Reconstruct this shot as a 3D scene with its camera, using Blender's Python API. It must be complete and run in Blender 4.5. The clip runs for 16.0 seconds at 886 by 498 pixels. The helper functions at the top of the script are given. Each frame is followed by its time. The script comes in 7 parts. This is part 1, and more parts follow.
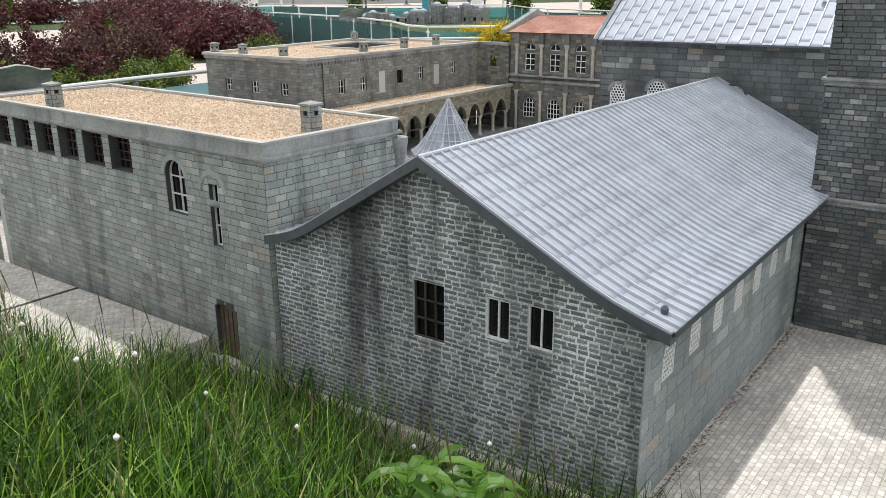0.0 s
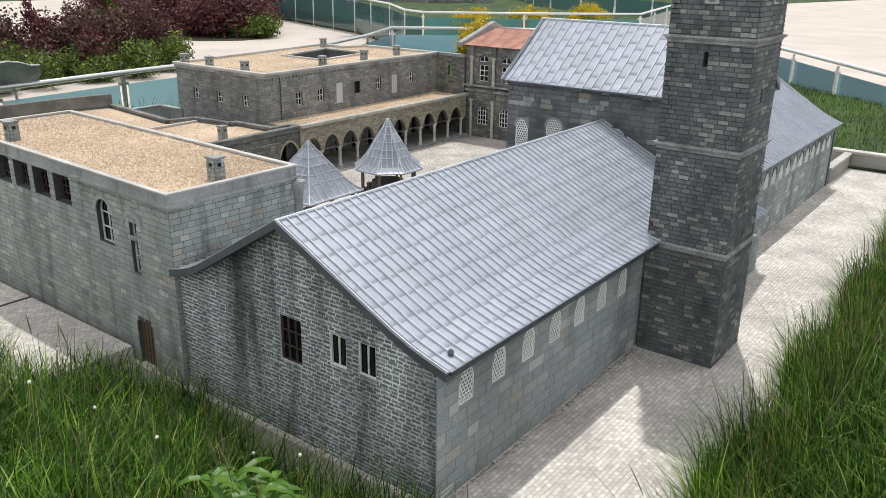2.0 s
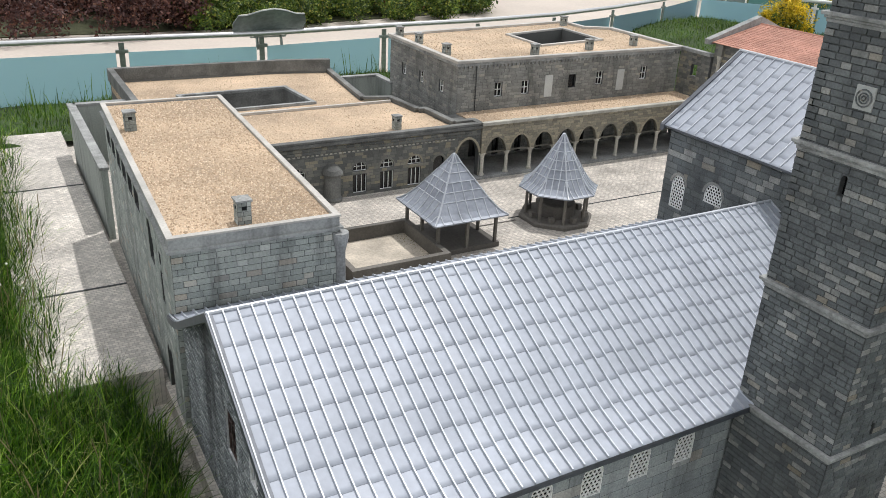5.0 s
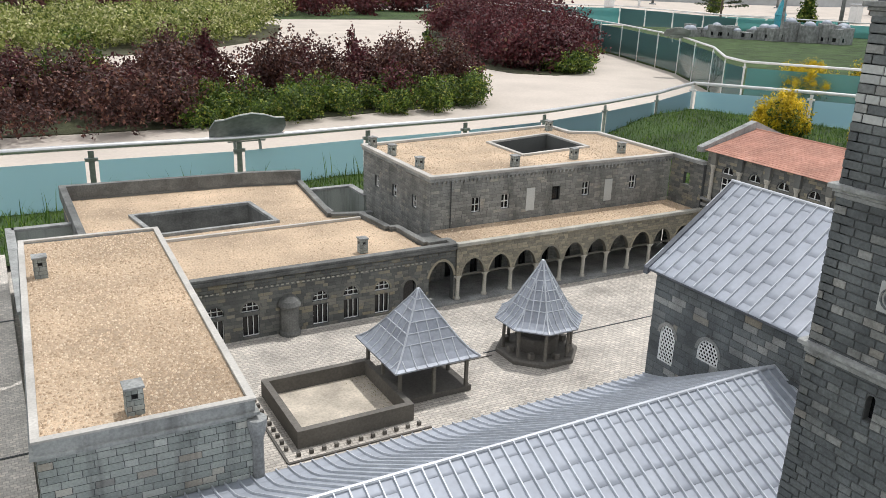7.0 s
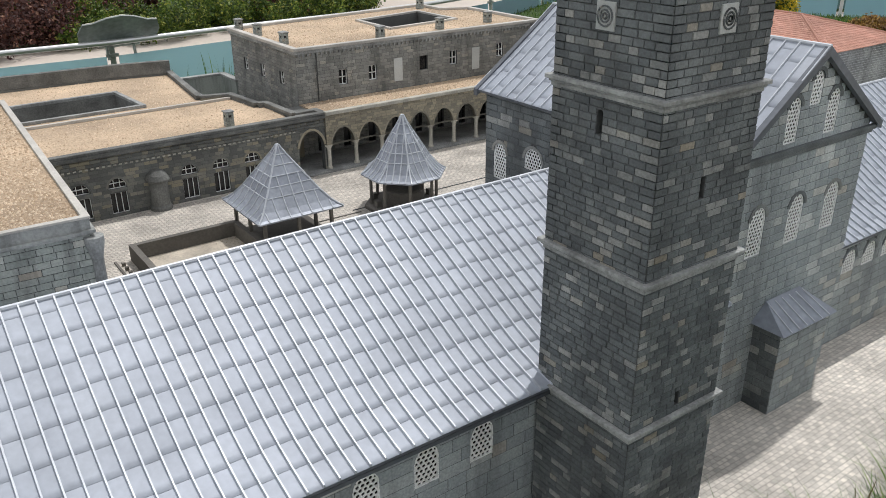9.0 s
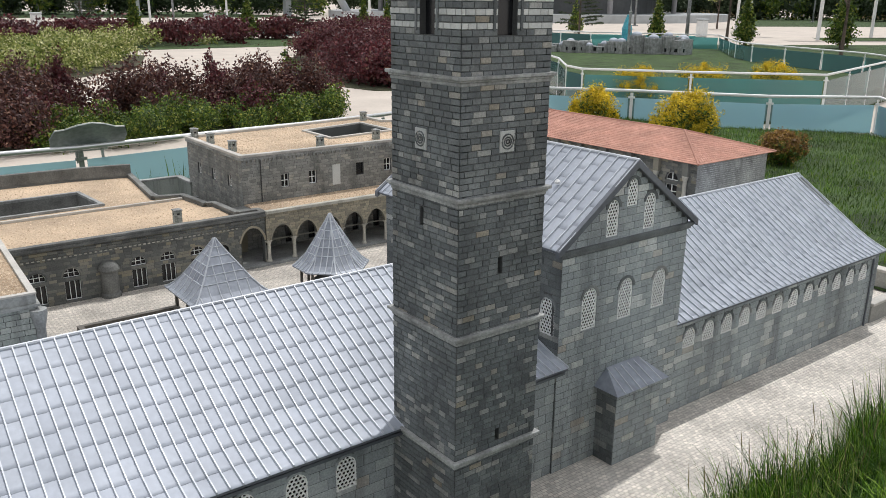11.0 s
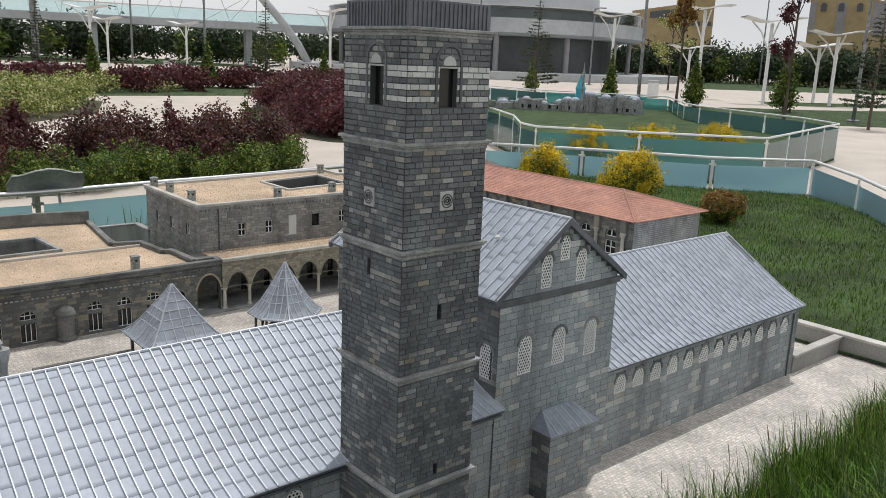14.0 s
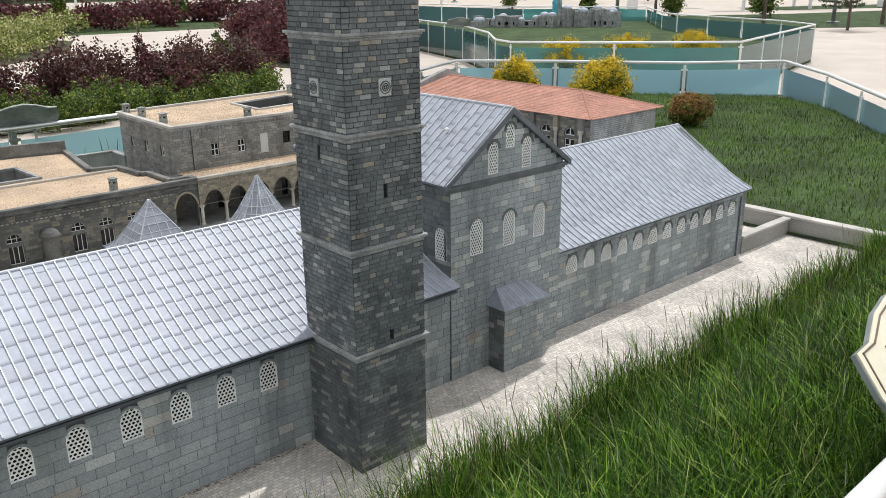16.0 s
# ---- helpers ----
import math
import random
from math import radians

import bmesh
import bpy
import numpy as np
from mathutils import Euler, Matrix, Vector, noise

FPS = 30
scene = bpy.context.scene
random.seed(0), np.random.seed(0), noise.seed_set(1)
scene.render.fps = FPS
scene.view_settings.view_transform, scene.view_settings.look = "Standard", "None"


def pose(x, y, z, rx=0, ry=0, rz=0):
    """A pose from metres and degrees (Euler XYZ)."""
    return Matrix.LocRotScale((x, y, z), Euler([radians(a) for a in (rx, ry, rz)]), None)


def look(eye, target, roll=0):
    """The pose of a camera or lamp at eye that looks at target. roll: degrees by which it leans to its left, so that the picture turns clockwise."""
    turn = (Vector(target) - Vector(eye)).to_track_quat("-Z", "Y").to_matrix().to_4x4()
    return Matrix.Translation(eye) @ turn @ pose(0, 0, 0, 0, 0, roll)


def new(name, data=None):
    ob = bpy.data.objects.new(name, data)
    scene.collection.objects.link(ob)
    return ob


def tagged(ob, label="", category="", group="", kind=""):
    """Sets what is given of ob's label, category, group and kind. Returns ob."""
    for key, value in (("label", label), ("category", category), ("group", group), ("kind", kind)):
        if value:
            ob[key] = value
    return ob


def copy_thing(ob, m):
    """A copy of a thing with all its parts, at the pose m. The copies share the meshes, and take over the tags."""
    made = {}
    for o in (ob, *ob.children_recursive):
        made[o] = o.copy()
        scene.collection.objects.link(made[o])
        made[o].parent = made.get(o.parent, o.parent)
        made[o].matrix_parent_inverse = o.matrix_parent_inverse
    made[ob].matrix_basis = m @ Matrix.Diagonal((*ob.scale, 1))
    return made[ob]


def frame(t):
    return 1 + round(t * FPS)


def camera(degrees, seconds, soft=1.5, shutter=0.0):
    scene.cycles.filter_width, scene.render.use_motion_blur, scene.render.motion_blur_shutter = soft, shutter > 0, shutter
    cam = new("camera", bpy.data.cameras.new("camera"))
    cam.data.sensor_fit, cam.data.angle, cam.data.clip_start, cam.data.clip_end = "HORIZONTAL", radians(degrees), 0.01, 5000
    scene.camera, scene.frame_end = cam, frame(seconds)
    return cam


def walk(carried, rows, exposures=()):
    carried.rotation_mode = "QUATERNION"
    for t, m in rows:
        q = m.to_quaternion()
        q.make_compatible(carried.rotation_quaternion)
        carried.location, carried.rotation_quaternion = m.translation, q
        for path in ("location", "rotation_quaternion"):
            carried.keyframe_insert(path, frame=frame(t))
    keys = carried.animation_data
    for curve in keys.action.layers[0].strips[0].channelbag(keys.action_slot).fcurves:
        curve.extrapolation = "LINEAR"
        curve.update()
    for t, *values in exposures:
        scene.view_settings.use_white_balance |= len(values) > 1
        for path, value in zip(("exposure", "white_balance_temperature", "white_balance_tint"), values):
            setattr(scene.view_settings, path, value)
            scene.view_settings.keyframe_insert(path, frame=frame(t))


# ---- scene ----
cam = camera(57.1, 16.0, soft=0.85)
PATH = [
    (0, (-2.153, -0.197, 0.862), (-0.622, 0.934, 0.25), -0.4),
    (0.5, (-2.319, -0.395, 0.905), (-0.755, 0.676, 0.266), 0.7),
    (1, (-2.374, -0.598, 0.98), (-0.867, 0.538, 0.319), 1.1),
    (1.5, (-2.289, -0.635, 1.047), (-0.789, 0.508, 0.382), 1.1),
    (2, (-2.181, -0.652, 1.131), (-0.678, 0.483, 0.457), 0.8),
    (2.5, (-2.101, -0.721, 1.164), (-0.662, 0.495, 0.491), 0.9),
    (3, (-1.977, -0.854, 1.229), (-0.666, 0.485, 0.531), 1.6),
    (5.5, (-1.258, -0.641, 1.415), (-0.359, 0.937, 0.576), 3.0),
    (6, (-1.227, -0.54, 1.463), (-0.265, 1.062, 0.751), 3.3),
    (6.5, (-1.139, -0.479, 1.44), (-0.155, 1.143, 0.806), 3.0),
    (7, (-1.009, -0.444, 1.44), (-0.072, 1.2, 0.792), 2.1),
    (7.5, (-0.928, -0.475, 1.463), (-0.035, 1.187, 0.801), 0.7),
    (8, (-0.891, -0.522, 1.432), (-0.023, 1.156, 0.774), 0.9),
    (8.5, (-0.919, -0.614, 1.361), (-0.026, 1.036, 0.67), 0.8),
    (9, (-0.925, -0.745, 1.229), (0.137, 0.739, 0.412), -0.3),
    (11.5, (-1.005, -1.273, 1.397), (0.215, 0.257, 0.983), 0.9),
    (12, (-1.044, -1.304, 1.486), (0.242, 0.215, 1.284), 1.8),
    (12.5, (-1.047, -1.323, 1.51), (0.275, 0.175, 1.426), 1.6),
    (13, (-1.065, -1.322, 1.532), (0.271, 0.165, 1.48), 2.2),
    (13.5, (-1.069, -1.307, 1.473), (0.251, 0.182, 1.275), 2.9),
    (14, (-1.05, -1.366, 1.363), (0.215, 0.113, 0.904), 2.3),
    (14.5, (-1.085, -1.486, 1.332), (0.153, -0.011, 0.791), 1.8),
    (15, (-1.126, -1.593, 1.316), (0.091, -0.105, 0.763), 1.2),
    (15.5, (-1.117, -1.628, 1.304), (0.103, -0.157, 0.714), 0.2),
    (16, (-1.107, -1.604, 1.3), (0.148, -0.181, 0.67), -0.6),
]
EYES = [(t, look(eye, target, roll)) for t, eye, target, roll in PATH]
EXPOSURES = [(t, e, 6350, 11) for t, e in ((0, 0.17), (1.5, 0.12), (3, 0.0), (8, -0.05), (9, -0.2), (11.5, -0.12), (12, -0.33), (12.5, -0.56), (13.3, -0.60), (14.5, -0.08), (16, 0.03))]
walk(cam, EYES, EXPOSURES)

# ---- light ----
world = bpy.data.worlds.new("world")
scene.world = world
world.use_nodes = True
wn, wl = world.node_tree.nodes, world.node_tree.links
wn.clear()
sky = wn.new("ShaderNodeTexSky")
sky.sky_type, sky.sun_disc = "NISHITA", False
sky.sun_elevation, sky.sun_rotation = radians(68), radians(63)
sky_bg = wn.new("ShaderNodeBackground")
sky_bg.inputs["Strength"].default_value = 0.10
wl.new(sky.outputs[0], sky_bg.inputs["Color"])
w_co = wn.new("ShaderNodeTexCoord")
w_map = wn.new("ShaderNodeMapping")
w_map.inputs["Scale"].default_value = (1, 1, 3.2)
wl.new(w_co.outputs["Generated"], w_map.inputs[0])
w_noise = wn.new("ShaderNodeTexNoise")
w_noise.inputs["Scale"].default_value, w_noise.inputs["Detail"].default_value = 1.7, 5
wl.new(w_map.outputs[0], w_noise.inputs["Vector"])
w_ramp = wn.new("ShaderNodeValToRGB")
w_ramp.color_ramp.elements[0].position, w_ramp.color_ramp.elements[0].color = 0.3, (0.70, 0.70, 0.705, 1)
w_ramp.color_ramp.elements[1].position, w_ramp.color_ramp.elements[1].color = 0.72, (0.98, 0.975, 0.97, 1)
wl.new(w_noise.outputs[0], w_ramp.inputs[0])
cloud_bg = wn.new("ShaderNodeBackground")
cloud_bg.inputs["Strength"].default_value = 1.16
wl.new(w_ramp.outputs[0], cloud_bg.inputs["Color"])
w_mix = wn.new("ShaderNodeMixShader")
w_mix.inputs[0].default_value = 0.88
w_out = wn.new("ShaderNodeOutputWorld")
wl.new(sky_bg.outputs[0], w_mix.inputs[1])
wl.new(cloud_bg.outputs[0], w_mix.inputs[2])
wl.new(w_mix.outputs[0], w_out.inputs[0])
SUN_WAY = Vector((0.34, 0.17, 1.0))
sun = new("sun", bpy.data.lights.new("sun", "SUN"))
sun.data.energy, sun.data.angle, sun.data.color = 2.6, radians(1.0), (1.0, 0.965, 0.92)
sun.matrix_basis = look(SUN_WAY * 20, (0, 0, 0))


# ---- materials ----
def mat(name, cols, rough=0.85, metal=0.0, grain=90.0, bump=0.25, depth=0.002, stain=0.25, stain_scale=4.0,
        through_light=0.0, streak=False, drip=0.0, drip_scale=12.0):
    """Colours picked piece by piece from the ramp cols, with grain, stains and fine relief."""
    m = bpy.data.materials.new(name)
    m.use_nodes = True
    n, l = m.node_tree.nodes, m.node_tree.links
    b = n["Principled BSDF"]
    b.inputs["Roughness"].default_value, b.inputs["Metallic"].default_value = rough, metal
    oi, ge = n.new("ShaderNodeObjectInfo"), n.new("ShaderNodeNewGeometry")
    add, fr = n.new("ShaderNodeMath"), n.new("ShaderNodeMath")
    fr.operation = "FRACT"
    l.new(oi.outputs["Random"], add.inputs[0])
    l.new(ge.outputs["Random Per Island"], add.inputs[1])
    l.new(add.outputs[0], fr.inputs[0])
    ramp = n.new("ShaderNodeValToRGB")
    e = ramp.color_ramp.elements
    for i, (p, c) in enumerate(cols):
        k = e[i] if i < 2 and i < len(e) else e.new(p)
        k.position, k.color = p, (*c, 1)
    if len(cols) == 1:
        e[1].color = (*cols[0][1], 1)
    l.new(fr.outputs[0], ramp.inputs[0])
    fine, big = n.new("ShaderNodeTexNoise"), n.new("ShaderNodeTexNoise")
    fine.inputs["Scale"].default_value, fine.inputs["Detail"].default_value = grain, 4
    big.inputs["Scale"].default_value, big.inputs["Detail"].default_value = stain_scale, 5
    l.new(ge.outputs["Position"], fine.inputs["Vector"])
    if streak:
        mp = n.new("ShaderNodeMapping")
        mp.inputs["Scale"].default_value = (1, 1, 0.16)
        l.new(ge.outputs["Position"], mp.inputs[0])
        l.new(mp.outputs[0], big.inputs["Vector"])
    else:
        l.new(ge.outputs["Position"], big.inputs["Vector"])
    last = ramp.outputs[0]
    for node, lo, hi in ((fine, 1 - stain * 0.8, 1 + stain * 0.8), (big, 1 - stain * 1.3, 1 + stain * 1.3)):
        mr, mx = n.new("ShaderNodeMapRange"), n.new("ShaderNodeMix")
        mr.inputs["From Min"].default_value, mr.inputs["From Max"].default_value = 0.3, 0.7
        mr.inputs["To Min"].default_value, mr.inputs["To Max"].default_value = lo, hi
        l.new(node.outputs[0], mr.inputs["Value"])
        mx.data_type, mx.blend_type = "RGBA", "MULTIPLY"
        mx.inputs[0].default_value = 1
        l.new(last, mx.inputs[6])
        l.new(mr.outputs[0], mx.inputs[7])
        last = mx.outputs[2]
    if drip:
        # rain runs: long dark stains with ragged edges
        mp2, dn = n.new("ShaderNodeMapping"), n.new("ShaderNodeTexNoise")
        mp2.inputs["Scale"].default_value = (1, 1, 0.13)
        dn.inputs["Scale"].default_value, dn.inputs["Detail"].default_value = drip_scale, 6
        dn.inputs["Roughness"].default_value = 0.62
        l.new(ge.outputs["Position"], mp2.inputs[0])
        l.new(mp2.outputs[0], dn.inputs["Vector"])
        mr, mx = n.new("ShaderNodeMapRange"), n.new("ShaderNodeMix")
        mr.inputs["From Min"].default_value, mr.inputs["From Max"].default_value = 0.50, 0.66
        mr.inputs["To Min"].default_value, mr.inputs["To Max"].default_value = 1.0, 1.0 - drip
        l.new(dn.outputs[0], mr.inputs["Value"])
        mx.data_type, mx.blend_type = "RGBA", "MULTIPLY"
        mx.inputs[0].default_value = 1
        l.new(last, mx.inputs[6])
        l.new(mr.outputs[0], mx.inputs[7])
        last = mx.outputs[2]
    l.new(last, b.inputs["Base Color"])
    if bump:
        bp = n.new("ShaderNodeBump")
        bp.inputs["Strength"].default_value, bp.inputs["Distance"].default_value = bump, depth
        l.new(fine.outputs[0], bp.inputs["Height"])
        l.new(bp.outputs[0], b.inputs["Normal"])
    if through_light:
        tr, ms = n.new("ShaderNodeBsdfTranslucent"), n.new("ShaderNodeMixShader")
        ms.inputs[0].default_value = through_light
        l.new(last, tr.inputs["Color"])
        l.new(b.outputs[0], ms.inputs[1])
        l.new(tr.outputs[0], ms.inputs[2])
        l.new(ms.outputs[0], n["Material Output"].inputs["Surface"])
    return m


def paving_mat(name, col, joint, size, turn=0.0, squash=0.5):
    """Small setts with recessed joints."""
    m = mat(name, [(0, col), (1, col)], 0.9, grain=60, stain=0.2, stain_scale=5, bump=0)
    n, l = m.node_tree.nodes, m.node_tree.links
    b = n["Principled BSDF"]
    ge, mp, br = n.new("ShaderNodeNewGeometry"), n.new("ShaderNodeMapping"), n.new("ShaderNodeTexBrick")
    mp.inputs["Rotation"].default_value[2] = radians(turn)
    l.new(ge.outputs["Position"], mp.inputs[0])
    l.new(mp.outputs[0], br.inputs["Vector"])
    br.inputs["Scale"].default_value = 1 / size
    br.inputs["Brick Width"].default_value, br.inputs["Row Height"].default_value = 1.0, squash
    br.inputs["Mortar Size"].default_value, br.inputs["Mortar Smooth"].default_value = 0.075, 0.3
    br.inputs["Color1"].default_value, br.inputs["Color2"].default_value = (1, 1, 1, 1), (0.72, 0.73, 0.74, 1)
    br.inputs["Mortar"].default_value = (joint, joint, joint, 1)
    old = b.inputs["Base Color"].links[0].from_socket
    mx = n.new("ShaderNodeMix")
    mx.data_type, mx.blend_type = "RGBA", "MULTIPLY"
    mx.inputs[0].default_value = 1
    l.new(old, mx.inputs[6])
    l.new(br.outputs["Color"], mx.inputs[7])
    l.new(mx.outputs[2], b.inputs["Base Color"])
    bp = n.new("ShaderNodeBump")
    bp.invert = True
    bp.inputs["Strength"].default_value, bp.inputs["Distance"].default_value = 0.6, 0.002
    l.new(br.outputs["Fac"], bp.inputs["Height"])
    l.new(bp.outputs[0], b.inputs["Normal"])
    return m


def glass_mat(name, col, alpha):
    """A tinted sheet that lets part of the light straight through."""
    m = bpy.data.materials.new(name)
    m.use_nodes = True
    n, l = m.node_tree.nodes, m.node_tree.links
    n.clear()
    tr, di, gl = n.new("ShaderNodeBsdfTransparent"), n.new("ShaderNodeBsdfDiffuse"), n.new("ShaderNodeBsdfGlossy")
    tl = n.new("ShaderNodeBsdfTranslucent")
    tr.inputs[0].default_value = (*[min(1, c * 1.5) for c in col], 1)
    di.inputs[0].default_value = tl.inputs[0].default_value = (*col, 1)
    gl.inputs["Roughness"].default_value = 0.05
    s0, s1, s2, fz = n.new("ShaderNodeMixShader"), n.new("ShaderNodeMixShader"), n.new("ShaderNodeMixShader"), n.new("ShaderNodeFresnel")
    s0.inputs[0].default_value = 0.5
    l.new(di.outputs[0], s0.inputs[1])
    l.new(tl.outputs[0], s0.inputs[2])
    s1.inputs[0].default_value = alpha
    l.new(tr.outputs[0], s1.inputs[1])
    l.new(s0.outputs[0], s1.inputs[2])
    l.new(fz.outputs[0], s2.inputs[0])
    l.new(s1.outputs[0], s2.inputs[1])
    l.new(gl.outputs[0], s2.inputs[2])
    l.new(s2.outputs[0], n.new("ShaderNodeOutputMaterial").inputs[0])
    return m


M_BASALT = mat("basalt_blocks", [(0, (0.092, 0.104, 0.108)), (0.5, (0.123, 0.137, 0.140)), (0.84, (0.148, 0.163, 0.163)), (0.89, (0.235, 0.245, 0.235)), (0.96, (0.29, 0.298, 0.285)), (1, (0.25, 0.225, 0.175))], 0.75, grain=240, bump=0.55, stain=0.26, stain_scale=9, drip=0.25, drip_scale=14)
M_JOINT = mat("dark_joint", [(0, (0.075, 0.08, 0.08)), (1, (0.09, 0.095, 0.095))], 0.95, grain=200)
M_ASHLAR = mat("grey_green_ashlar", [(0, (0.275, 0.305, 0.285)), (0.5, (0.335, 0.365, 0.338)), (0.86, (0.38, 0.405, 0.375)), (0.92, (0.51, 0.54, 0.505)), (0.965, (0.42, 0.385, 0.32)), (1, (0.20, 0.215, 0.21))], 0.85, grain=200, bump=0.45, stain=0.17, stain_scale=3, streak=True, drip=0.38, drip_scale=17)
M_UPPER = mat("brown_grey_blocks", [(0, (0.19, 0.195, 0.182)), (0.6, (0.25, 0.255, 0.238)), (0.9, (0.295, 0.295, 0.27)), (1, (0.35, 0.335, 0.29))], 0.85, grain=200, bump=0.4, stain=0.2, stain_scale=5, streak=True, drip=0.3, drip_scale=16)
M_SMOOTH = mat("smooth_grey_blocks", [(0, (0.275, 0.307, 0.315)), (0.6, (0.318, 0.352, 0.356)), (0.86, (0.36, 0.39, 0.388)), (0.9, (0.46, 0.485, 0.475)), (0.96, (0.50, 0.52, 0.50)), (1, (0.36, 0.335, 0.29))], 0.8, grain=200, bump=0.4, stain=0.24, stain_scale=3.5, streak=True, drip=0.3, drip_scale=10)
M_RUBBLE = mat("split_grey_stone", [(0, (0.13, 0.145, 0.15)), (0.6, (0.19, 0.21, 0.215)), (1, (0.27, 0.29, 0.29))], 0.9, grain=260, bump=0.6, stain=0.36, stain_scale=8, streak=True, drip=0.6, drip_scale=9)
M_MORTAR = mat("pale_weathered_mortar", [(0, (0.57, 0.59, 0.59)), (1, (0.63, 0.65, 0.64))], 0.95, grain=260, bump=0.5, stain=0.46, stain_scale=8, streak=True, drip=0.72, drip_scale=9)
M_TAN = mat("tan_arcade_blocks", [(0, (0.20, 0.19, 0.155)), (0.6, (0.30, 0.275, 0.21)), (1, (0.38, 0.34, 0.25))], 0.85, grain=200, stain=0.15)
M_TANJ = mat("tan_joint", [(0, (0.15, 0.14, 0.115)), (1, (0.17, 0.16, 0.13))], 0.95, grain=200)
M_WINGST = mat("dark_court_blocks", [(0, (0.10, 0.105, 0.10)), (0.55, (0.15, 0.155, 0.145)), (0.78, (0.19, 0.19, 0.165)), (0.90, (0.27, 0.245, 0.175)), (1, (0.22, 0.22, 0.20))], 0.85, grain=200, stain=0.15)
M_STRIPE = mat("white_stripe_blocks", [(0, (0.42, 0.44, 0.43)), (1, (0.58, 0.60, 0.58))], 0.8, grain=220, stain=0.12)
M_DARKCOPING = mat("dark_weathered_coping", [(0, (0.125, 0.13, 0.125)), (1, (0.165, 0.168, 0.158))], 0.85, grain=150, bump=0.4, stain=0.3, stain_scale=12)
M_COPING = mat("grey_stone_coping", [(0, (0.26, 0.27, 0.265)), (1, (0.30, 0.31, 0.30))], 0.8, grain=150, bump=0.4, stain=0.28, stain_scale=10, drip=0.3, drip_scale=20)
M_LIGHTCOPING = mat("light_grey_coping", [(0, (0.33, 0.345, 0.335)), (1, (0.37, 0.385, 0.37))], 0.8, grain=150, stain=0.2, stain_scale=6, drip=0.35, drip_scale=22)
M_PALECOPING = mat("pale_roof_edge", [(0, (0.44, 0.43, 0.40)), (1, (0.5, 0.48, 0.44))], 0.85, grain=150, stain=0.15, stain_scale=7)
M_CONCRETE = mat("weathered_concrete", [(0, (0.30, 0.30, 0.28)), (1, (0.34, 0.335, 0.31))], 0.9, grain=120, stain=0.18, stain_scale=3)
M_ZINC = mat("zinc_sheet", [(0, (0.358, 0.39, 0.445)), (0.5, (0.368, 0.40, 0.455)), (0.95, (0.382, 0.414, 0.467)), (1, (0.41, 0.44, 0.49))], 0.60, 0.15, grain=70, bump=0.08, depth=0.003, stain=0.08, stain_scale=9)
M_SEAM = mat("zinc_seam", [(0, (0.47, 0.50, 0.545)), (1, (0.54, 0.57, 0.61))], 0.45, 0.2, grain=60, bump=0.05, stain=0.10, stain_scale=14)
M_ZINCDARK = mat("dark_zinc", [(0, (0.10, 0.112, 0.13)), (1, (0.14, 0.152, 0.172))], 0.5, 0.35, grain=60, bump=0.05, stain=0.15)
M_GRAVEL = mat("tan_roof_gravel", [(0, (0.48, 0.365, 0.25)), (1, (0.52, 0.40, 0.28))], 0.95, grain=110, bump=1.0, depth=0.008, stain=0.24, stain_scale=3)
M_PEBBLE = mat("tan_pebble", [(0, (0.36, 0.27, 0.18)), (0.5, (0.56, 0.43, 0.305)), (1, (0.74, 0.62, 0.47))], 0.95, grain=200, stain=0.08)
M_SAND = mat("sandy_basin_floor", [(0, (0.50, 0.45, 0.37)), (1, (0.54, 0.48, 0.40))], 0.95, grain=120, bump=0.4, stain=0.2, stain_scale=9)
M_WHITE = mat("white_painted_lattice", [(0, (0.80, 0.81, 0.79)), (1, (0.84, 0.85, 0.83))], 0.6, grain=120, stain=0.1)
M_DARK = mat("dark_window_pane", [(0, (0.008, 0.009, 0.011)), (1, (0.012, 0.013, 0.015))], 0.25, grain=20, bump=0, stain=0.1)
# near-black: the shade inside hollows is held in this colour; also plank joints
M_SHADE_JOINT = mat("hollow_shade_and_joint", [(0, (0.03, 0.032, 0.032)), (1, (0.04, 0.04, 0.04))], 0.9, grain=60)
M_RUST = mat("brown_metal_bars", [(0, (0.07, 0.05, 0.045)), (1, (0.10, 0.07, 0.06))], 0.6, grain=120)
M_WOOD = mat("brown_wood_door", [(0, (0.12, 0.085, 0.055)), (1, (0.15, 0.105, 0.07))], 0.7, grain=90, stain=0.25, streak=True)
M_COLUMN = mat("pale_column_stone", [(0, (0.40, 0.39, 0.34)), (1, (0.50, 0.48, 0.42))], 0.8, grain=150, stain=0.2, stain_scale=14)
M_POST = mat("dark_post", [(0, (0.12, 0.112, 0.10)), (1, (0.17, 0.16, 0.14))], 0.8, grain=120, stain=0.2)
M_GOLD = mat("copper_finial", [(0, (0.12, 0.065, 0.045)), (1, (0.15, 0.08, 0.055))], 0.5, 0.5, grain=60, bump=0)
M_REDTILE = mat("red_roof_tiles", [(0, (0.40, 0.20, 0.145)), (0.6, (0.44, 0.225, 0.165)), (1, (0.48, 0.26, 0.195))], 0.8, grain=140, stain=0.14, stain_scale=8)
M_PAVE = paving_mat("pale_grey_setts", (0.70, 0.655, 0.59), 0.60, 0.0175, 0, 0.72)
M_COURT = paving_mat("pale_court_cobbles", (0.62, 0.575, 0.51), 0.58, 0.027, 0, 0.5)
M_SOIL = mat("dark_soil", [(0, (0.045, 0.05, 0.022)), (1, (0.06, 0.06, 0.03))], 1.0, grain=40, bump=0.5, depth=0.02, stain=0.3)
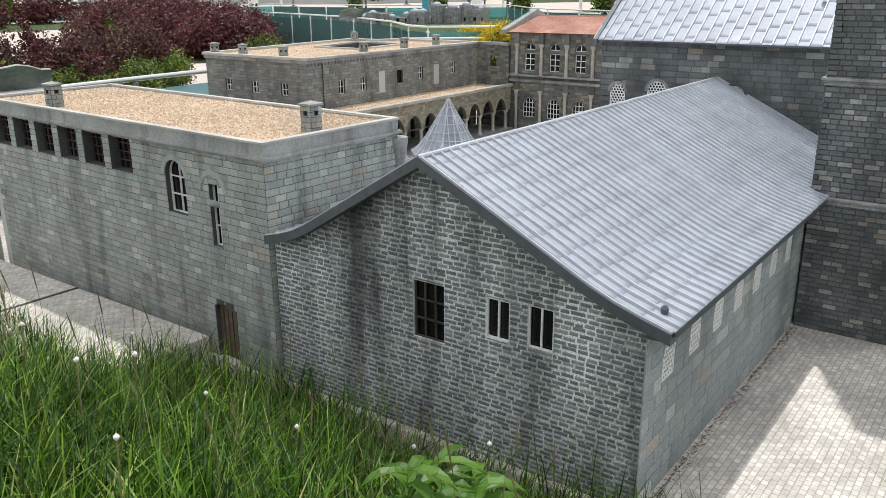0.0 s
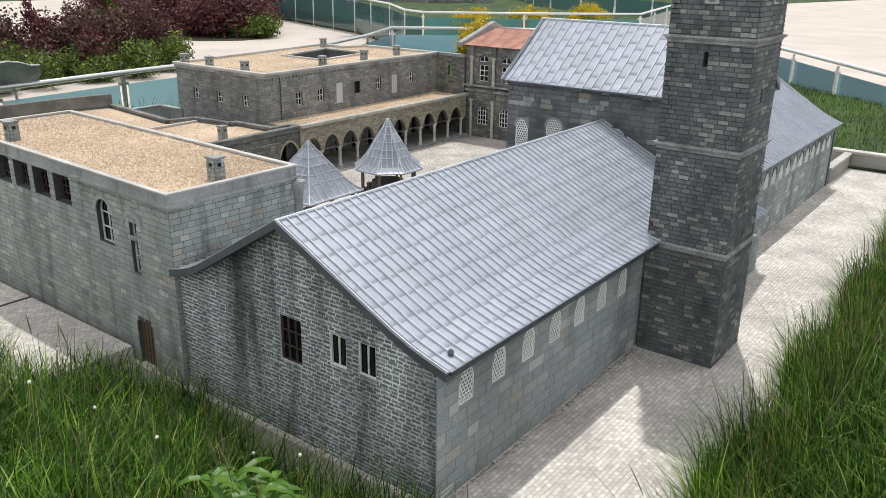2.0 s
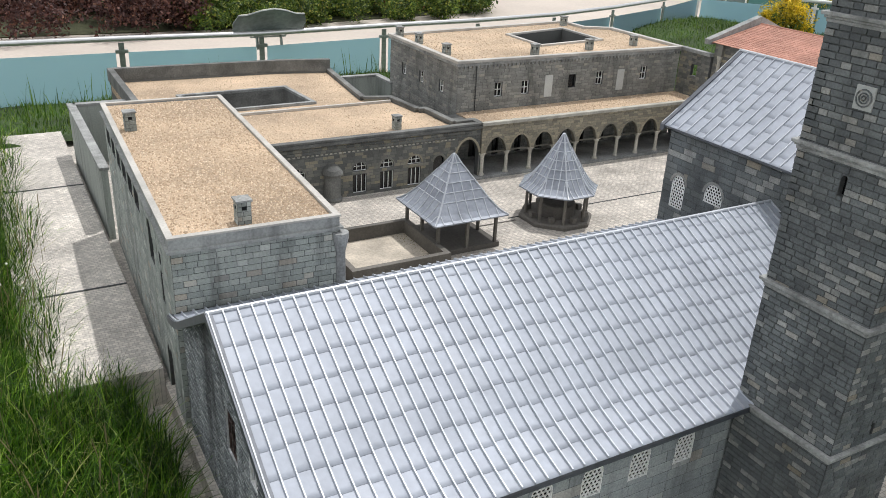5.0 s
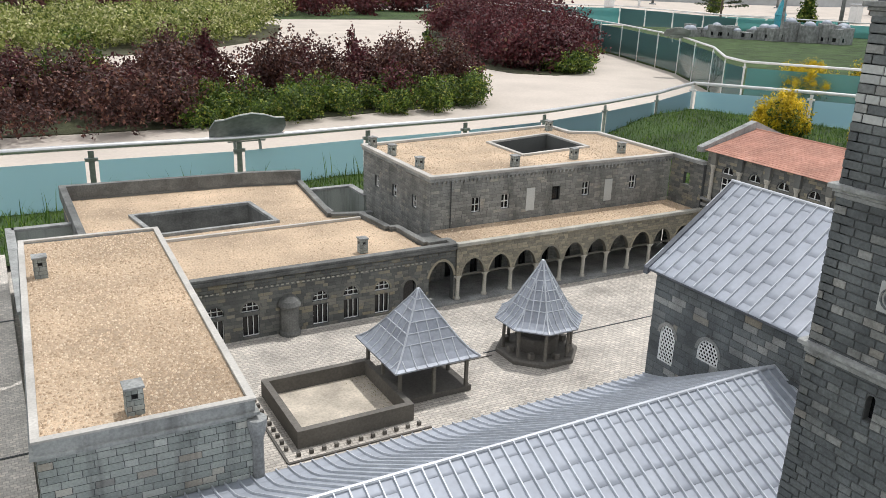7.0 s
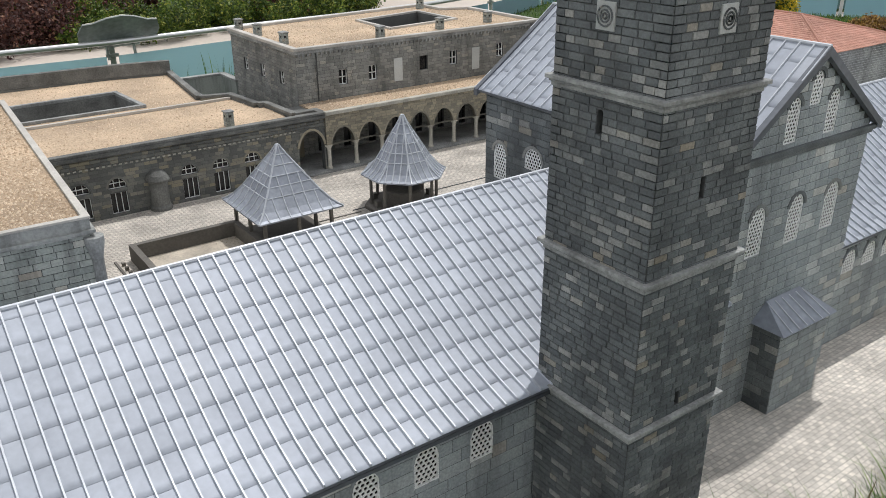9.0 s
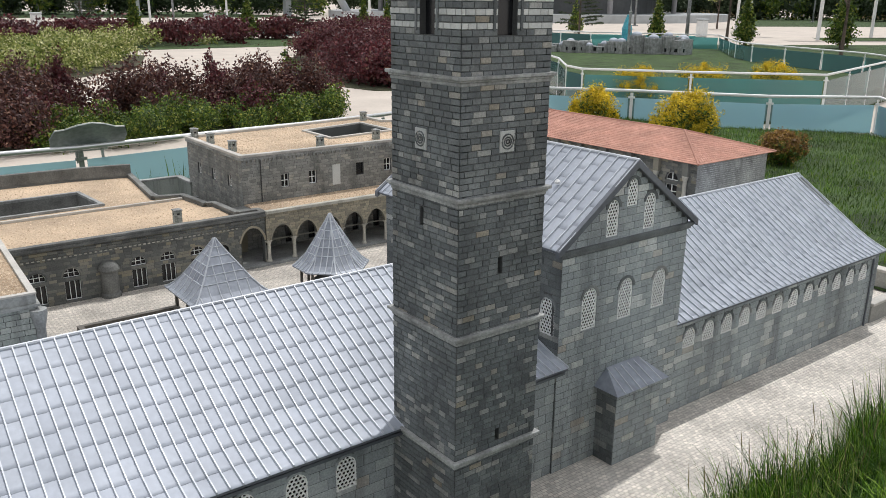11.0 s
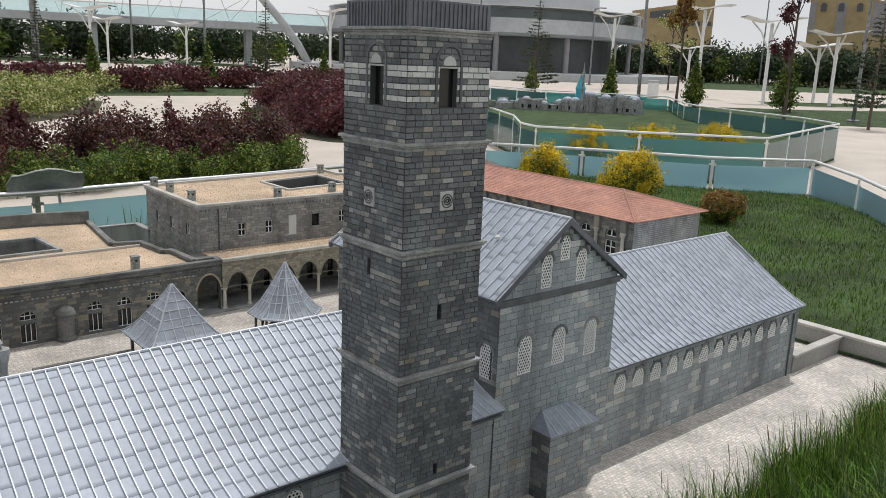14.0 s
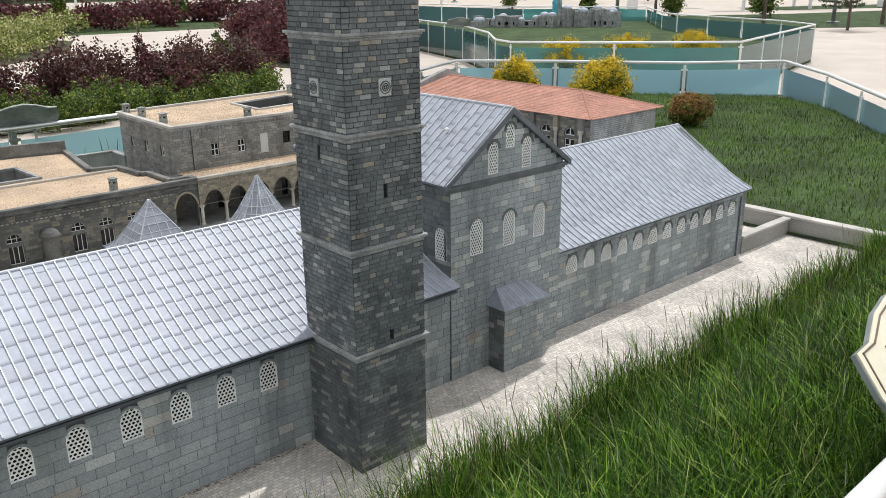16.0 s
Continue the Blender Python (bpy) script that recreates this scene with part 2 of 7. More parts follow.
M_LAWN = mat("green_lawn", [(0, (0.035, 0.066, 0.016)), (1, (0.045, 0.08, 0.02))], 0.95, grain=60, bump=0.8, depth=0.03, stain=0.4, stain_scale=2.2)
M_PATH = mat("cream_concrete_path", [(0, (0.49, 0.437, 0.378)), (1, (0.54, 0.482, 0.42))], 0.9, grain=25, bump=0.15, stain=0.07, stain_scale=0.9)
M_GRASS = mat("grass_blades", [(0, (0.008, 0.026, 0.002)), (0.45, (0.031, 0.090, 0.005)), (0.78, (0.090, 0.205, 0.012)), (0.93, (0.24, 0.39, 0.04)), (1, (0.44, 0.43, 0.17))], 0.42, grain=30, bump=0, stain=0.30, stain_scale=6, through_light=0.28)
M_GRASS.node_tree.nodes["Principled BSDF"].inputs["Specular IOR Level"].default_value = 0.22
M_LAWNGRASS = mat("lawn_blades", [(0, (0.028, 0.07, 0.005)), (0.6, (0.065, 0.145, 0.01)), (1, (0.16, 0.235, 0.03))], 0.65, grain=6, bump=0, stain=0.35, stain_scale=1.6, through_light=0.3)
M_PAVROOF = mat("pavilion_zinc", [(0, (0.25, 0.275, 0.32)), (1, (0.33, 0.36, 0.41))], 0.5, 0.25, grain=60, bump=0.06, stain=0.14, stain_scale=16)
M_SEED = mat("brown_seed_heads", [(0, (0.15, 0.14, 0.06)), (1, (0.26, 0.22, 0.11))], 0.9, grain=100, bump=0, through_light=0.2)
M_FLOWER = mat("white_petals", [(0, (0.7, 0.7, 0.66)), (1, (0.8, 0.8, 0.76))], 0.8, grain=100, bump=0)
M_BROAD = mat("bright_broad_leaves", [(0, (0.055, 0.15, 0.008)), (1, (0.12, 0.25, 0.016))], 0.45, grain=60, stain=0.12, through_light=0.35)
M_BARBERRY = mat("dark_red_leaves", [(0, (0.045, 0.012, 0.014)), (0.6, (0.095, 0.020, 0.026)), (0.9, (0.15, 0.034, 0.038)), (1, (0.16, 0.10, 0.06))], 0.6, grain=20, bump=0, stain=0.15, stain_scale=0.8, through_light=0.25)
M_PLUM = mat("plum_brown_leaves", [(0, (0.045, 0.018, 0.016)), (0.6, (0.085, 0.034, 0.028)), (0.9, (0.15, 0.06, 0.04)), (1, (0.24, 0.13, 0.08))], 0.6, grain=20, bump=0, through_light=0.2)
M_GREENLEAF = mat("green_leaves", [(0, (0.025, 0.055, 0.008)), (0.5, (0.07, 0.125, 0.016)), (0.82, (0.17, 0.24, 0.03)), (1, (0.34, 0.33, 0.06))], 0.6, grain=20, bump=0, through_light=0.3)
M_PALELEAF = mat("pale_flowering_leaves", [(0, (0.09, 0.125, 0.022)), (0.45, (0.24, 0.28, 0.065)), (0.8, (0.47, 0.48, 0.18)), (1, (0.74, 0.70, 0.44))], 0.7, grain=20, bump=0, through_light=0.3)
M_YELLOWLEAF = mat("golden_yellow_leaves", [(0, (0.30, 0.27, 0.012)), (0.4, (0.60, 0.45, 0.016)), (1, (0.85, 0.64, 0.04))], 0.6, grain=20, bump=0, through_light=0.3)
M_DARKLEAF = mat("dark_conifer_needles", [(0, (0.022, 0.04, 0.018)), (1, (0.055, 0.085, 0.035))], 0.7, grain=20, bump=0, through_light=0.15)
M_BARK = mat("grey_brown_bark", [(0, (0.09, 0.07, 0.055)), (1, (0.12, 0.095, 0.075))], 0.95, grain=60)
M_RAIL = mat("brushed_steel_rail", [(0, (0.62, 0.63, 0.63)), (1, (0.66, 0.67, 0.67))], 0.3, 0.7, grain=30, bump=0, stain=0.05)
M_STEELPOST = mat("greenish_steel_post", [(0, (0.26, 0.30, 0.27)), (1, (0.32, 0.36, 0.33))], 0.4, 0.5, grain=40, bump=0)
M_WHITEPOST = mat("white_metal", [(0, (0.66, 0.67, 0.66)), (1, (0.72, 0.73, 0.72))], 0.45, 0.0, grain=30, bump=0, stain=0.06)
M_GLASSBLUE = glass_mat("turquoise_glass", (0.50, 0.70, 0.80), 0.62)
M_GLASSPALE = glass_mat("pale_parapet_glass", (0.60, 0.70, 0.67), 0.12)
M_RUSTLEAF = mat("rusty_leaves", [(0, (0.10, 0.05, 0.02)), (0.6, (0.26, 0.14, 0.04)), (1, (0.42, 0.28, 0.06))], 0.6, grain=20, bump=0, through_light=0.3)
M_GLASSGREEN = glass_mat("green_glass", (0.27, 0.50, 0.50), 0.45)
M_SIGNBACK = mat("grey_sign_back", [(0, (0.20, 0.23, 0.22)), (1, (0.23, 0.26, 0.25))], 0.5, grain=30, bump=0)
M_SIGNCREAM = mat("cream_sign_face", [(0, (0.74, 0.70, 0.54)), (1, (0.76, 0.72, 0.56))], 0.5, grain=30, bump=0, stain=0.04)
M_SIGNINK = mat("brown_sign_ink", [(0, (0.16, 0.12, 0.08)), (1, (0.18, 0.13, 0.09))], 0.6, grain=30, bump=0)
M_DOMEPALE = mat("pale_dome_panels", [(0, (0.39, 0.405, 0.42)), (0.5, (0.415, 0.43, 0.44)), (1, (0.445, 0.455, 0.465))], 0.36, 0.45, grain=0.6, bump=0, stain=0.05)
M_DOMEBLUE = mat("blue_dome_panels", [(0, (0.17, 0.25, 0.37)), (1, (0.20, 0.285, 0.41))], 0.4, 0.35, grain=0.6, bump=0, stain=0.05)
M_FARGREY = mat("pale_grey_cladding", [(0, (0.36, 0.38, 0.39)), (1, (0.42, 0.44, 0.45))], 0.7, grain=2, bump=0, stain=0.1, stain_scale=0.3)
M_FARDARK = mat("dark_tinted_glazing", [(0, (0.05, 0.055, 0.06)), (1, (0.09, 0.095, 0.10))], 0.3, grain=2, bump=0, stain=0.2, stain_scale=0.3)
M_POLE = mat("galvanised_pole", [(0, (0.16, 0.17, 0.17)), (1, (0.22, 0.23, 0.23))], 0.5, 0.4, grain=10, bump=0)
M_OCHRE = mat("ochre_render", [(0, (0.37, 0.285, 0.15)), (1, (0.41, 0.32, 0.17))], 0.85, grain=2, bump=0, stain=0.1, stain_scale=0.4)
M_GREYRENDER = mat("grey_render", [(0, (0.27, 0.26, 0.26)), (1, (0.31, 0.30, 0.30))], 0.85, grain=2, bump=0, stain=0.1, stain_scale=0.4)
M_TURQ = mat("turquoise_tiles", [(0, (0.05, 0.32, 0.40)), (1, (0.07, 0.38, 0.46))], 0.4, grain=30, bump=0)
M_MAROON = mat("maroon_letters", [(0, (0.13, 0.03, 0.04)), (1, (0.15, 0.035, 0.045))], 0.6, grain=5, bump=0)

from mathutils.geometry import tessellate_polygon

# ---- builders ----
WM = {}
rng = np.random.default_rng(7)


def thing(name, label, category="", group="", kind="", at=(0, 0, 0), turn=0.0):
    ob = new(name)
    ob.empty_display_size = 0.1
    ob.matrix_basis = pose(*at, 0, 0, turn)
    WM[ob] = ob.matrix_basis.copy()
    return tagged(ob, label, category, group, kind)


def mesh_of(bm, material, smooth=False):
    me = bpy.data.meshes.new("mesh")
    bmesh.ops.recalc_face_normals(bm, faces=bm.faces)
    bm.to_mesh(me)
    bm.free()
    me.materials.append(material)
    if smooth:
        me.shade_smooth()
    return me


def put(name, me, parent, m=None, label="", kind=""):
    ob = new(name, me)
    m = m if m is not None else (WM[parent].copy() if parent else Matrix())
    ob.matrix_basis = m
    WM[ob] = m.copy()
    if parent:
        ob.parent = parent
        ob.matrix_parent_inverse = WM[parent].inverted()
    return tagged(ob, label, kind=kind)


def part(name, bm, material, parent, label="", m=None, smooth=False, kind=""):
    return put(name, mesh_of(bm, material, smooth), parent, m if m is not None else Matrix(), label, kind)


def box(bm, x0, x1, y0, y1, z0, z1, bevel=0.0):
    v = [bm.verts.new((x, y, z)) for z in (z0, z1) for x, y in ((x0, y0), (x1, y0), (x1, y1), (x0, y1))]
    f = [bm.faces.new([v[i] for i in q]) for q in ((3, 2, 1, 0), (4, 5, 6, 7), (0, 1, 5, 4), (1, 2, 6, 5), (2, 3, 7, 6), (3, 0, 4, 7))]
    if bevel:
        bmesh.ops.bevel(bm, geom=list({e for q in f for e in q.edges}), offset=bevel, segments=1, affect="EDGES")
    return bm


def nb():
    return bmesh.new()


def lathe(bm, prof, seg=16, c=(0, 0), sq=0.0):
    """prof: (radius, z) from below to the top; turned round the upright through c."""
    rings = []
    for r, z in prof:
        rings.append([bm.verts.new((c[0] + r * math.cos(2 * math.pi * (i + sq) / seg), c[1] + r * math.sin(2 * math.pi * (i + sq) / seg), z)) for i in range(seg)])
    for a, b in zip(rings, rings[1:]):
        for i in range(seg):
            bm.faces.new((a[i], a[(i + 1) % seg], b[(i + 1) % seg], b[i]))
    bm.faces.new(rings[0][::-1])
    bm.faces.new(rings[-1])
    return bm


def tube(bm, pts, r, seg=8, r1=None):
    rings = []
    pts = [Vector(p) for p in pts]
    for i, p in enumerate(pts):
        d = (pts[min(i + 1, len(pts) - 1)] - pts[max(i - 1, 0)]).normalized()
        s = d.cross(Vector((0, 0, 1)))
        s = s.normalized() if s.length > 1e-4 else Vector((1, 0, 0))
        up = s.cross(d)
        k = r if r1 is None else r + (r1 - r) * i / (len(pts) - 1)
        rings.append([bm.verts.new(p + k * (math.cos(2 * math.pi * j / seg) * s + math.sin(2 * math.pi * j / seg) * up)) for j in range(seg)])
    for a, b in zip(rings, rings[1:]):
        for i in range(seg):
            bm.faces.new((a[i], a[(i + 1) % seg], b[(i + 1) % seg], b[i]))
    bm.faces.new(rings[0][::-1])
    bm.faces.new(rings[-1])
    return bm


def sheet(bm, outer, holes, y0, y1, flat=False):
    """A plate with openings through it, from depth y0 to y1; flat: it lies level, and depth is height."""
    from_2d = (lambda p, d: (p[0], p[1], d)) if flat else (lambda p, d: (p[0], d, p[1]))
    loops = [outer, *holes]
    tris = tessellate_polygon([[Vector((p[0], p[1], 0)) for p in q] for q in loops])
    flat_pts = [p for q in loops for p in q]
    a = [bm.verts.new(from_2d(p, y0)) for p in flat_pts]
    b = [bm.verts.new(from_2d(p, y1)) for p in flat_pts]
    for t in tris:
        bm.faces.new([a[i] for i in t])
        bm.faces.new([b[i] for i in reversed(t)])
    k = 0
    for q in loops:
        n = len(q)
        for i in range(n):
            j = (i + 1) % n
            bm.faces.new((a[k + i], a[k + j], b[k + j], b[k + i]))
        k += n
    return bm


def opening(s0, s1, v0, v1, arch=False, point=0.0):
    """The outline of an opening; an arched one has a round head, point raises it to a pointed one."""
    if not arch:
        return [(s0, v0), (s1, v0), (s1, v1), (s0, v1)]
    r = (s1 - s0) / 2
    head = r * (1 + point)
    c = (s0 + s1) / 2
    out = [(s0, v0), (s1, v0)]
    for i in range(13):
        a = math.pi * i / 12
        out.append((c + r * math.cos(a), v1 - head + head * math.sin(a) ** (1 + 0.35 * (point > 0))))
    return out


def span_at(poly, v):
    xs = []
    for (x0, y0), (x1, y1) in zip(poly, poly[1:] + poly[:1]):
        if (y0 - v) * (y1 - v) <= 0 and abs(y1 - y0) > 1e-9:
            xs.append(x0 + (x1 - x0) * (v - y0) / (y1 - y0))
    return (min(xs), max(xs)) if len(xs) > 1 else None


def block_mesh(spread=0.10):
    bm = nb()
    a = [bm.verts.new(p) for p in ((0, 0, 0), (1, 0, 0), (1, 0, 1), (0, 0, 1))]
    e = spread
    b = [bm.verts.new(p) for p in ((e * 0.5, -1, e), (1 - e * 0.5, -1, e), (1 - e * 0.5, -1, 1 - e), (e * 0.5, -1, 1 - e))]
    bm.faces.new(b)
    for i in range(4):
        bm.faces.new((a[i], a[(i + 1) % 4], b[(i + 1) % 4], b[i]))
    return bm


BLOCKS = {}


def clad(parent, m, outer, holes, material, course, length, single=0, depth=0.0022, gap=0.0016, name="stone_block", zone=None, rough=0.0, alt=None, seed=1):
    """Courses of stones on a wall: single ones as parts, the rest in one mesh."""
    r = random.Random(seed)
    v_lo, v_hi = min(p[1] for p in outer), max(p[1] for p in outer)
    rows = max(1, round((v_hi - v_lo) / course))
    ch = (v_hi - v_lo) / rows
    found = []
    for k in range(rows):
        a, b = v_lo + k * ch, v_lo + (k + 1) * ch
        spans = [span_at(outer, a + 0.15 * ch), span_at(outer, b - 0.15 * ch)]
        if None in spans:
            continue
        lo, hi = max(s[0] for s in spans), min(s[1] for s in spans)
        cuts = []
        for h in holes:
            hs = [s for s in (span_at(h, a + 0.08 * ch), span_at(h, (a + b) / 2), span_at(h, b - 0.08 * ch)) if s]
            if hs:
                cuts.append((min(s[0] for s in hs), max(s[1] for s in hs)))
        cuts.sort()
        runs, x = [], lo
        for c0, c1 in cuts:
            if c0 > x:
                runs.append((x, min(c0, hi)))
            x = max(x, c1)
        if x < hi:
            runs.append((x, hi))
        for h in holes:
            h_lo, h_hi = min(p[1] for p in h), max(p[1] for p in h)
            t = span_at(h, min(max((a + b) / 2, h_lo + 1e-4), h_hi - 1e-4))
            for f0, f1 in ((a, min(b, h_lo)), (max(a, h_hi), b)):
                if t and a < h_hi and b > h_lo and f1 - f0 > 0.0025 and t[0] >= lo and t[1] <= hi:
                    found.append((t[0] + gap / 2, f0 + gap / 2, t[1] - t[0] - gap, f1 - f0 - gap, depth, k))
        for x0, x1 in runs:
            s = x0
            first = True
            while s < x1 - 1e-4:
                w = length * r.uniform(0.7, 1.35) * (r.uniform(0.35, 0.9) if first and k % 2 else 1)
                first = False
                if x1 - (s + w) < length * 0.35:
                    w = x1 - s
                found.append((s + gap / 2, a + gap / 2 + r.uniform(-rough, rough) * ch, w - gap, ch - gap, depth * r.uniform(0.6, 1.25), k))
                s += w
    key = (material.name, round(depth, 4))
    if key not in BLOCKS:
        BLOCKS[key] = mesh_of(block_mesh(0.16 if rough else 0.08), material)
    verts, faces, alt_v, alt_f = [], [], [], []
    count = 0
    e = 0.16 if rough else 0.08
    for s, v, w, h, d, k in found:
        is_alt = alt is not None and alt[1](v + h / 2)
        if not is_alt and count < single and (zone is None or zone(s, v)):
            count += 1
            ob = put(name, BLOCKS[key], parent, m @ Matrix.Translation((s, 0, v)) @ Matrix.Diagonal((w, d, h, 1)))
            continue
        vv, ff = (alt_v, alt_f) if is_alt else (verts, faces)
        n = len(vv)
        i, j = w * e * 0.25, h * e
        jit = [r.uniform(-rough, rough) * h * 0.5 for _ in range(4)]
        vv += [(s, 0, v), (s + w, 0, v), (s + w, 0, v + h), (s, 0, v + h),
               (s + i, -d, v + j + jit[0]), (s + w - i, -d, v + j + jit[1]), (s + w - i, -d, v + h - j + jit[2]), (s + i, -d, v + h - j + jit[3])]
        ff += [(n + 4, n + 5, n + 6, n + 7), (n, n + 1, n + 5, n + 4), (n + 1, n + 2, n + 6, n + 5), (n + 2, n + 3, n + 7, n + 6), (n + 3, n, n + 4, n + 7)]
    for vv, ff, mm in ((verts, faces, material), (alt_v, alt_f, alt[0] if alt else material)):
        if vv:
            me = bpy.data.meshes.new("courses")
            me.from_pydata(vv, [], ff)
            me.materials.append(mm)
            put("stonework", me, parent, m, kind="stuff")


def wall_m(x, y, z, side):
    """The pose of a wall's face: s runs to the right for one who stands before it, depth goes into the wall."""
    return pose(x, y, z, 0, 0, {"S": 0, "W": -90, "N": 180, "E": 90}[side])


def facade(parent, m, outer, holes, back, stones, course, length, thick=0.03, single=0, name="wall", face=None, **kw):
    part(name, sheet(nb(), outer, holes, 0.0, thick), back, parent, m=m)
    if stones:
        clad(parent, m, face or outer, holes, stones, course, length, single, **kw)


def rect(w, h, v0=0.0, s0=0.0):
    return [(s0, v0), (s0 + w, v0), (s0 + w, h), (s0, h)]


def strip_along(bm, path, w, y0, y1):
    """A flat band of width w that follows a line on a wall."""
    for (a, b), (c, d) in zip(path, path[1:]):
        u = Vector((c - a, d - b))
        if u.length < 1e-6:
            continue
        u = u.normalized() * w / 2
        p = Vector((-u.y, u.x))
        q = [(a - u.x - p.x, b - u.y - p.y), (c + u.x - p.x, d + u.y - p.y), (c + u.x + p.x, d + u.y + p.y), (a - u.x + p.x, b - u.y + p.y)]
        lo = [bm.verts.new((x, y0, z)) for x, z in q]
        hi = [bm.verts.new((x, y1, z)) for x, z in q]
        bm.faces.new(lo)
        bm.faces.new(hi[::-1])
        for i in range(4):
            bm.faces.new((lo[i], lo[(i + 1) % 4], hi[(i + 1) % 4], hi[i]))


def window(parent, m, hole, nx, nz, material, inset=0.010, bar=0.0035, label="", pane=True):
    """A window in its opening: a frame that follows the outline, upright and cross bars, a dark pane."""
    s0, s1 = min(p[0] for p in hole), max(p[0] for p in hole)
    v0, v1 = min(p[1] for p in hole), max(p[1] for p in hole)
    w = put("window", window_pane(hole, inset + 0.004), parent, m, label)
    bm = nb()
    strip_along(bm, [*hole, hole[0]], bar * 1.6, inset - 0.004, inset + 0.001)
    flip = [(p[1], p[0]) for p in hole]
    for i in range(1, nx):
        s = s0 + (s1 - s0) * i / nx
        t = span_at(flip, s)
        strip_along(bm, [(s, t[0]), (s, t[1])], bar, inset - 0.003, inset + 0.001)
    for i in range(1, nz):
        v = v0 + (v1 - v0) * i / nz
        t = span_at(hole, v)
        strip_along(bm, [(t[0], v), (t[1], v)], bar, inset - 0.003, inset + 0.001)
    part("window_frame", bm, material, w, m=m)
    return w


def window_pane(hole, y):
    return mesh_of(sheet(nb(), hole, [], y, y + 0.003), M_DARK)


LATTICES = {}


def lattice(parent, m, s0, s1, v0, v1, cell=0.0108, inset=0.001):
    """A white pierced screen with a round head, before a dark pane."""
    w, h = s1 - s0, v1 - v0
    key = (round(w, 3), round(h, 3))
    if key not in LATTICES:
        out = opening(0, w, 0, h, True)
        bm = nb()
        rows = int(h / (cell * 0.87)) + 1
        for k in range(rows):
            for i in range(-1, int(w / cell) + 2):
                cx, cz = (i + 0.5 * (k % 2)) * cell, (k + 0.5) * cell * 0.87
                t = span_at(out, cz)
                if not t or cx < t[0] - cell * 0.2 or cx > t[1] + cell * 0.2:
                    continue
                a, b = [], []
                for j in range(6):
                    g = math.pi / 6 + math.pi / 3 * j
                    px, pz = cx + cell * 0.578 * math.cos(g), cz + cell * 0.578 * math.sin(g)
                    qx, qz = cx + cell * 0.385 * math.cos(g), cz + cell * 0.385 * math.sin(g)
                    lim = lambda x: min(max(x, 0.0), w)
                    a.append(bm.verts.new((lim(px), 0, min(max(pz, 0), h))))
                    b.append(bm.verts.new((lim(qx), 0, min(max(qz, 0), h))))
                c = [bm.verts.new(q.co + Vector((0, 0.002, 0))) for q in b]
                for j in range(6):
                    k2 = (j + 1) % 6
                    try:
                        bm.faces.new((a[j], a[k2], b[k2], b[j]))
                        bm.faces.new((b[j], b[k2], c[k2], c[j]))
                    except ValueError:
                        pass
        strip_along(bm, [*out, out[0]], 0.005, -0.001, 0.003)
        LATTICES[key] = (mesh_of(bm, M_WHITE), window_pane(out, 0.007))
    screen, pane = LATTICES[key]
    at = m @ Matrix.Translation((s0, inset, v0))
    p = put("window", pane, parent, at, "white pierced lattice window")
    put("lattice", screen, p, at)


def arch_ring(parent, m, s0, s1, v1, material, wide=0.010, proud=0.003, name="arch_ring", point=0.0, legs=0.0):
    """A ring of stones round the head of an opening."""
    o = opening(s0 - wide / 2, s1 + wide / 2, v1 - (s1 - s0) / 2 * (1 + point) - legs, v1 + wide / 2, True, point)[1:] + [(s0 - wide / 2, v1 - (s1 - s0) / 2 * (1 + point) - legs)]
    bm = nb()
    c = Vector(((s0 + s1) / 2, v1 - (s1 - s0) / 2 * (1 + point)))
    rows = []
    for x, z in o:
        d = Vector((x, z)) - c
        d = Vector((math.copysign(1, d.x), 0)) if d.y <= 0 else d.normalized()
        a, b = (x - d.x * wide / 2, z - d.y * wide / 2), (x + d.x * wide / 2, z + d.y * wide / 2)
        rows.append([bm.verts.new((a[0], 0.002, a[1])), bm.verts.new((a[0], -proud, a[1])), bm.verts.new((b[0], -proud, b[1])), bm.verts.new((b[0], 0.002, b[1]))])
    for p, q in zip(rows, rows[1:]):
        for i in range(3):
            bm.faces.new((p[i], p[i + 1], q[i + 1], q[i]))
    bm.faces.new(rows[0])
    bm.faces.new(rows[-1][::-1])
    part(name, bm, material, parent, m=m)


def cornice(parent, x0, x1, y0, y1, z, steps, material, name="cornice", rim=0.02):
    """Stepped ledges round a block: (out, low, high) of each."""
    for out, lo, hi in steps:
        bm = nb()
        outer = [(x0 - out, y0 - out), (x1 + out, y0 - out), (x1 + out, y1 + out), (x0 - out, y1 + out)]
        inner = [(x0 + rim, y0 + rim), (x1 - rim, y0 + rim), (x1 - rim, y1 - rim), (x0 + rim, y1 - rim)]
        sheet(bm, outer, [inner], z + lo, z + hi, flat=True)
        part(name, bm, material, parent)


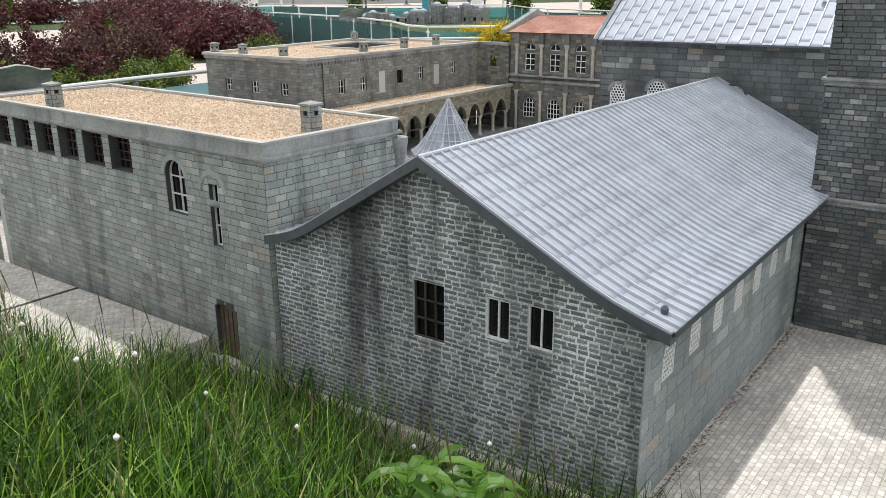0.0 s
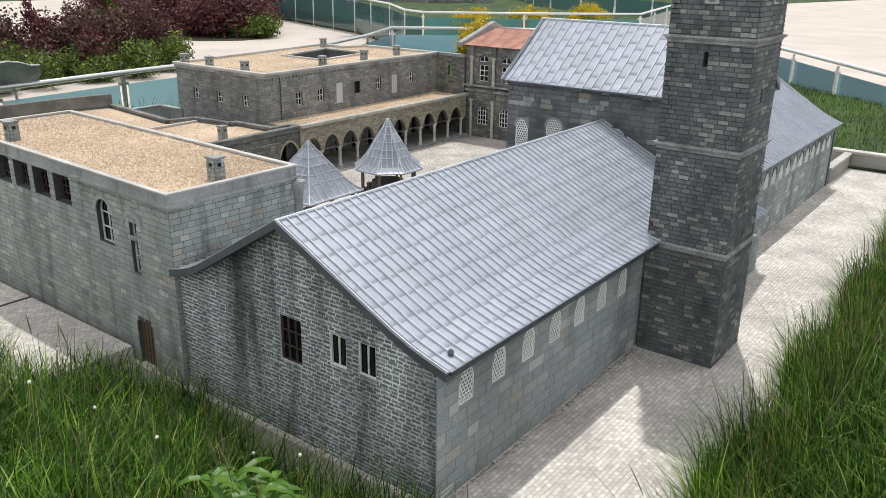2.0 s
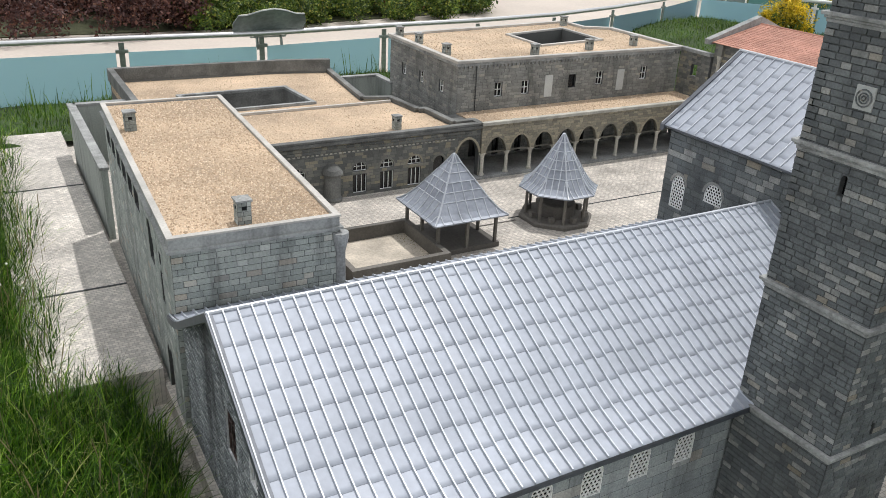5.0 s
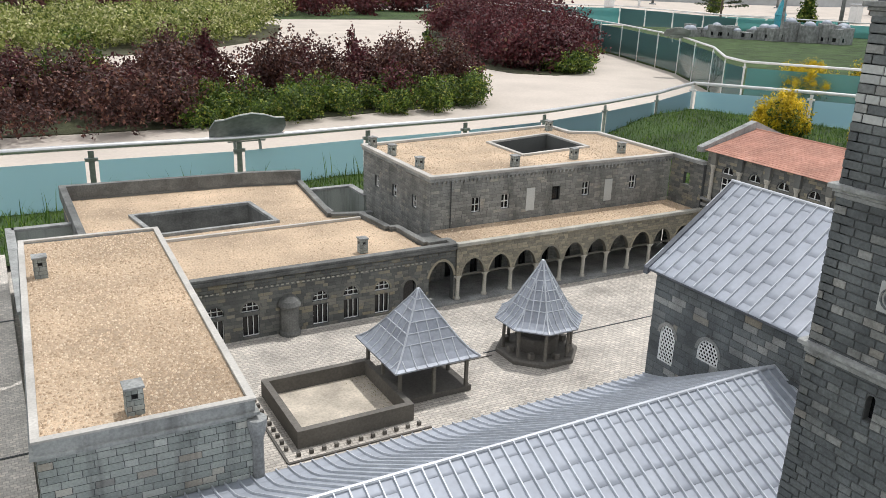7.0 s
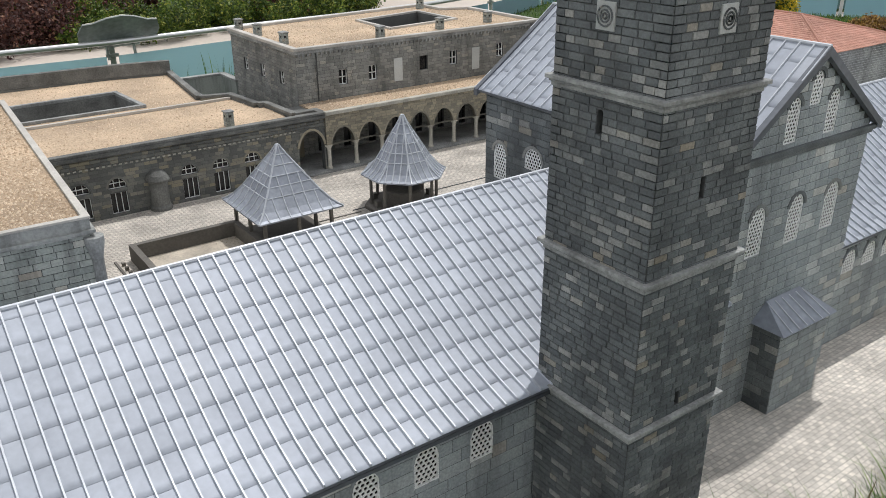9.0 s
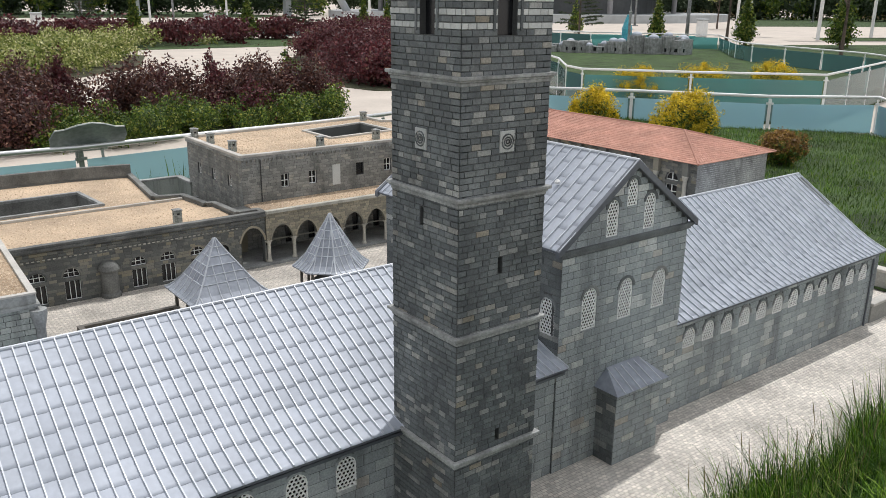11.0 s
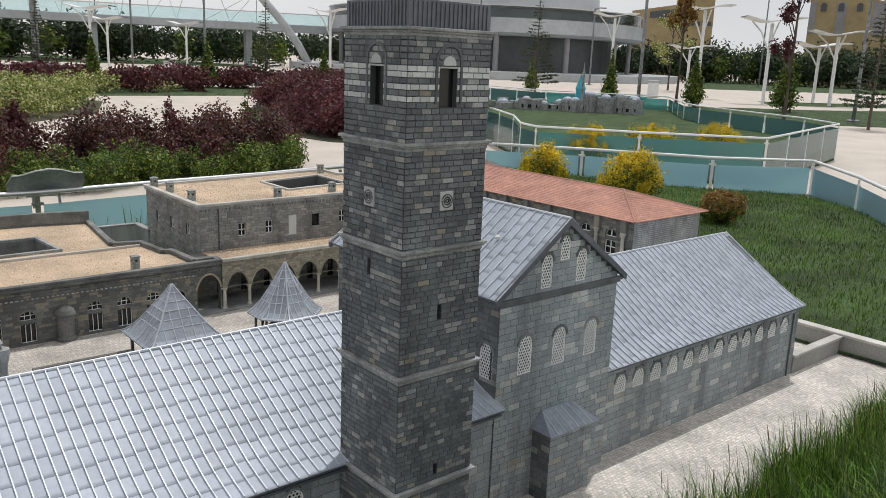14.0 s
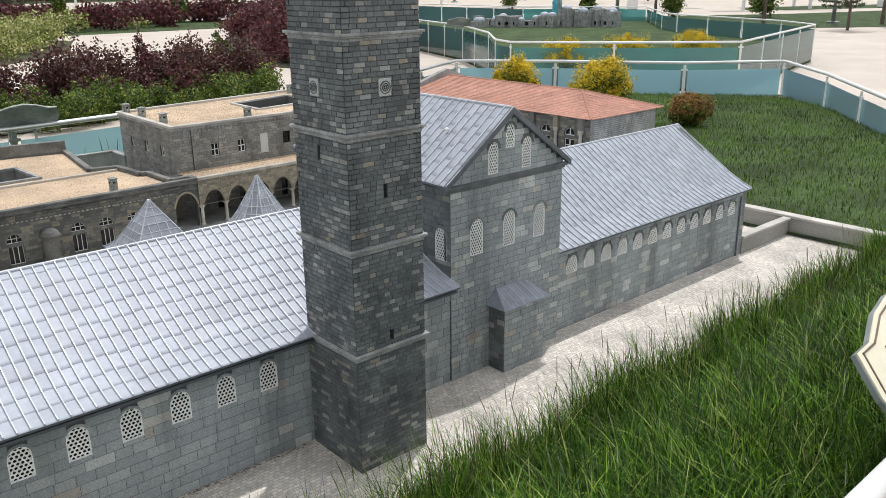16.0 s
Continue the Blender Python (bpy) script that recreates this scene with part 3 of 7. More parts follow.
def pebbles(parent, poly_test, x0, x1, y0, y1, z, n, seed, size=0.0045):
    g = np.random.default_rng(seed)
    pts = [(x, y) for x, y in zip(g.uniform(x0, x1, n), g.uniform(y0, y1, n)) if poly_test(x, y)]
    vs, fs = [], []
    for x, y in pts:
        s = size * g.uniform(0.5, 1.2)
        k = len(vs)
        a = g.uniform(0, 6.28)
        ca, sa = math.cos(a) * s, math.sin(a) * s
        vs += [(x + ca, y + sa, z), (x - sa, y + ca, z), (x - ca, y - sa, z), (x + sa, y - ca, z), (x + ca * 0.2, y + sa * 0.2, z + s * 0.9)]
        fs += [(k, k + 1, k + 4), (k + 1, k + 2, k + 4), (k + 2, k + 3, k + 4), (k + 3, k, k + 4)]
    me = bpy.data.meshes.new("pebbles")
    me.from_pydata(vs, [], fs)
    me.materials.append(M_PEBBLE)
    put("gravel", me, parent, Matrix(), kind="stuff")


def slope_strip(profile, w, lap, material):
    """One standing-seam strip from 0 to w in x, on a profile of (y, z) from the ridge to the eave: cushioned sheets
    that lap over an underlay coloured dark as the shade line of each lap.
    """
    bm = nb()
    low = [[bm.verts.new((x, y, z - d)) for y, z in profile] for x, d in ((0, 0.0006), (w, 0.0006), (w, 0.006), (0, 0.006))]
    for i in range(len(profile) - 1):
        for p, q in zip(low, low[1:] + low[:1]):
            bm.faces.new((p[i], q[i], q[i + 1], p[i + 1]))
    bm.faces.new([q[-1] for q in low])
    for f in bm.faces:
        f.material_index = 1
    cuts = [0.0, *[k for k in lap if 0.01 < k < 0.99], 1.0]
    for k0, k1 in zip(cuts, cuts[1:]):
        rows = []
        for a in range(5):
            f = a / 4
            y, z = at_profile(profile, k0 + (k1 - k0) * (0.004 + 0.992 * f))
            puff = 0.00012 * math.sin(math.pi * (0.12 + 0.8 * f))
            rows.append([bm.verts.new((x, y, z + 0.0002 * f + puff * c)) for x, c in ((0.0006, 0), (w * 0.25, 0.8), (w * 0.5, 1), (w * 0.75, 0.8), (w - 0.0006, 0))])
        for p, q in zip(rows, rows[1:]):
            for i in range(4):
                bm.faces.new((p[i], p[i + 1], q[i + 1], q[i])).smooth = True
        lip = [bm.verts.new(v.co - Vector((0, 0, 0.0009))) for v in rows[-1]]
        for i in range(4):
            bm.faces.new((rows[-1][i], rows[-1][i + 1], lip[i + 1], lip[i]))
    me = mesh_of(bm, material)
    # second slot: dark zinc that paints the shade in the lap gaps
    me.materials.append(M_ZINCDARK)
    return me


def at_profile(profile, k):
    n = len(profile) - 1
    i = min(int(k * n), n - 1)
    f = k * n - i
    a, b = profile[i], profile[i + 1]
    return a[0] + (b[0] - a[0]) * f, a[1] + (b[1] - a[1]) * f


def seam_mesh(profile, r=0.0019, h=0.0058):
    bm = nb()
    rows = [[bm.verts.new((x, y, z + dz)) for x, dz in ((-r, 0), (-r * 0.7, h), (r * 0.7, h), (r, 0))] for y, z in profile]
    for a, b in zip(rows, rows[1:]):
        for i in range(3):
            bm.faces.new((a[i], a[i + 1], b[i + 1], b[i]))
    bm.faces.new(rows[0])
    bm.faces.new(rows[-1][::-1])
    return mesh_of(bm, M_SEAM)


def flared(y0, z0, y1, z1, sag=0.016, n=10, kick=0.72):
    """A roof line that runs straight and flares out towards the eave."""
    out = []
    for i in range(n + 1):
        k = i / n
        d = sag * (k / kick if k < kick else math.cos((k - kick) / (1 - kick) * math.pi / 2))
        out.append((y0 + (y1 - y0) * k, z0 + (z1 - z0) * k - d))
    return out


def seam_roof(parent, x0, x1, profile, pitch, laps, m=None):
    m = m if m is not None else Matrix()
    n = max(1, round((x1 - x0) / pitch))
    w = (x1 - x0) / n
    panels = [slope_strip(profile, w, lap, M_ZINC) for lap in laps]
    rib = seam_mesh(profile)
    for i in range(n):
        at = m @ Matrix.Translation((x0 + i * w, 0, 0))
        put("roof_panel", panels[i % len(panels)], parent, at)
        put("seam", rib, parent, at)
    put("seam", rib, parent, m @ Matrix.Translation((x1, 0, 0)))


# ---- ground and paving ----
def smooth(k):
    k = min(1.0, max(0.0, k))
    return k * k * (3 - 2 * k)


def rise(x, y):
    """Height of the planted ground round the paved platform."""
    south = -0.20 - y
    west = (-1.12 if y < 1.3 else -1.24) - x
    h = 0.20 * smooth(south / 0.75) if y < 0.5 and south > 0 else 0.0
    h = max(h, 0.24 * smooth(west / 0.7) * smooth((4.2 - y) / 1.2) if west > 0 else 0.0)
    if x > 2.9 or y > 3.6:
        d = max(x - 2.9, 0) + max(y - 3.6, 0) * 1.2
        h = 0.06 - 0.05 * max(x - 2.9, 0) + 0.03 * math.sin(x * 1.3) * math.cos(y * 1.1)
        h = max(h - 0.14 * max(y - 3.6, 0) * smooth((6.0 - x) / 3.0), -0.32)
    return h - 0.01 + 0.005 * math.sin(7 * x) * math.cos(6 * y)


FENCE = [(-6.5, 5.9), (-3.0, 5.78), (-1.45, 5.72), (-0.4, 5.72), (0.65, 5.68), (1.78, 5.8), (2.77, 5.86), (3.75, 6.0), (4.75, 6.29), (5.88, 6.71), (7.03, 7.28),
         (7.94, 6.19), (8.93, 4.72), (10.06, 3.87), (8.9, 2.75), (7.86, 1.92), (6.2, 0.6), (4.5, -0.7), (3.2, -1.3), (-0.3, -1.22), (-3.5, -1.3), (-6.0, 0.5)]


def inside(x, y, poly):
    hit = False
    for (x0, y0), (x1, y1) in zip(poly, poly[1:] + poly[:1]):
        if (y0 > y) != (y1 > y) and x < x0 + (x1 - x0) * (y - y0) / (y1 - y0):
            hit = not hit
    return hit


GROUND = -0.70
bm = nb()
for a in range(64):
    g0, g1 = 2 * math.pi * a / 64, 2 * math.pi * (a + 1) / 64
    for r0, r1 in ((0, 60), (60, 400), (400, 4000)):
        q = [(r0, g0), (r1, g0), (r1, g1), (r0, g1)] if r0 else [(r1, g0), (r1, g1), (0, g0)]
        bm.faces.new([bm.verts.new((r * math.cos(g), r * math.sin(g), GROUND)) for r, g in q])
bmesh.ops.remove_doubles(bm, verts=bm.verts, dist=1e-4)
tagged(part("ground", bm, M_PATH, None), "cream concrete paths and plaza of the park", "ground", kind="structure")

# the planted mound inside the fence
vs, fs, idx = [], [], {}
xs, ys = np.arange(-6.4, 10.3, 0.09), np.arange(-1.3, 7.4, 0.09)
keep = lambda x, y: inside(x, y, FENCE) and not (-1.2 < x < 2.95 and -0.15 < y < 3.75)
for i, x in enumerate(xs):
    for j, y in enumerate(ys):
        if keep(x + 0.045, y + 0.045):
            q = []
            for di, dj in ((0, 0), (1, 0), (1, 1), (0, 1)):
                key = (i + di, j + dj)
                if key not in idx:
                    idx[key] = len(vs)
                    px, py = x + 0.09 * di, y + 0.09 * dj
                    vs.append((px, py, rise(px, py) - (0.02 if -1.25 < px < 3.0 and -0.25 < py < 3.8 else 0)))
                q.append(idx[key])
            fs.append(q)
me = bpy.data.meshes.new("mound")
me.from_pydata(vs, [], fs)
me.materials.append(M_LAWN)
me.shade_smooth()
tagged(put("lawn", me, None), "sloping green lawn round the model", "lawn", kind="structure")

bm = nb()
sheet(bm, [(-1.02, -0.22), (2.98, -0.22), (2.98, 3.85), (-1.02, 3.85)], [[(-0.6, 1.13), (-0.6, 2.52), (2.26, 2.52), (2.26, 1.13)]], -0.16, 0.0, flat=True)
tagged(part("pavement", bm, M_PAVE, None), "pale grey sett paving round the mosque model", "pavement", kind="structure")
bm = nb()
sheet(bm, [(-1.32, -0.22), (-1.02, -0.22), (-1.02, 1.355), (-1.32, 1.355)], [], -0.2, -0.07, flat=True)
tagged(part("pavement_low", bm, M_PAVE, None), "lower strip of pale paving before the gable", "pavement", kind="structure")
bm = nb()
sheet(bm, [(-0.6, 1.13), (2.26, 1.13), (2.26, 2.52), (-0.6, 2.52)], [], -0.16, 0.0, flat=True)
tagged(part("court_floor", bm, M_COURT, None), "pale cobbled floor of the courtyard", "floor", kind="structure")
bm = nb()
sheet(bm, [(-1.36, 1.355), (-1.0205, 1.355), (-1.0205, 3.85), (-1.36, 3.85)], [], -0.2, 0.053, flat=True)
tagged(part("pavement_raised", bm, M_PAVE, None), "raised slab of pale paving along the stone building", "pavement", kind="structure")
# joints between the poured slabs of the platform
bm = nb()
for x0, x1, y0, y1 in ((-1.33, -1.02, 1.93, 1.938), (-1.33, -1.02, 2.98, 2.988), (0.95, 2.2, 2.02, 2.026), (0.60, 0.95, 2.02, 2.026)):
    box(bm, x0, x1, y0, y1, (0.05 if x0 < -1 else -0.002), (0.0555 if x0 < -1 else 0.0025))
tagged(part("slab_joint", bm, M_JOINT, None), "dark joints between paving slabs", "joint", kind="structure")
# low walls of the bed at the far end
w = thing("low_wall", "low grey concrete wall with a pale coping beside the paving", "wall", kind="structure")
part("wall", box(nb(), 2.50, 2.97, 0.27, 0.30, 0, 0.075), M_CONCRETE, w)
part("coping", box(nb(), 2.50, 2.98, 0.263, 0.307, 0.076, 0.09, 0.002), M_PALECOPING, w)
part("wall", box(nb(), 2.985, 3.03, -0.9, 1.3, -0.1, 0.085), M_CONCRETE, w)
part("coping", box(nb(), 2.98, 3.04, -0.9, 1.3, 0.086, 0.10, 0.002), M_PALECOPING, w)

# ---- minaret ----
mi = thing("minaret", "square dark basalt minaret with moulded ledges and a round white top", "minaret")
T0, T1 = 0.008, 0.242
TW = T1 - T0
LEDGES = (0.354, 0.646, 0.941, 1.178, 1.419)
STRIPES = lambda v: any(abs(v - c) < 0.0062 for c in (1.272, 1.295, 1.318, 1.341))
W_M, S_M, E_M, N_M = wall_m(T0, T1, 0, "W"), wall_m(T0, T0, 0, "S"), wall_m(T1, T0, 0, "E"), wall_m(T1, T1, 0, "N")
S_HOLES = [opening(0.107, 0.119, 0.768, 0.805), opening(0.113, 0.125, 0.37, 0.40), opening(0.088, 0.138, 1.255, 1.338)]
W_HOLES = [opening(0.104, 0.117, 0.865, 0.905, True), opening(0.102, 0.152, 1.255, 1.338)]
for m, holes, n in ((W_M, W_HOLES, 150), (S_M, S_HOLES, 150), (E_M, [], 0), (N_M, [], 0)):
    zone = lambda s, v: 0.36 < v < 1.2
    facade(mi, m, rect(TW, 1.42), holes, M_JOINT, M_BASALT, 0.0128, 0.027, 0.025, n, depth=0.0018, gap=0.0014, zone=zone, alt=(M_STRIPE, STRIPES), seed=11 + n)
    for h in holes:
        put("recess", window_pane(h, 0.014), mi, m)
for m, c in ((W_M, 0.127), (S_M, 0.113)):
    arch_ring(mi, m, c - 0.032, c + 0.032, 1.385, M_BASALT, 0.006, 0.004, legs=0.09)
    part("lunette", sheet(nb(), opening(c - 0.018, c + 0.018, 1.345, 1.365, True), [], -0.004, 0.0), M_STRIPE, mi, m=m)
for m, c in ((W_M, 0.110), (S_M, 0.119)):
    md = part("medallion", box(nb(), c - 0.019, c + 0.019, -0.005, 0.0, 1.027, 1.07, 0.001), M_STRIPE, mi, "carved pale stone medallion", m=m)
    for r in (0.015, 0.009, 0.004):
        bm = nb()
        strip_along(bm, [(c + r * math.cos(k * math.pi / 8), 1.0485 + r * math.sin(k * math.pi / 8)) for k in range(17)], 0.0022, -0.0068, -0.004)
        part("carved_ring", bm, M_BASALT, md, m=m)
for z in LEDGES:
    bm = nb()
    for out, lo, hi in ((0.003, -0.016, -0.009), (0.006, -0.009, -0.004), (0.011, -0.004, 0.003)):
        box(bm, T0 - out, T1 + out, T0 - out, T1 + out, z + lo, z + hi, 0.001)
    part("ledge", bm, M_COPING, mi)
bm = nb()
P0, P1 = T0 + 0.002, T1 - 0.002
sheet(bm, [(P0, P0), (P1, P0), (P1, P1), (P0, P1)], [[(P0 + 0.008, P0 + 0.008), (P1 - 0.008, P0 + 0.008), (P1 - 0.008, P1 - 0.008), (P0 + 0.008, P1 - 0.008)]], 1.42, 1.478, flat=True)
RIBS = []
for k in range(1, 19):
    s = P0 + (P1 - P0) * k / 19
    RIBS += [(s, P0, 0), (s, P1, 180), (P0, s, -90), (P1, s, 90)]
pp = part("parapet", bm, M_ZINCDARK, mi, "dark seamed zinc parapet")
rib = mesh_of(box(nb(), -0.0012, 0.0012, -0.0025, 0, 1.422, 1.474), M_ZINCDARK)
for x, y, a in RIBS:
    put("rib", rib, pp, pose(x, y, 0, 0, 0, a))
part("balcony_floor", box(nb(), P0 + 0.008, P1 - 0.008, P0 + 0.008, P1 - 0.008, 1.421, 1.43), M_ZINCDARK, mi)
part("round_shaft", lathe(nb(), [(0.0465, 1.43), (0.0465, 1.722)], 40, (0.125, 0.125)), M_FARGREY, mi, "smooth pale grey round shaft", smooth=False)
part("spire", lathe(nb(), [(0.049, 1.722), (0.049, 1.727), (0.042, 1.742), (0.006, 1.845)], 28, (0.125, 0.125)), M_ZINCDARK, mi, "dark conical zinc spire")
part("finial", lathe(nb(), [(0.003, 1.843), (0.0065, 1.851), (0.003, 1.858), (0.0055, 1.865), (0.0025, 1.872), (0.004, 1.878), (0.001, 1.892)], 12, (0.125, 0.125)), M_GOLD, mi, "copper finial of stacked balls", smooth=True)

# ---- west hall with its gable ----
nw = thing("mosque_hall", "long grey stone prayer hall under a pale seamed zinc roof", "building")
RIDGE_Y, RIDGE_Z = 0.684, 0.574
LAPS = [[s + 0.105 * k for k in range(9)] for s in (0.05, 0.056, 0.047, 0.053, 0.060)]
LONG_LAPS = [[s + 0.21 * k for k in range(5)] for s in (0.10, 0.16, 0.07, 0.13, 0.19)]
g = wall_m(-1.0, 1.112, -0.08, "W")
gable = [(0, 0), (0.862, 0), (0.862, 0.442), (0.7765, 0.472), (0.428, 0.640), (0.124, 0.459), (0.0, 0.415)]
GW = [opening(0.385, 0.459, 0.289, 0.407), opening(0.554, 0.604, 0.330, 0.408), opening(0.642, 0.693, 0.333, 0.413)]
facade(nw, g, gable, GW, M_MORTAR, M_RUBBLE, 0.0098, 0.023, 0.03, 290, name="gable_wall", depth=0.0014, gap=0.0031, rough=0.18, zone=lambda s, v: s > 0.3 and v > 0.12, seed=3)
window(nw, g, GW[0], 3, 3, M_RUST, 0.008, 0.0032, "brown barred window")
window(nw, g, GW[1], 2, 1, M_WHITE, 0.006, 0.003, "dark window in a white frame")
window(nw, g, GW[2], 2, 1, M_WHITE, 0.006, 0.003, "dark window in a white frame")
s_m = wall_m(-1.0, 0.25, 0, "S")
SX = [-0.922 + 0.1285 * k for k in range(7)]
NH = [opening(x + 1.0, x + 1.054, 0.215, 0.30, True) for x in SX] + [opening(1.352, 1.406, 0.215, 0.30, True)]
facade(nw, s_m, rect(1.53, 0.345, 0.0, 0.03), NH, M_JOINT, M_SMOOTH, 0.030, 0.062, 0.03, 160, face=rect(1.56, 0.345), name="south_wall", depth=0.0012, gap=0.001, seed=5)
for h in NH:
    lattice(nw, s_m, h[0][0], h[1][0], 0.215, 0.30)
    arch_ring(nw, s_m, h[0][0], h[1][0], 0.30, M_SMOOTH, 0.007, 0.002)
part("north_wall", box(nb(), -0.968, 0.55, 1.04, 1.07, 0, 0.335), M_SMOOTH, nw)
seam_roof(nw, -1.03, 0.555, flared(RIDGE_Y, RIDGE_Z, 0.200, 0.355), 0.0289, LAPS)
seam_roof(nw, -1.03, 0.555, flared(RIDGE_Y, RIDGE_Z, 1.106, 0.354, 0.021), 0.0289, LAPS)
part("ridge_cap", tube(nb(), [(-1.034, RIDGE_Y, RIDGE_Z + 0.001), (0.555, RIDGE_Y, RIDGE_Z + 0.001)], 0.005, 8), M_SEAM, nw)
bm = nb()
for prof in (flared(RIDGE_Y, RIDGE_Z, 0.200, 0.355), flared(RIDGE_Y, RIDGE_Z, 1.106, 0.354, 0.021)):
    a = [bm.verts.new((-1.036, y, z + 0.003)) for y, z in prof]
    b = [bm.verts.new((-1.036, y, z - 0.017)) for y, z in prof]
    c = [bm.verts.new((-1.003, y, z - 0.017)) for y, z in prof]
    d = [bm.verts.new((-1.022, y, z + 0.003)) for y, z in prof]
    for i in range(len(prof) - 1):
        for p, q in ((a, b), (b, c), (d, a)):
            bm.faces.new((p[i], p[i + 1], q[i + 1], q[i]))
    bm.faces.new((a[-1], b[-1], c[-1], d[-1]))
part("verge_board", bm, M_ZINCDARK, nw, "grey sheet-metal verge trim")
part("snow_stop", lathe(nb(), [(0.006, 0.365), (0.007, 0.373), (0.003, 0.378)], 8, (-0.975, 0.235)), M_ZINCDARK, nw)
part("eave_gutter", box(nb(), -1.02, 0.55, 0.205, 0.245, 0.335, 0.343), M_ZINCDARK, nw)

# ---- transept ----
tr = thing("mosque_transept", "tall grey stone transept with a seamed zinc gable roof", "building")
X0, X1, TY0, TY1, EZ, RX, RZ = 0.556, 1.094, 0.245, 1.10, 0.685, 0.823, 0.90
t_s = wall_m(X0, TY0, 0, "S")
gab = [(0, 0), (X1 - X0, 0), (X1 - X0, EZ + 0.005), (RX - X0, RZ - 0.012), (0, EZ + 0.005)]
TH = [opening(0.088 + k * 0.153, 0.146 + k * 0.153, 0.428, 0.551, True) for k in range(3)] + [opening(0.168, 0.214, 0.690, 0.795, True), opening(0.248, 0.290, 0.768, 0.847, True), opening(0.327, 0.373, 0.690, 0.795, True)]
facade(tr, t_s, gab, TH, M_JOINT, M_SMOOTH, 0.021, 0.045, 0.03, 220, name="south_wall", depth=0.0014, gap=0.0011, seed=8)
for h in TH:
    v0, v1 = h[0][1], max(p[1] for p in h)
    lattice(tr, t_s, h[0][0], h[1][0], v0, v1)
    arch_ring(tr, t_s, h[0][0], h[1][0], v1, M_BASALT, 0.009, 0.003)
t_w = wall_m(X0, TY1, 0, "W")
WH = [opening(0.040, 0.096, 0.425, 0.535, True), opening(0.178, 0.248, 0.49, 0.552, True), opening(0.44, 0.51, 0.49, 0.552, True), opening(0.78, 0.835, 0.425, 0.535, True)]
# west wall takes a darker block colour than the south wall
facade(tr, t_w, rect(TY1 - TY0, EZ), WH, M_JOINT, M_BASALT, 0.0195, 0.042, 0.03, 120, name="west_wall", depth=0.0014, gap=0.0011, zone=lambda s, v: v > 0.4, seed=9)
for h in WH:
    lattice(tr, t_w, h[0][0], h[1][0], h[0][1], max(p[1] for p in h))
    arch_ring(tr, t_w, h[0][0], h[1][0], max(p[1] for p in h), M_BASALT, 0.009, 0.003)
facade(tr, wall_m(X1, TY0, 0, "E"), rect(TY1 - TY0, EZ), [], M_JOINT, M_SMOOTH, 0.021, 0.045, 0.03, 0, name="east_wall", seed=10)
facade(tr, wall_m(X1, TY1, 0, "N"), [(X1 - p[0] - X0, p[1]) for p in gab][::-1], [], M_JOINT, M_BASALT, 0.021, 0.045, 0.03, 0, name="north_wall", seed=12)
for ex in (0.528, 1.118):
    prof = [(RX + (ex - RX) * k / 6, RZ + (EZ - RZ) * k / 6 - 0.004 * math.sin(k / 6 * math.pi)) for k in range(7)]
    turned = pose(0, 0, 0, 0, 0, 90)
    seam_roof(tr, TY0 - 0.014, TY1 + 0.02, [(-y, z) for y, z in prof], 0.035, LONG_LAPS, turned)
part("ridge_cap", tube(nb(), [(RX, TY0 - 0.016, RZ + 0.001), (RX, TY1 + 0.022, RZ + 0.001)], 0.005, 8), M_SEAM, tr)
bm = nb()
for y0, y1 in ((TY0 - 0.018, TY0 - 0.004), (TY1 + 0.006, TY1 + 0.022)):
    bm = nb()
    for ex in (0.524, 1.122):
        p = [(RX, RZ + 0.002), (ex, EZ + 0.001), (ex, EZ - 0.018), (RX, RZ - 0.02)]
        a, b = [bm.verts.new((x, y0, z)) for x, z in p], [bm.verts.new((x, y1, z)) for x, z in p]
        bm.faces.new(a)
        bm.faces.new(b[::-1])
        for i in range(4):
            bm.faces.new((a[i], a[(i + 1) % 4], b[(i + 1) % 4], b[i]))
    part("verge_board", bm, M_ZINCDARK, tr, "dark sheet-metal verge trim")
bm = nb()
box(bm, 0.54, 1.11, TY0 - 0.012, TY0, EZ - 0.018, EZ - 0.006, 0.001)
box(bm, 0.548, 1.102, TY0 - 0.007, TY0, EZ - 0.026, EZ - 0.018)
part("string_course", bm, M_BASALT, tr)
part("vent_cap", lathe(nb(), [(0.008, 0.815), (0.009, 0.822), (0.004, 0.827)], 10, (0.70, 0.42)), M_WHITEPOST, tr)
# mihrab projection with its lean-to roof
bx = thing("niche_projection", "small square stone projection with a hipped zinc roof", "annexe")
B0, B1, BY = 0.732, 0.932, 0.170
facade(bx, wall_m(B0, BY, 0, "S"), rect(B1 - B0, 0.235), [], M_JOINT, M_SMOOTH, 0.021, 0.045, 0.02, 40, depth=0.0014, gap=0.0011, seed=21)
# west side in the darker block colour, south and east in the paler
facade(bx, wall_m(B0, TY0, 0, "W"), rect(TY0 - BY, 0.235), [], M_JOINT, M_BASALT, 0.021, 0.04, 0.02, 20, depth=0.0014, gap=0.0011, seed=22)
facade(bx, wall_m(B1, BY, 0, "E"), rect(TY0 - BY, 0.235), [], M_JOINT, M_SMOOTH, 0.021, 0.04, 0.02, 0, depth=0.0014, gap=0.0011, seed=23)
bm = nb()
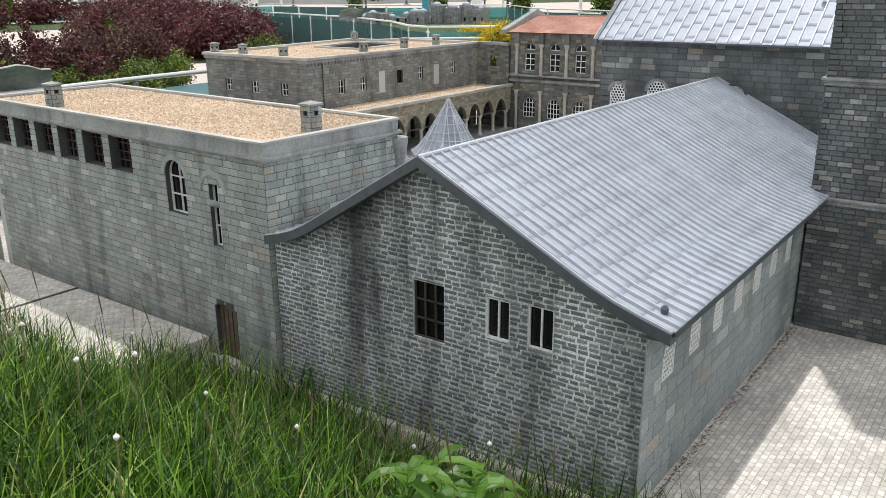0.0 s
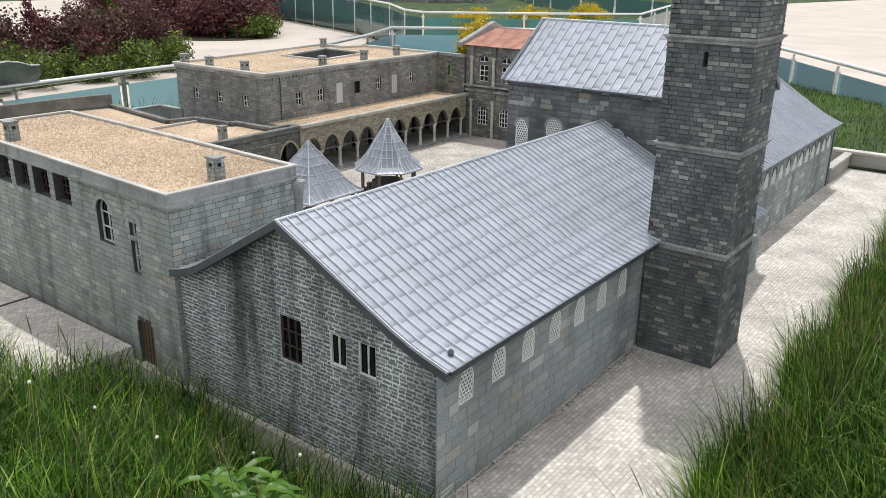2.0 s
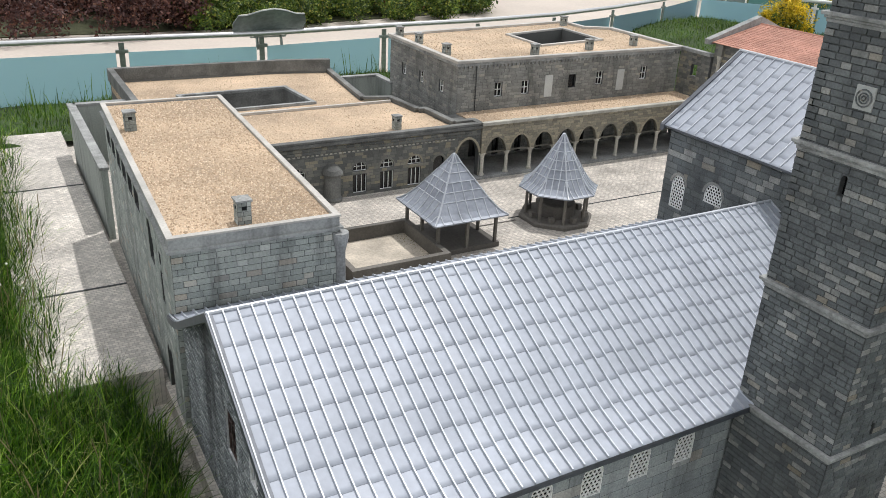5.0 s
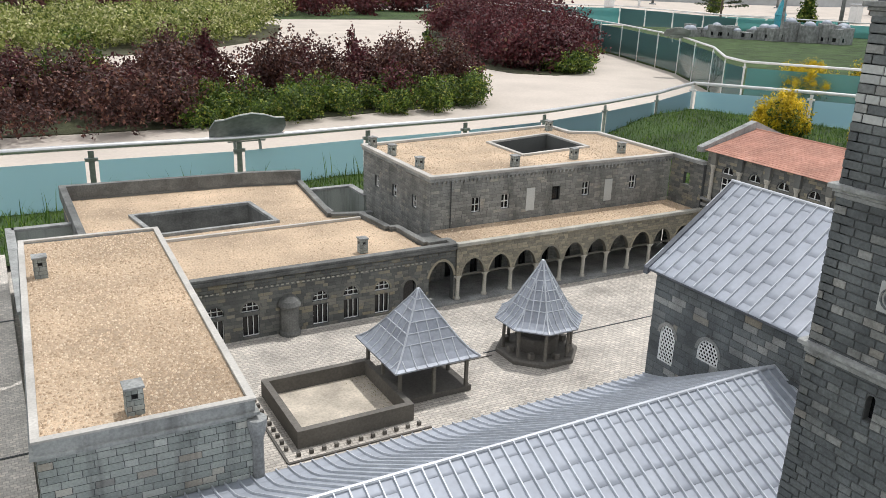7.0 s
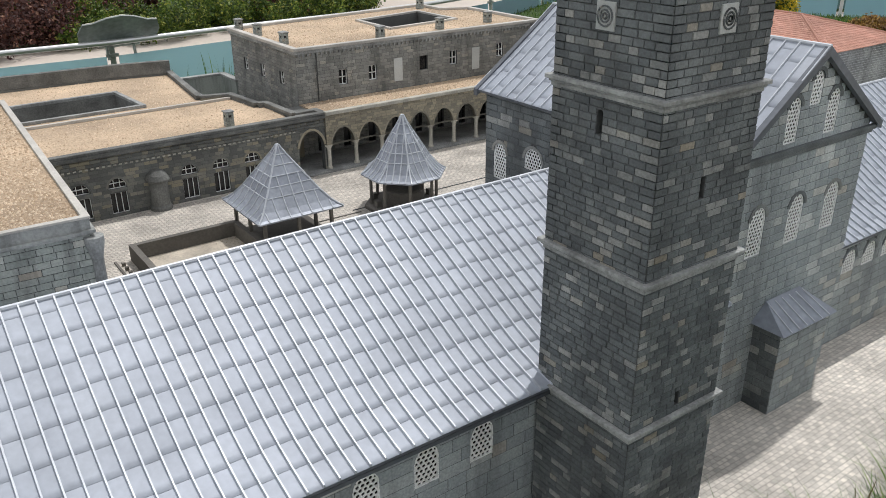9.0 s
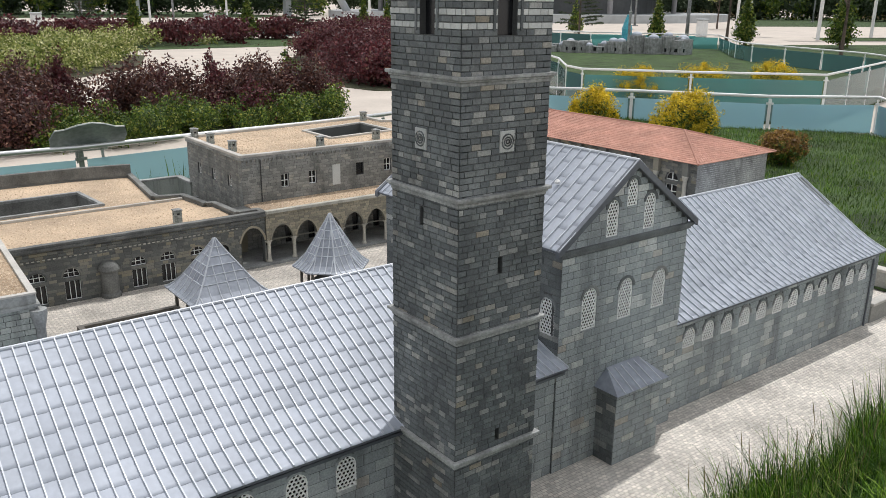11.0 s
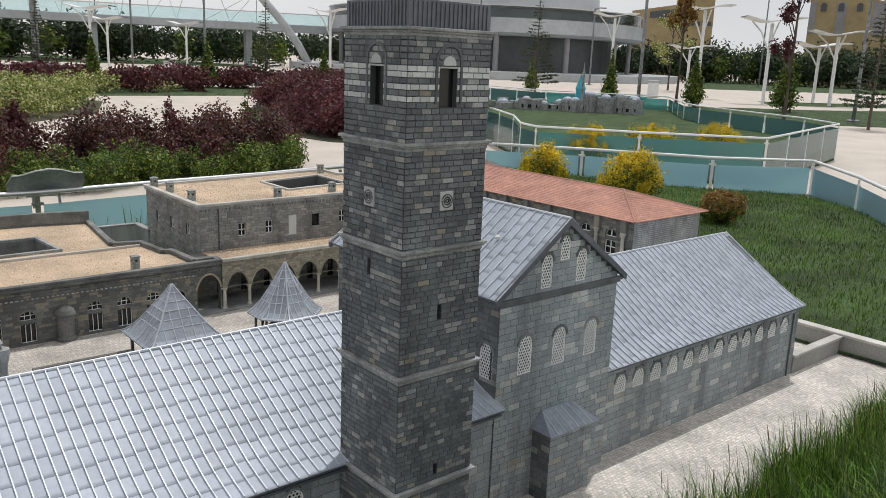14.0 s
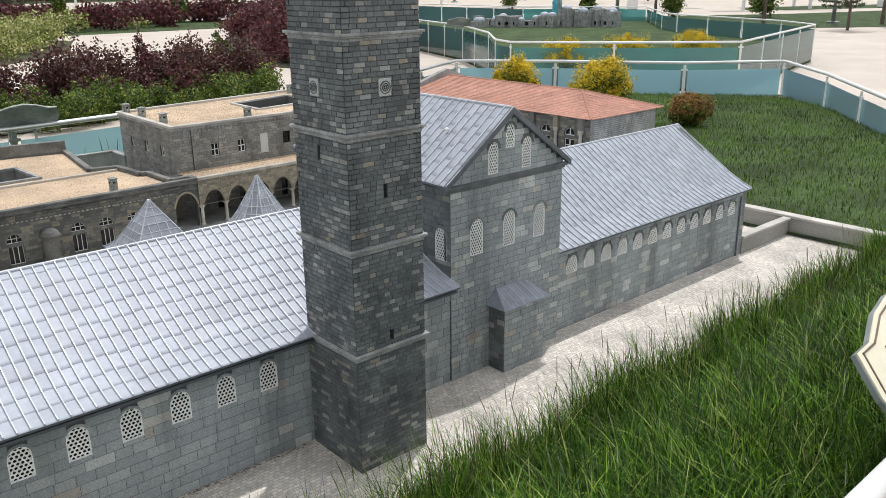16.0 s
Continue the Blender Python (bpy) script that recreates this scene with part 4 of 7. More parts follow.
e = [bm.verts.new(p) for p in ((B0 - 0.016, BY - 0.018, 0.236), (B1 + 0.016, BY - 0.018, 0.236), (B1 + 0.016, TY0, 0.236), (B0 - 0.016, TY0, 0.236), (B0 + 0.03, TY0 - 0.005, 0.285), (B1 - 0.03, TY0 - 0.005, 0.285))]
for q in ((0, 1, 5, 4), (1, 2, 5), (3, 0, 4), (3, 2, 1, 0), (2, 3, 4, 5)):
    bm.faces.new([e[i] for i in q])
part("roof", bm, M_PAVROOF, bx)
for k in range(1, 7):
    x = B0 + (B1 - B0) * k / 7
    part("seam", tube(nb(), [(x + (x - 0.832) * 0.12, BY - 0.016, 0.238), (x, TY0 - 0.012, 0.281)], 0.0024, 5), M_SEAM, bx)

# ---- east hall ----
en = thing("mosque_hall", "long grey stone east hall with a row of arched lattice windows", "building")
e_s = wall_m(1.094, 0.278, 0, "S")
EHs = [opening(0.086 + 0.1062 * k, 0.148 + 0.1062 * k, 0.222, 0.292, True) for k in range(12)]
facade(en, e_s, rect(1.41, 0.325), EHs, M_JOINT, M_SMOOTH, 0.026, 0.055, 0.03, 180, name="south_wall", depth=0.0012, gap=0.001, seed=31)
for h in EHs:
    lattice(en, e_s, h[0][0], h[1][0], 0.222, 0.292)
    arch_ring(en, e_s, h[0][0], h[1][0], 0.292, M_BASALT, 0.008, 0.003)
facade(en, wall_m(2.504, 0.278, 0, "E"), [(0, 0), (0.8, 0), (0.8, 0.32), (0.39, 0.575), (0, 0.32)], [], M_JOINT, M_SMOOTH, 0.026, 0.055, 0.03, 0, name="gable_wall", seed=32)
part("north_wall", box(nb(), 1.094, 2.504, 1.05, 1.078, 0, 0.32), M_SMOOTH, en)
seam_roof(en, 1.094, 2.512, flared(0.69, 0.587, 0.256, 0.331), 0.033, LONG_LAPS)
seam_roof(en, 1.094, 2.512, flared(0.69, 0.587, 1.09, 0.331), 0.033, LONG_LAPS)
part("ridge_cap", tube(nb(), [(1.094, 0.69, 0.588), (2.514, 0.69, 0.588)], 0.005, 8), M_SEAM, en)
part("drain_pipe", tube(nb(), [(2.45, 0.272, 0.0), (2.45, 0.272, 0.30)], 0.004, 8), M_ZINCDARK, en)

# ---- west wing building ----
lb = thing("stone_building", "flat-roofed grey-green ashlar building with gravel roof", "building")
L0, L1, LY0, LY1, LT = -1.012, -0.585, 1.118, 2.405, 0.553
l_w = wall_m(L0, LY1, -0.08, "W")
WI = [opening(LY1 - y1, LY1 - y0, 0.500, 0.590) for y0, y1 in [(1.628 + 0.1295 * k, 1.726 + 0.1295 * k) for k in range(6)]]
LA = opening(LY1 - 1.487, LY1 - 1.409, 0.425, 0.557, True)
LS = [opening(LY1 - 1.318, LY1 - 1.284, 0.472, 0.517), opening(LY1 - 1.318, LY1 - 1.284, 0.369, 0.464)]
LD = opening(LY1 - 1.338, LY1 - 1.256, 0.0, 0.222, True, -0.7)
facade(lb, l_w, rect(LY1 - LY0, LT + 0.06), [*WI, LA, *LS, LD], M_JOINT, M_ASHLAR, 0.0165, 0.034, 0.035, 300, name="west_wall", depth=0.0014, gap=0.0011, zone=lambda s, v: s > 0.62 and v > 0.1, seed=41)
for h in WI:
    window(lb, l_w, h, 4, 4, M_RUST, 0.026, 0.0022, "deep dark window with rusty bars")
window(lb, l_w, LA, 2, 3, M_WHITE, 0.016, 0.003, "arched dark window with white bars")
for h in LS:
    window(lb, l_w, h, 2, 1 if h is LS[0] else 2, M_WHITE, 0.014, 0.0022, "narrow dark window")
arch_ring(lb, l_w, LY1 - 1.487, LY1 - 1.409, 0.557, M_ASHLAR, 0.013, 0.003)
arch_ring(lb, l_w, LY1 - 1.343, LY1 - 1.262, 0.540, M_ASHLAR, 0.011, 0.003)
dr = part("door", sheet(nb(), LD, [], 0.012, 0.018), M_WOOD, lb, "brown wooden door under a flat arch", m=l_w)
for k in range(1, 5):
    s = LD[0][0] + 0.082 * k / 5
    part("plank_joint", box(nb(), s - 0.0008, s + 0.0008, 0.0105, 0.012, 0.002, 0.205), M_SHADE_JOINT, dr, m=l_w)
facade(lb, wall_m(L0, LY0, 0, "S"), rect(L1 - L0, LT - 0.02), [], M_JOINT, M_ASHLAR, 0.0165, 0.036, 0.035, 200, name="south_wall", depth=0.0014, gap=0.0011, zone=lambda s, v: v > 0.26, seed=42)
facade(lb, wall_m(L1, LY0, 0, "E"), rect(LY1 - LY0, LT - 0.02), [], M_JOINT, M_WINGST, 0.0165, 0.036, 0.035, 0, name="east_wall", seed=43)
part("north_wall", box(nb(), L0, L1, LY1, LY1 + 0.03, 0, LT - 0.02), M_ASHLAR, lb)
cornice(lb, L0, L1, LY0, LY1 + 0.02, LT, ((0.004, -0.044, -0.038), (0.011, -0.038, -0.031), (0.003, -0.031, -0.0042)), M_LIGHTCOPING, rim=0.011)
cornice(lb, L0, L1, LY0, LY1 + 0.02, LT, ((0.006, -0.004, 0.001),), M_PALECOPING, "roof_edge", rim=0.011)
part("roof_slab", box(nb(), L0 + 0.0095, L1 - 0.0095, LY0 + 0.0095, LY1 + 0.004, LT - 0.05, LT - 0.008), M_GRAVEL, lb, "tan gravel roof")
pebbles(lb, lambda x, y: True, L0 + 0.014, L1 - 0.014, LY0 + 0.014, LY1 - 0.0, LT - 0.0085, 9000, 1)
cl = part("corner_column", lathe(nb(), [(0.018, 0), (0.018, 0.02), (0.013, 0.03), (0.0125, 0.28), (0.014, 0.3), (0.02, 0.32), (0.02, 0.33), (0.013, 0.335), (0.013, 0.45), (0.022, 0.49), (0.022, 0.505)], 14, (L1 + 0.005, LY0 - 0.004)), M_COPING, lb, "engaged corner column with capitals", smooth=False)


def chimney(x, y, z, s=0.034, h=0.062):
    c = thing("chimney", "small square stone chimney with a flat cap on a gravel roof", "chimney", "roof chimneys", at=(x, y, z))
    m = WM[c]
    hs = s / 2
    for side, q in (("S", (-hs, -hs)), ("W", (-hs, hs)), ("N", (hs, hs)), ("E", (hs, -hs))):
        mm = m @ wall_m(q[0], q[1], 0, side)
        hole = opening(s / 2 - 0.006, s / 2 + 0.006, h * 0.66, h * 0.82)
        part("shaft", sheet(nb(), rect(s, h), [hole], 0, 0.006), M_JOINT, c, m=mm)
        clad(c, mm, rect(s, h), [hole], M_ASHLAR, 0.0115, 0.017, 0, 0.001, 0.001, seed=int(100 * x) + len(side))
    # solid core, coloured as the shade inside the shaft
    part("flue", box(nb(), -hs + 0.0065, hs - 0.0065, -hs + 0.0065, hs - 0.0065, 0, h), M_SHADE_JOINT, c, m=m)
    bm = nb()
    e = [bm.verts.new((a * (hs + 0.004), b * (hs + 0.004), h + 0.001)) for a, b in ((-1, -1), (1, -1), (1, 1), (-1, 1))]
    f = [bm.verts.new((a * (hs + 0.004), b * (hs + 0.004), h + 0.006)) for a, b in ((-1, -1), (1, -1), (1, 1), (-1, 1))]
    t = bm.verts.new((0, 0, h + 0.012))
    bm.faces.new(e[::-1])
    for i in range(4):
        bm.faces.new((e[i], e[(i + 1) % 4], f[(i + 1) % 4], f[i]))
        bm.faces.new((f[i], f[(i + 1) % 4], t))
    part("cap", bm, M_COPING, c, m=m)
    return c


c0 = chimney(-0.818, 1.165, LT - 0.01)
swing = Matrix.Translation((L0, LY0, 0)) @ pose(0, 0, 0, 0, 0, -1.9) @ Matrix.Translation((-L0, -LY0, 0))
lb.matrix_basis = swing
copy_thing(c0, pose(-0.93, 2.075, LT - 0.01))
copy_thing(c0, pose(0.346, 2.64, 0.264))
for x, y in ((0.79, 3.52), (0.80, 3.30), (0.80, 2.99), (1.27, 2.86), (1.67, 2.90), (2.02, 2.93), (2.03, 3.62)):
    copy_thing(c0, pose(x, y, 0.512))

# ---- north-west wing round its small court ----
wg = thing("courtyard_wing", "low dark stone wing with arched windows and gravel roof", "building")
WZ = 0.285
WP = [(-0.559, 2.535), (0.757, 2.535), (0.757, 2.61), (0.648, 2.61), (0.632, 2.88), (0.59, 2.885), (0.56, 3.15), (0.42, 3.19), (0.50, 3.88), (0.19, 3.94), (-0.73, 3.98), (-0.73, 3.10), (-0.56, 3.10)]
WHOLE = [(-0.41, 3.20), (-0.46, 3.54), (0.11, 3.56), (0.14, 3.21)]
w_s = wall_m(-0.58, 2.535, 0, "S")
VC = [-0.33, -0.187, 0.11, 0.248, 0.393]
VH = [opening(c + 0.58 - 0.034, c + 0.58 + 0.034, 0.012, 0.100) for c in VC]
VA = [opening(c + 0.58 - 0.036, c + 0.58 + 0.036, 0.118, 0.160, True) for c in VC]
VD = opening(0.526 + 0.58 - 0.03, 0.526 + 0.58 + 0.03, 0.0, 0.145, True)
VB = opening(0.622 + 0.58, 0.757 + 0.58 - 0.008, 0.0, 0.208, True, 0.15)
facade(wg, w_s, rect(1.337, WZ - 0.02), [*VH, *VA, VD, VB], M_JOINT, M_WINGST, 0.0145, 0.032, 0.03, 200, name="court_wall", depth=0.0012, gap=0.001, zone=lambda s, v: s > 0.3, seed=51)
for h in VH:
    window(wg, w_s, h, 3, 1, M_WHITE, 0.010, 0.0028, "dark window with white bars")
for h in VA:
    window(wg, w_s, h, 3, 2, M_WHITE, 0.010, 0.0026, "half-round fanlight with white bars")
    arch_ring(wg, w_s, h[0][0], h[1][0], 0.160, M_WINGST, 0.008, 0.003)
put("door", window_pane(VD, 0.012), wg, w_s, "dark arched doorway")
arch_ring(wg, w_s, VD[0][0], VD[1][0], 0.145, M_WINGST, 0.010, 0.004)
arch_ring(wg, w_s, VB[0][0], VB[1][0], 0.208, M_TAN, 0.011, 0.004, point=0.15)
part("porch_wall", box(nb(), 0.60, 0.612, 2.57, 2.78, 0, 0.26), M_WINGST, wg)
part("porch_roof", box(nb(), 0.614, 0.757, 2.635, 2.783, 0.24, 0.262), M_DARKCOPING, wg)
part("porch_back", box(nb(), 0.612, 0.757, 2.765, 2.78, 0, 0.26), M_WINGST, wg)
nch = part("round_niche", lathe(nb(), [(0.045, 0.0), (0.045, 0.012), (0.038, 0.02), (0.038, 0.118), (0.048, 0.126), (0.048, 0.132), (0.040, 0.150), (0.024, 0.166), (0.004, 0.172)], 24, (-0.03, 2.522)), M_DARKCOPING, wg, "domed half-round stone turret on the wall", smooth=False)
bm = nb()
for i in range(60):
    x = -0.56 + i * 0.0218
    if x < 0.6:
        box(bm, x, x + 0.011, 2.529, 2.535, 0.214, 0.219)
part("carved_band", bm, M_COLUMN, wg, "thin carved pale frieze", kind="stuff")
bm = nb()
sheet(bm, WP, [WHOLE], 0.22, 0.262, flat=True)
part("roof_slab", bm, M_GRAVEL, wg, "tan gravel roof")
pebbles(wg, lambda x, y: inside(x, y, WP) and not inside(x, y, WHOLE), -0.72, 0.74, 2.56, 3.96, 0.2615, 5600, 2)
for a, b in zip(WP, WP[1:] + WP[:1]):
    u = Vector((b[0] - a[0], b[1] - a[1], 0))
    ang = math.degrees(math.atan2(u.y, u.x))
    mm = pose(a[0], a[1], 0, 0, 0, ang)
    if max(a[1], b[1]) > 2.62:
        part("outer_wall", box(nb(), 0, u.length, 0.0, 0.022, 0, WZ - 0.013), M_WINGST, wg, m=mm)
    high = 0.055 if (a[1] > 3.7 and b[1] > 3.7) or (a[0] < -0.7 and b[0] < -0.7) else 0.0
    part("parapet", box(nb(), -0.004, u.length + 0.004, -0.010, 0.022, WZ - 0.0125, WZ + high + 0.0006 * (WP.index(a) % 3), 0.0015), M_DARKCOPING, wg, m=mm)
bm = nb()
box(bm, -0.58, 0.757, 2.522, 2.534, WZ - 0.026, WZ - 0.013)
part("cornice", bm, M_DARKCOPING, wg)
for a, b in zip(WHOLE, WHOLE[1:] + WHOLE[:1]):
    u = Vector((b[0] - a[0], b[1] - a[1], 0))
    mm = pose(a[0], a[1], 0, 0, 0, math.degrees(math.atan2(u.y, u.x)))
    n = 4 if u.length > 0.4 else 3
    hs = [opening(u.length * (k + 0.15) / n, u.length * (k + 0.85) / n, 0.0, 0.17, True) for k in range(n)]
    part("court_arcade", sheet(nb(), rect(u.length, 0.2615), hs, -0.005, 0.012), M_DARKCOPING, wg, m=mm)
    # backing coloured near-black as the shade behind the arches
    part("court_back", box(nb(), 0, u.length, 0.08, 0.085, 0, 0.22), M_SHADE_JOINT, wg, m=mm)
    part("court_edge", box(nb(), -0.016, u.length + 0.016, -0.006, 0.016, 0.2622, 0.276 + 0.0006 * (WHOLE.index(a) % 2), 0.001), M_COPING, wg, m=mm)
part("roof_ridge", box(nb(), -0.58, 0.54, 3.10, 3.115, 0.2622, 0.275, 0.001), M_PALECOPING, wg)
# walled yard behind
yd = thing("yard_wall", "low grey walls of a small roofless yard", "wall")
for x0, x1, y0, y1, h in ((-1.0, -0.975, 2.45, 3.45, 0.30), (-0.975, -0.73, 3.425, 3.45, 0.30), (0.47, 0.77, 3.74, 3.765, 0.26), (0.47, 0.495, 3.36, 3.74, 0.24), (0.745, 0.77, 3.53, 3.74, 0.26), (0.60, 0.62, 3.10, 3.45, 0.19), (0.62, 0.745, 3.43, 3.45, 0.19)):
    part("wall", box(nb(), x0, x1, y0, y1, 0, h - 0.012), M_ASHLAR, yd)
    part("coping", box(nb(), x0 - 0.006, x1 + 0.006, y0 - 0.006, y1 + 0.006, h - 0.0118, h, 0.001), M_COPING, yd)

# ---- arcade and upper building on the north side ----
ub = thing("stone_building", "two-storey grey stone building behind the arcade, with gravel roof", "building")
UZ = 0.538
UP = [(0.755, 2.785), (2.26, 2.785), (2.26, 3.42), (2.1, 3.50), (2.1, 3.72), (0.755, 3.56)]
UHOLE = [(1.46, 3.06), (1.46, 3.40), (1.93, 3.50), (1.93, 3.12)]
u_s = wall_m(0.755, 2.785, 0, "S")
UW = [opening(x - 0.755, x - 0.755 + 0.046, z0, z0 + 0.073) for x, z0 in ((0.982, 0.333), (1.152, 0.333), (1.652, 0.350), (1.972, 0.357))]
UB_ = [opening(1.458 - 0.755, 1.508 - 0.755, 0.346, 0.418)]
# arches added to darken the wall in the shade behind the arcade
LOWER = [opening(0.09 + 0.145 * k, 0.13 + 0.145 * k, 0.02, 0.13, True) for k in range(10)]
facade(ub, u_s, rect(1.505, UZ - 0.03), [*UW, *UB_, *LOWER], M_JOINT, M_UPPER, 0.016, 0.036, 0.03, 220, name="south_wall", depth=0.0012, gap=0.001, zone=lambda s, v: v > 0.28, seed=61)
for h in UW:
    window(ub, u_s, h, 2, 2, M_WHITE, 0.012, 0.004, "small window with pale bars")
# dark panes carry the shade of these openings in their colour
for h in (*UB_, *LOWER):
    put("window", window_pane(h, 0.012), ub, u_s, "dark pane coloured as the shade of an opening")
for x in (1.30, 1.80):
    part("blind_panel", box(nb(), x - 0.755, x - 0.755 + 0.05, -0.003, 0.001, 0.308, 0.424), M_STRIPE, ub, "pale blocked-up opening", m=u_s)
u_w = wall_m(0.755, 3.56, 0, "W")
UWW = [opening(3.56 - y - 0.025, 3.56 - y + 0.025, 0.338, 0.40) for y in (3.382, 3.172, 2.95)]
facade(ub, u_w, rect(0.775, UZ - 0.03), UWW, M_JOINT, M_UPPER, 0.016, 0.036, 0.03, 80, name="west_wall", depth=0.0012, gap=0.001, zone=lambda s, v: v > 0.28, seed=62)
for h in UWW:
    window(ub, u_w, h, 2, 2, M_WHITE, 0.012, 0.004, "small window with pale bars")
for a, b in zip(UP[1:], UP[2:] + UP[:1]):
    u = Vector((b[0] - a[0], b[1] - a[1], 0))
    if a[0] > 0.8:
        part("outer_wall", box(nb(), 0, u.length, 0.0, 0.025, 0, UZ - 0.03), M_UPPER, ub, m=pose(a[0], a[1], 0, 0, 0, math.degrees(math.atan2(u.y, u.x))))
part("roof_slab", sheet(nb(), UP, [UHOLE], UZ - 0.06, UZ - 0.018, flat=True), M_GRAVEL, ub, "tan gravel roof")
pebbles(ub, lambda x, y: inside(x, y, UP) and not inside(x, y, UHOLE), 0.77, 2.24, 2.8, 3.7, UZ - 0.0185, 5200, 3, 0.005)
for a, b in zip(UP, UP[1:] + UP[:1]):
    u = Vector((b[0] - a[0], b[1] - a[1], 0))
    mm = pose(a[0], a[1], 0, 0, 0, math.degrees(math.atan2(u.y, u.x)))
    part("cornice", box(nb(), -0.006, u.length + 0.006, -0.008, 0.0, UZ - 0.034, UZ - 0.018, 0.001), M_COPING, ub, m=mm)
    part("roof_edge", box(nb(), -0.012, u.length + 0.012, -0.014, 0.016, UZ - 0.0175, UZ - 0.004 + 0.0006 * (UP.index(a) % 2), 0.001), M_PALECOPING, ub, m=mm)
bm = nb()
for k in range(62):
    x = 0.765 + k * 0.0242
    box(bm, x, x + 0.010, 2.777, 2.785, UZ - 0.046, UZ - 0.0342)
part("dentil_band", bm, M_COPING, ub, kind="stuff")
for a, b in zip(UHOLE, UHOLE[1:] + UHOLE[:1]):
    u = Vector((b[0] - a[0], b[1] - a[1], 0))
    mm = pose(a[0], a[1], 0, 0, 0, math.degrees(math.atan2(u.y, u.x)))
    part("court_wall", box(nb(), 0, u.length, -0.005, 0.012, 0.2, UZ - 0.0178), M_WINGST, ub, m=mm)
    part("court_edge", box(nb(), -0.012, u.length + 0.012, -0.006, 0.016, UZ - 0.0176, UZ - 0.008 + 0.0006 * (UHOLE.index(a) % 2)), M_PALECOPING, ub, m=mm)
# near-black floor: the shade deep in the court is in its colour
part("court_floor", sheet(nb(), UHOLE, [], 0.19, 0.2, flat=True), M_SHADE_JOINT, ub)
part("drain_pipe", tube(nb(), [(0.861, 2.778, 0.27), (0.861, 2.778, 0.50)], 0.003, 6), M_JOINT, ub)

ar = thing("arcade", "tan stone arcade of pointed arches on round columns", "arcade")
AX = [0.773 + 0.1445 * k for k in range(11)]
AH = [opening(a + 0.012 - 0.757, b - 0.012 - 0.757, 0.128, 0.205, True, 0.2) for a, b in zip(AX, AX[1:])]
a_m = wall_m(0.757, 2.525, 0, "S")
out = rect(1.50, 0.27, 0.128)
low = []
for k in range(10):
    low.append(opening(AH[k][0][0], AH[k][1][0], 0.1285, 0.205, True, 0.2))
facade(ar, a_m, out, low, M_TANJ, M_TAN, 0.0135, 0.030, 0.022, 150, name="arch_wall", depth=0.0012, gap=0.001, seed=71)
for h in low:
    arch_ring(ar, a_m, h[0][0], h[1][0], 0.205, M_TAN, 0.008, 0.003, point=0.2)
cprof = [(0.014, 0.012), (0.014, 0.02), (0.0095, 0.026), (0.0088, 0.108), (0.0105, 0.111), (0.0155, 0.122), (0.0165, 0.128)]
col_me = mesh_of(lathe(nb(), cprof, 12), M_COLUMN)
for x in AX:
    put("column", col_me, ar, pose(x, 2.536, 0), "pale round column with a flared capital")
    part("capital_bar", box(nb(), x - 0.022, x + 0.022, 2.530, 2.542, 0.121, 0.1275), M_COLUMN, ar)
part("step", box(nb(), 0.60, 2.26, 2.505, 2.78, 0, 0.012, 0.001), M_COPING, ar)
part("roof_slab", box(nb(), 0.757, 2.26, 2.53, 2.783, 0.245, 0.268), M_GRAVEL, ar, "tan gravel roof")
pebbles(ar, lambda x, y: True, 0.77, 2.25, 2.545, 2.78, 0.2678, 2200, 4)
part("cornice", box(nb(), 0.757, 2.262, 2.512, 2.54, 0.2705, 0.287, 0.0015), M_COLUMN, ar)

# ---- east building with the red roof ----
rb = thing("stone_building", "two-storey grey stone building with columns and a red tiled roof", "building")
r_w = wall_m(2.28, 2.545, 0, "W")
FY = [2.405 - 0.172 * k for k in range(8)]
RU = [opening(2.545 - y - 0.034, 2.545 - y + 0.034, 0.37, 0.475) for y in FY]
RF = [opening(2.545 - y - 0.036, 2.545 - y + 0.036, 0.495, 0.535, True) for y in FY]
RL = [opening(2.545 - y - 0.042, 2.545 - y + 0.042, 0.085, 0.205, True) for y in FY]
facade(rb, r_w, rect(1.485, 0.595), [*RU, *RF, *RL], M_JOINT, M_WINGST, 0.016, 0.036, 0.03, 150, name="west_wall", depth=0.0012, gap=0.001, seed=81)
for h in RU:
    window(rb, r_w, h, 2, 3, M_WHITE, 0.010, 0.0042, "window with white bars")
for h in RF:
    window(rb, r_w, h, 2, 1, M_WHITE, 0.010, 0.0042, "half-round fanlight with white bars")
for h in RL:
    window(rb, r_w, h, 4, 4, M_WHITE, 0.010, 0.0035, "arched window with white bars")
    arch_ring(rb, r_w, h[0][0], h[1][0], 0.205, M_WINGST, 0.008, 0.004)
up_col = mesh_of(lathe(nb(), [(0.013, 0.345), (0.010, 0.352), (0.0092, 0.505), (0.012, 0.51), (0.016, 0.525), (0.016, 0.53)], 12), M_COLUMN)
lo_col = mesh_of(lathe(nb(), [(0.013, 0.0), (0.010, 0.01), (0.0092, 0.225), (0.012, 0.23), (0.016, 0.245), (0.016, 0.25)], 12), M_COLUMN)
for k in range(9):
    s = 2.545 - (2.491 - 0.172 * k)
    part("pilaster", box(nb(), s - 0.016, s + 0.016, -0.008, 0, 0.25, 0.345), M_WINGST, rb, m=r_w)
    part("pilaster", box(nb(), s - 0.016, s + 0.016, -0.02, 0, 0.53, 0.594), M_WINGST, rb, m=r_w)
    put("column", up_col, rb, r_w @ pose(s, -0.012, 0), "pale engaged column")
    put("column", lo_col, rb, r_w @ pose(s, -0.012, 0), "pale engaged column")
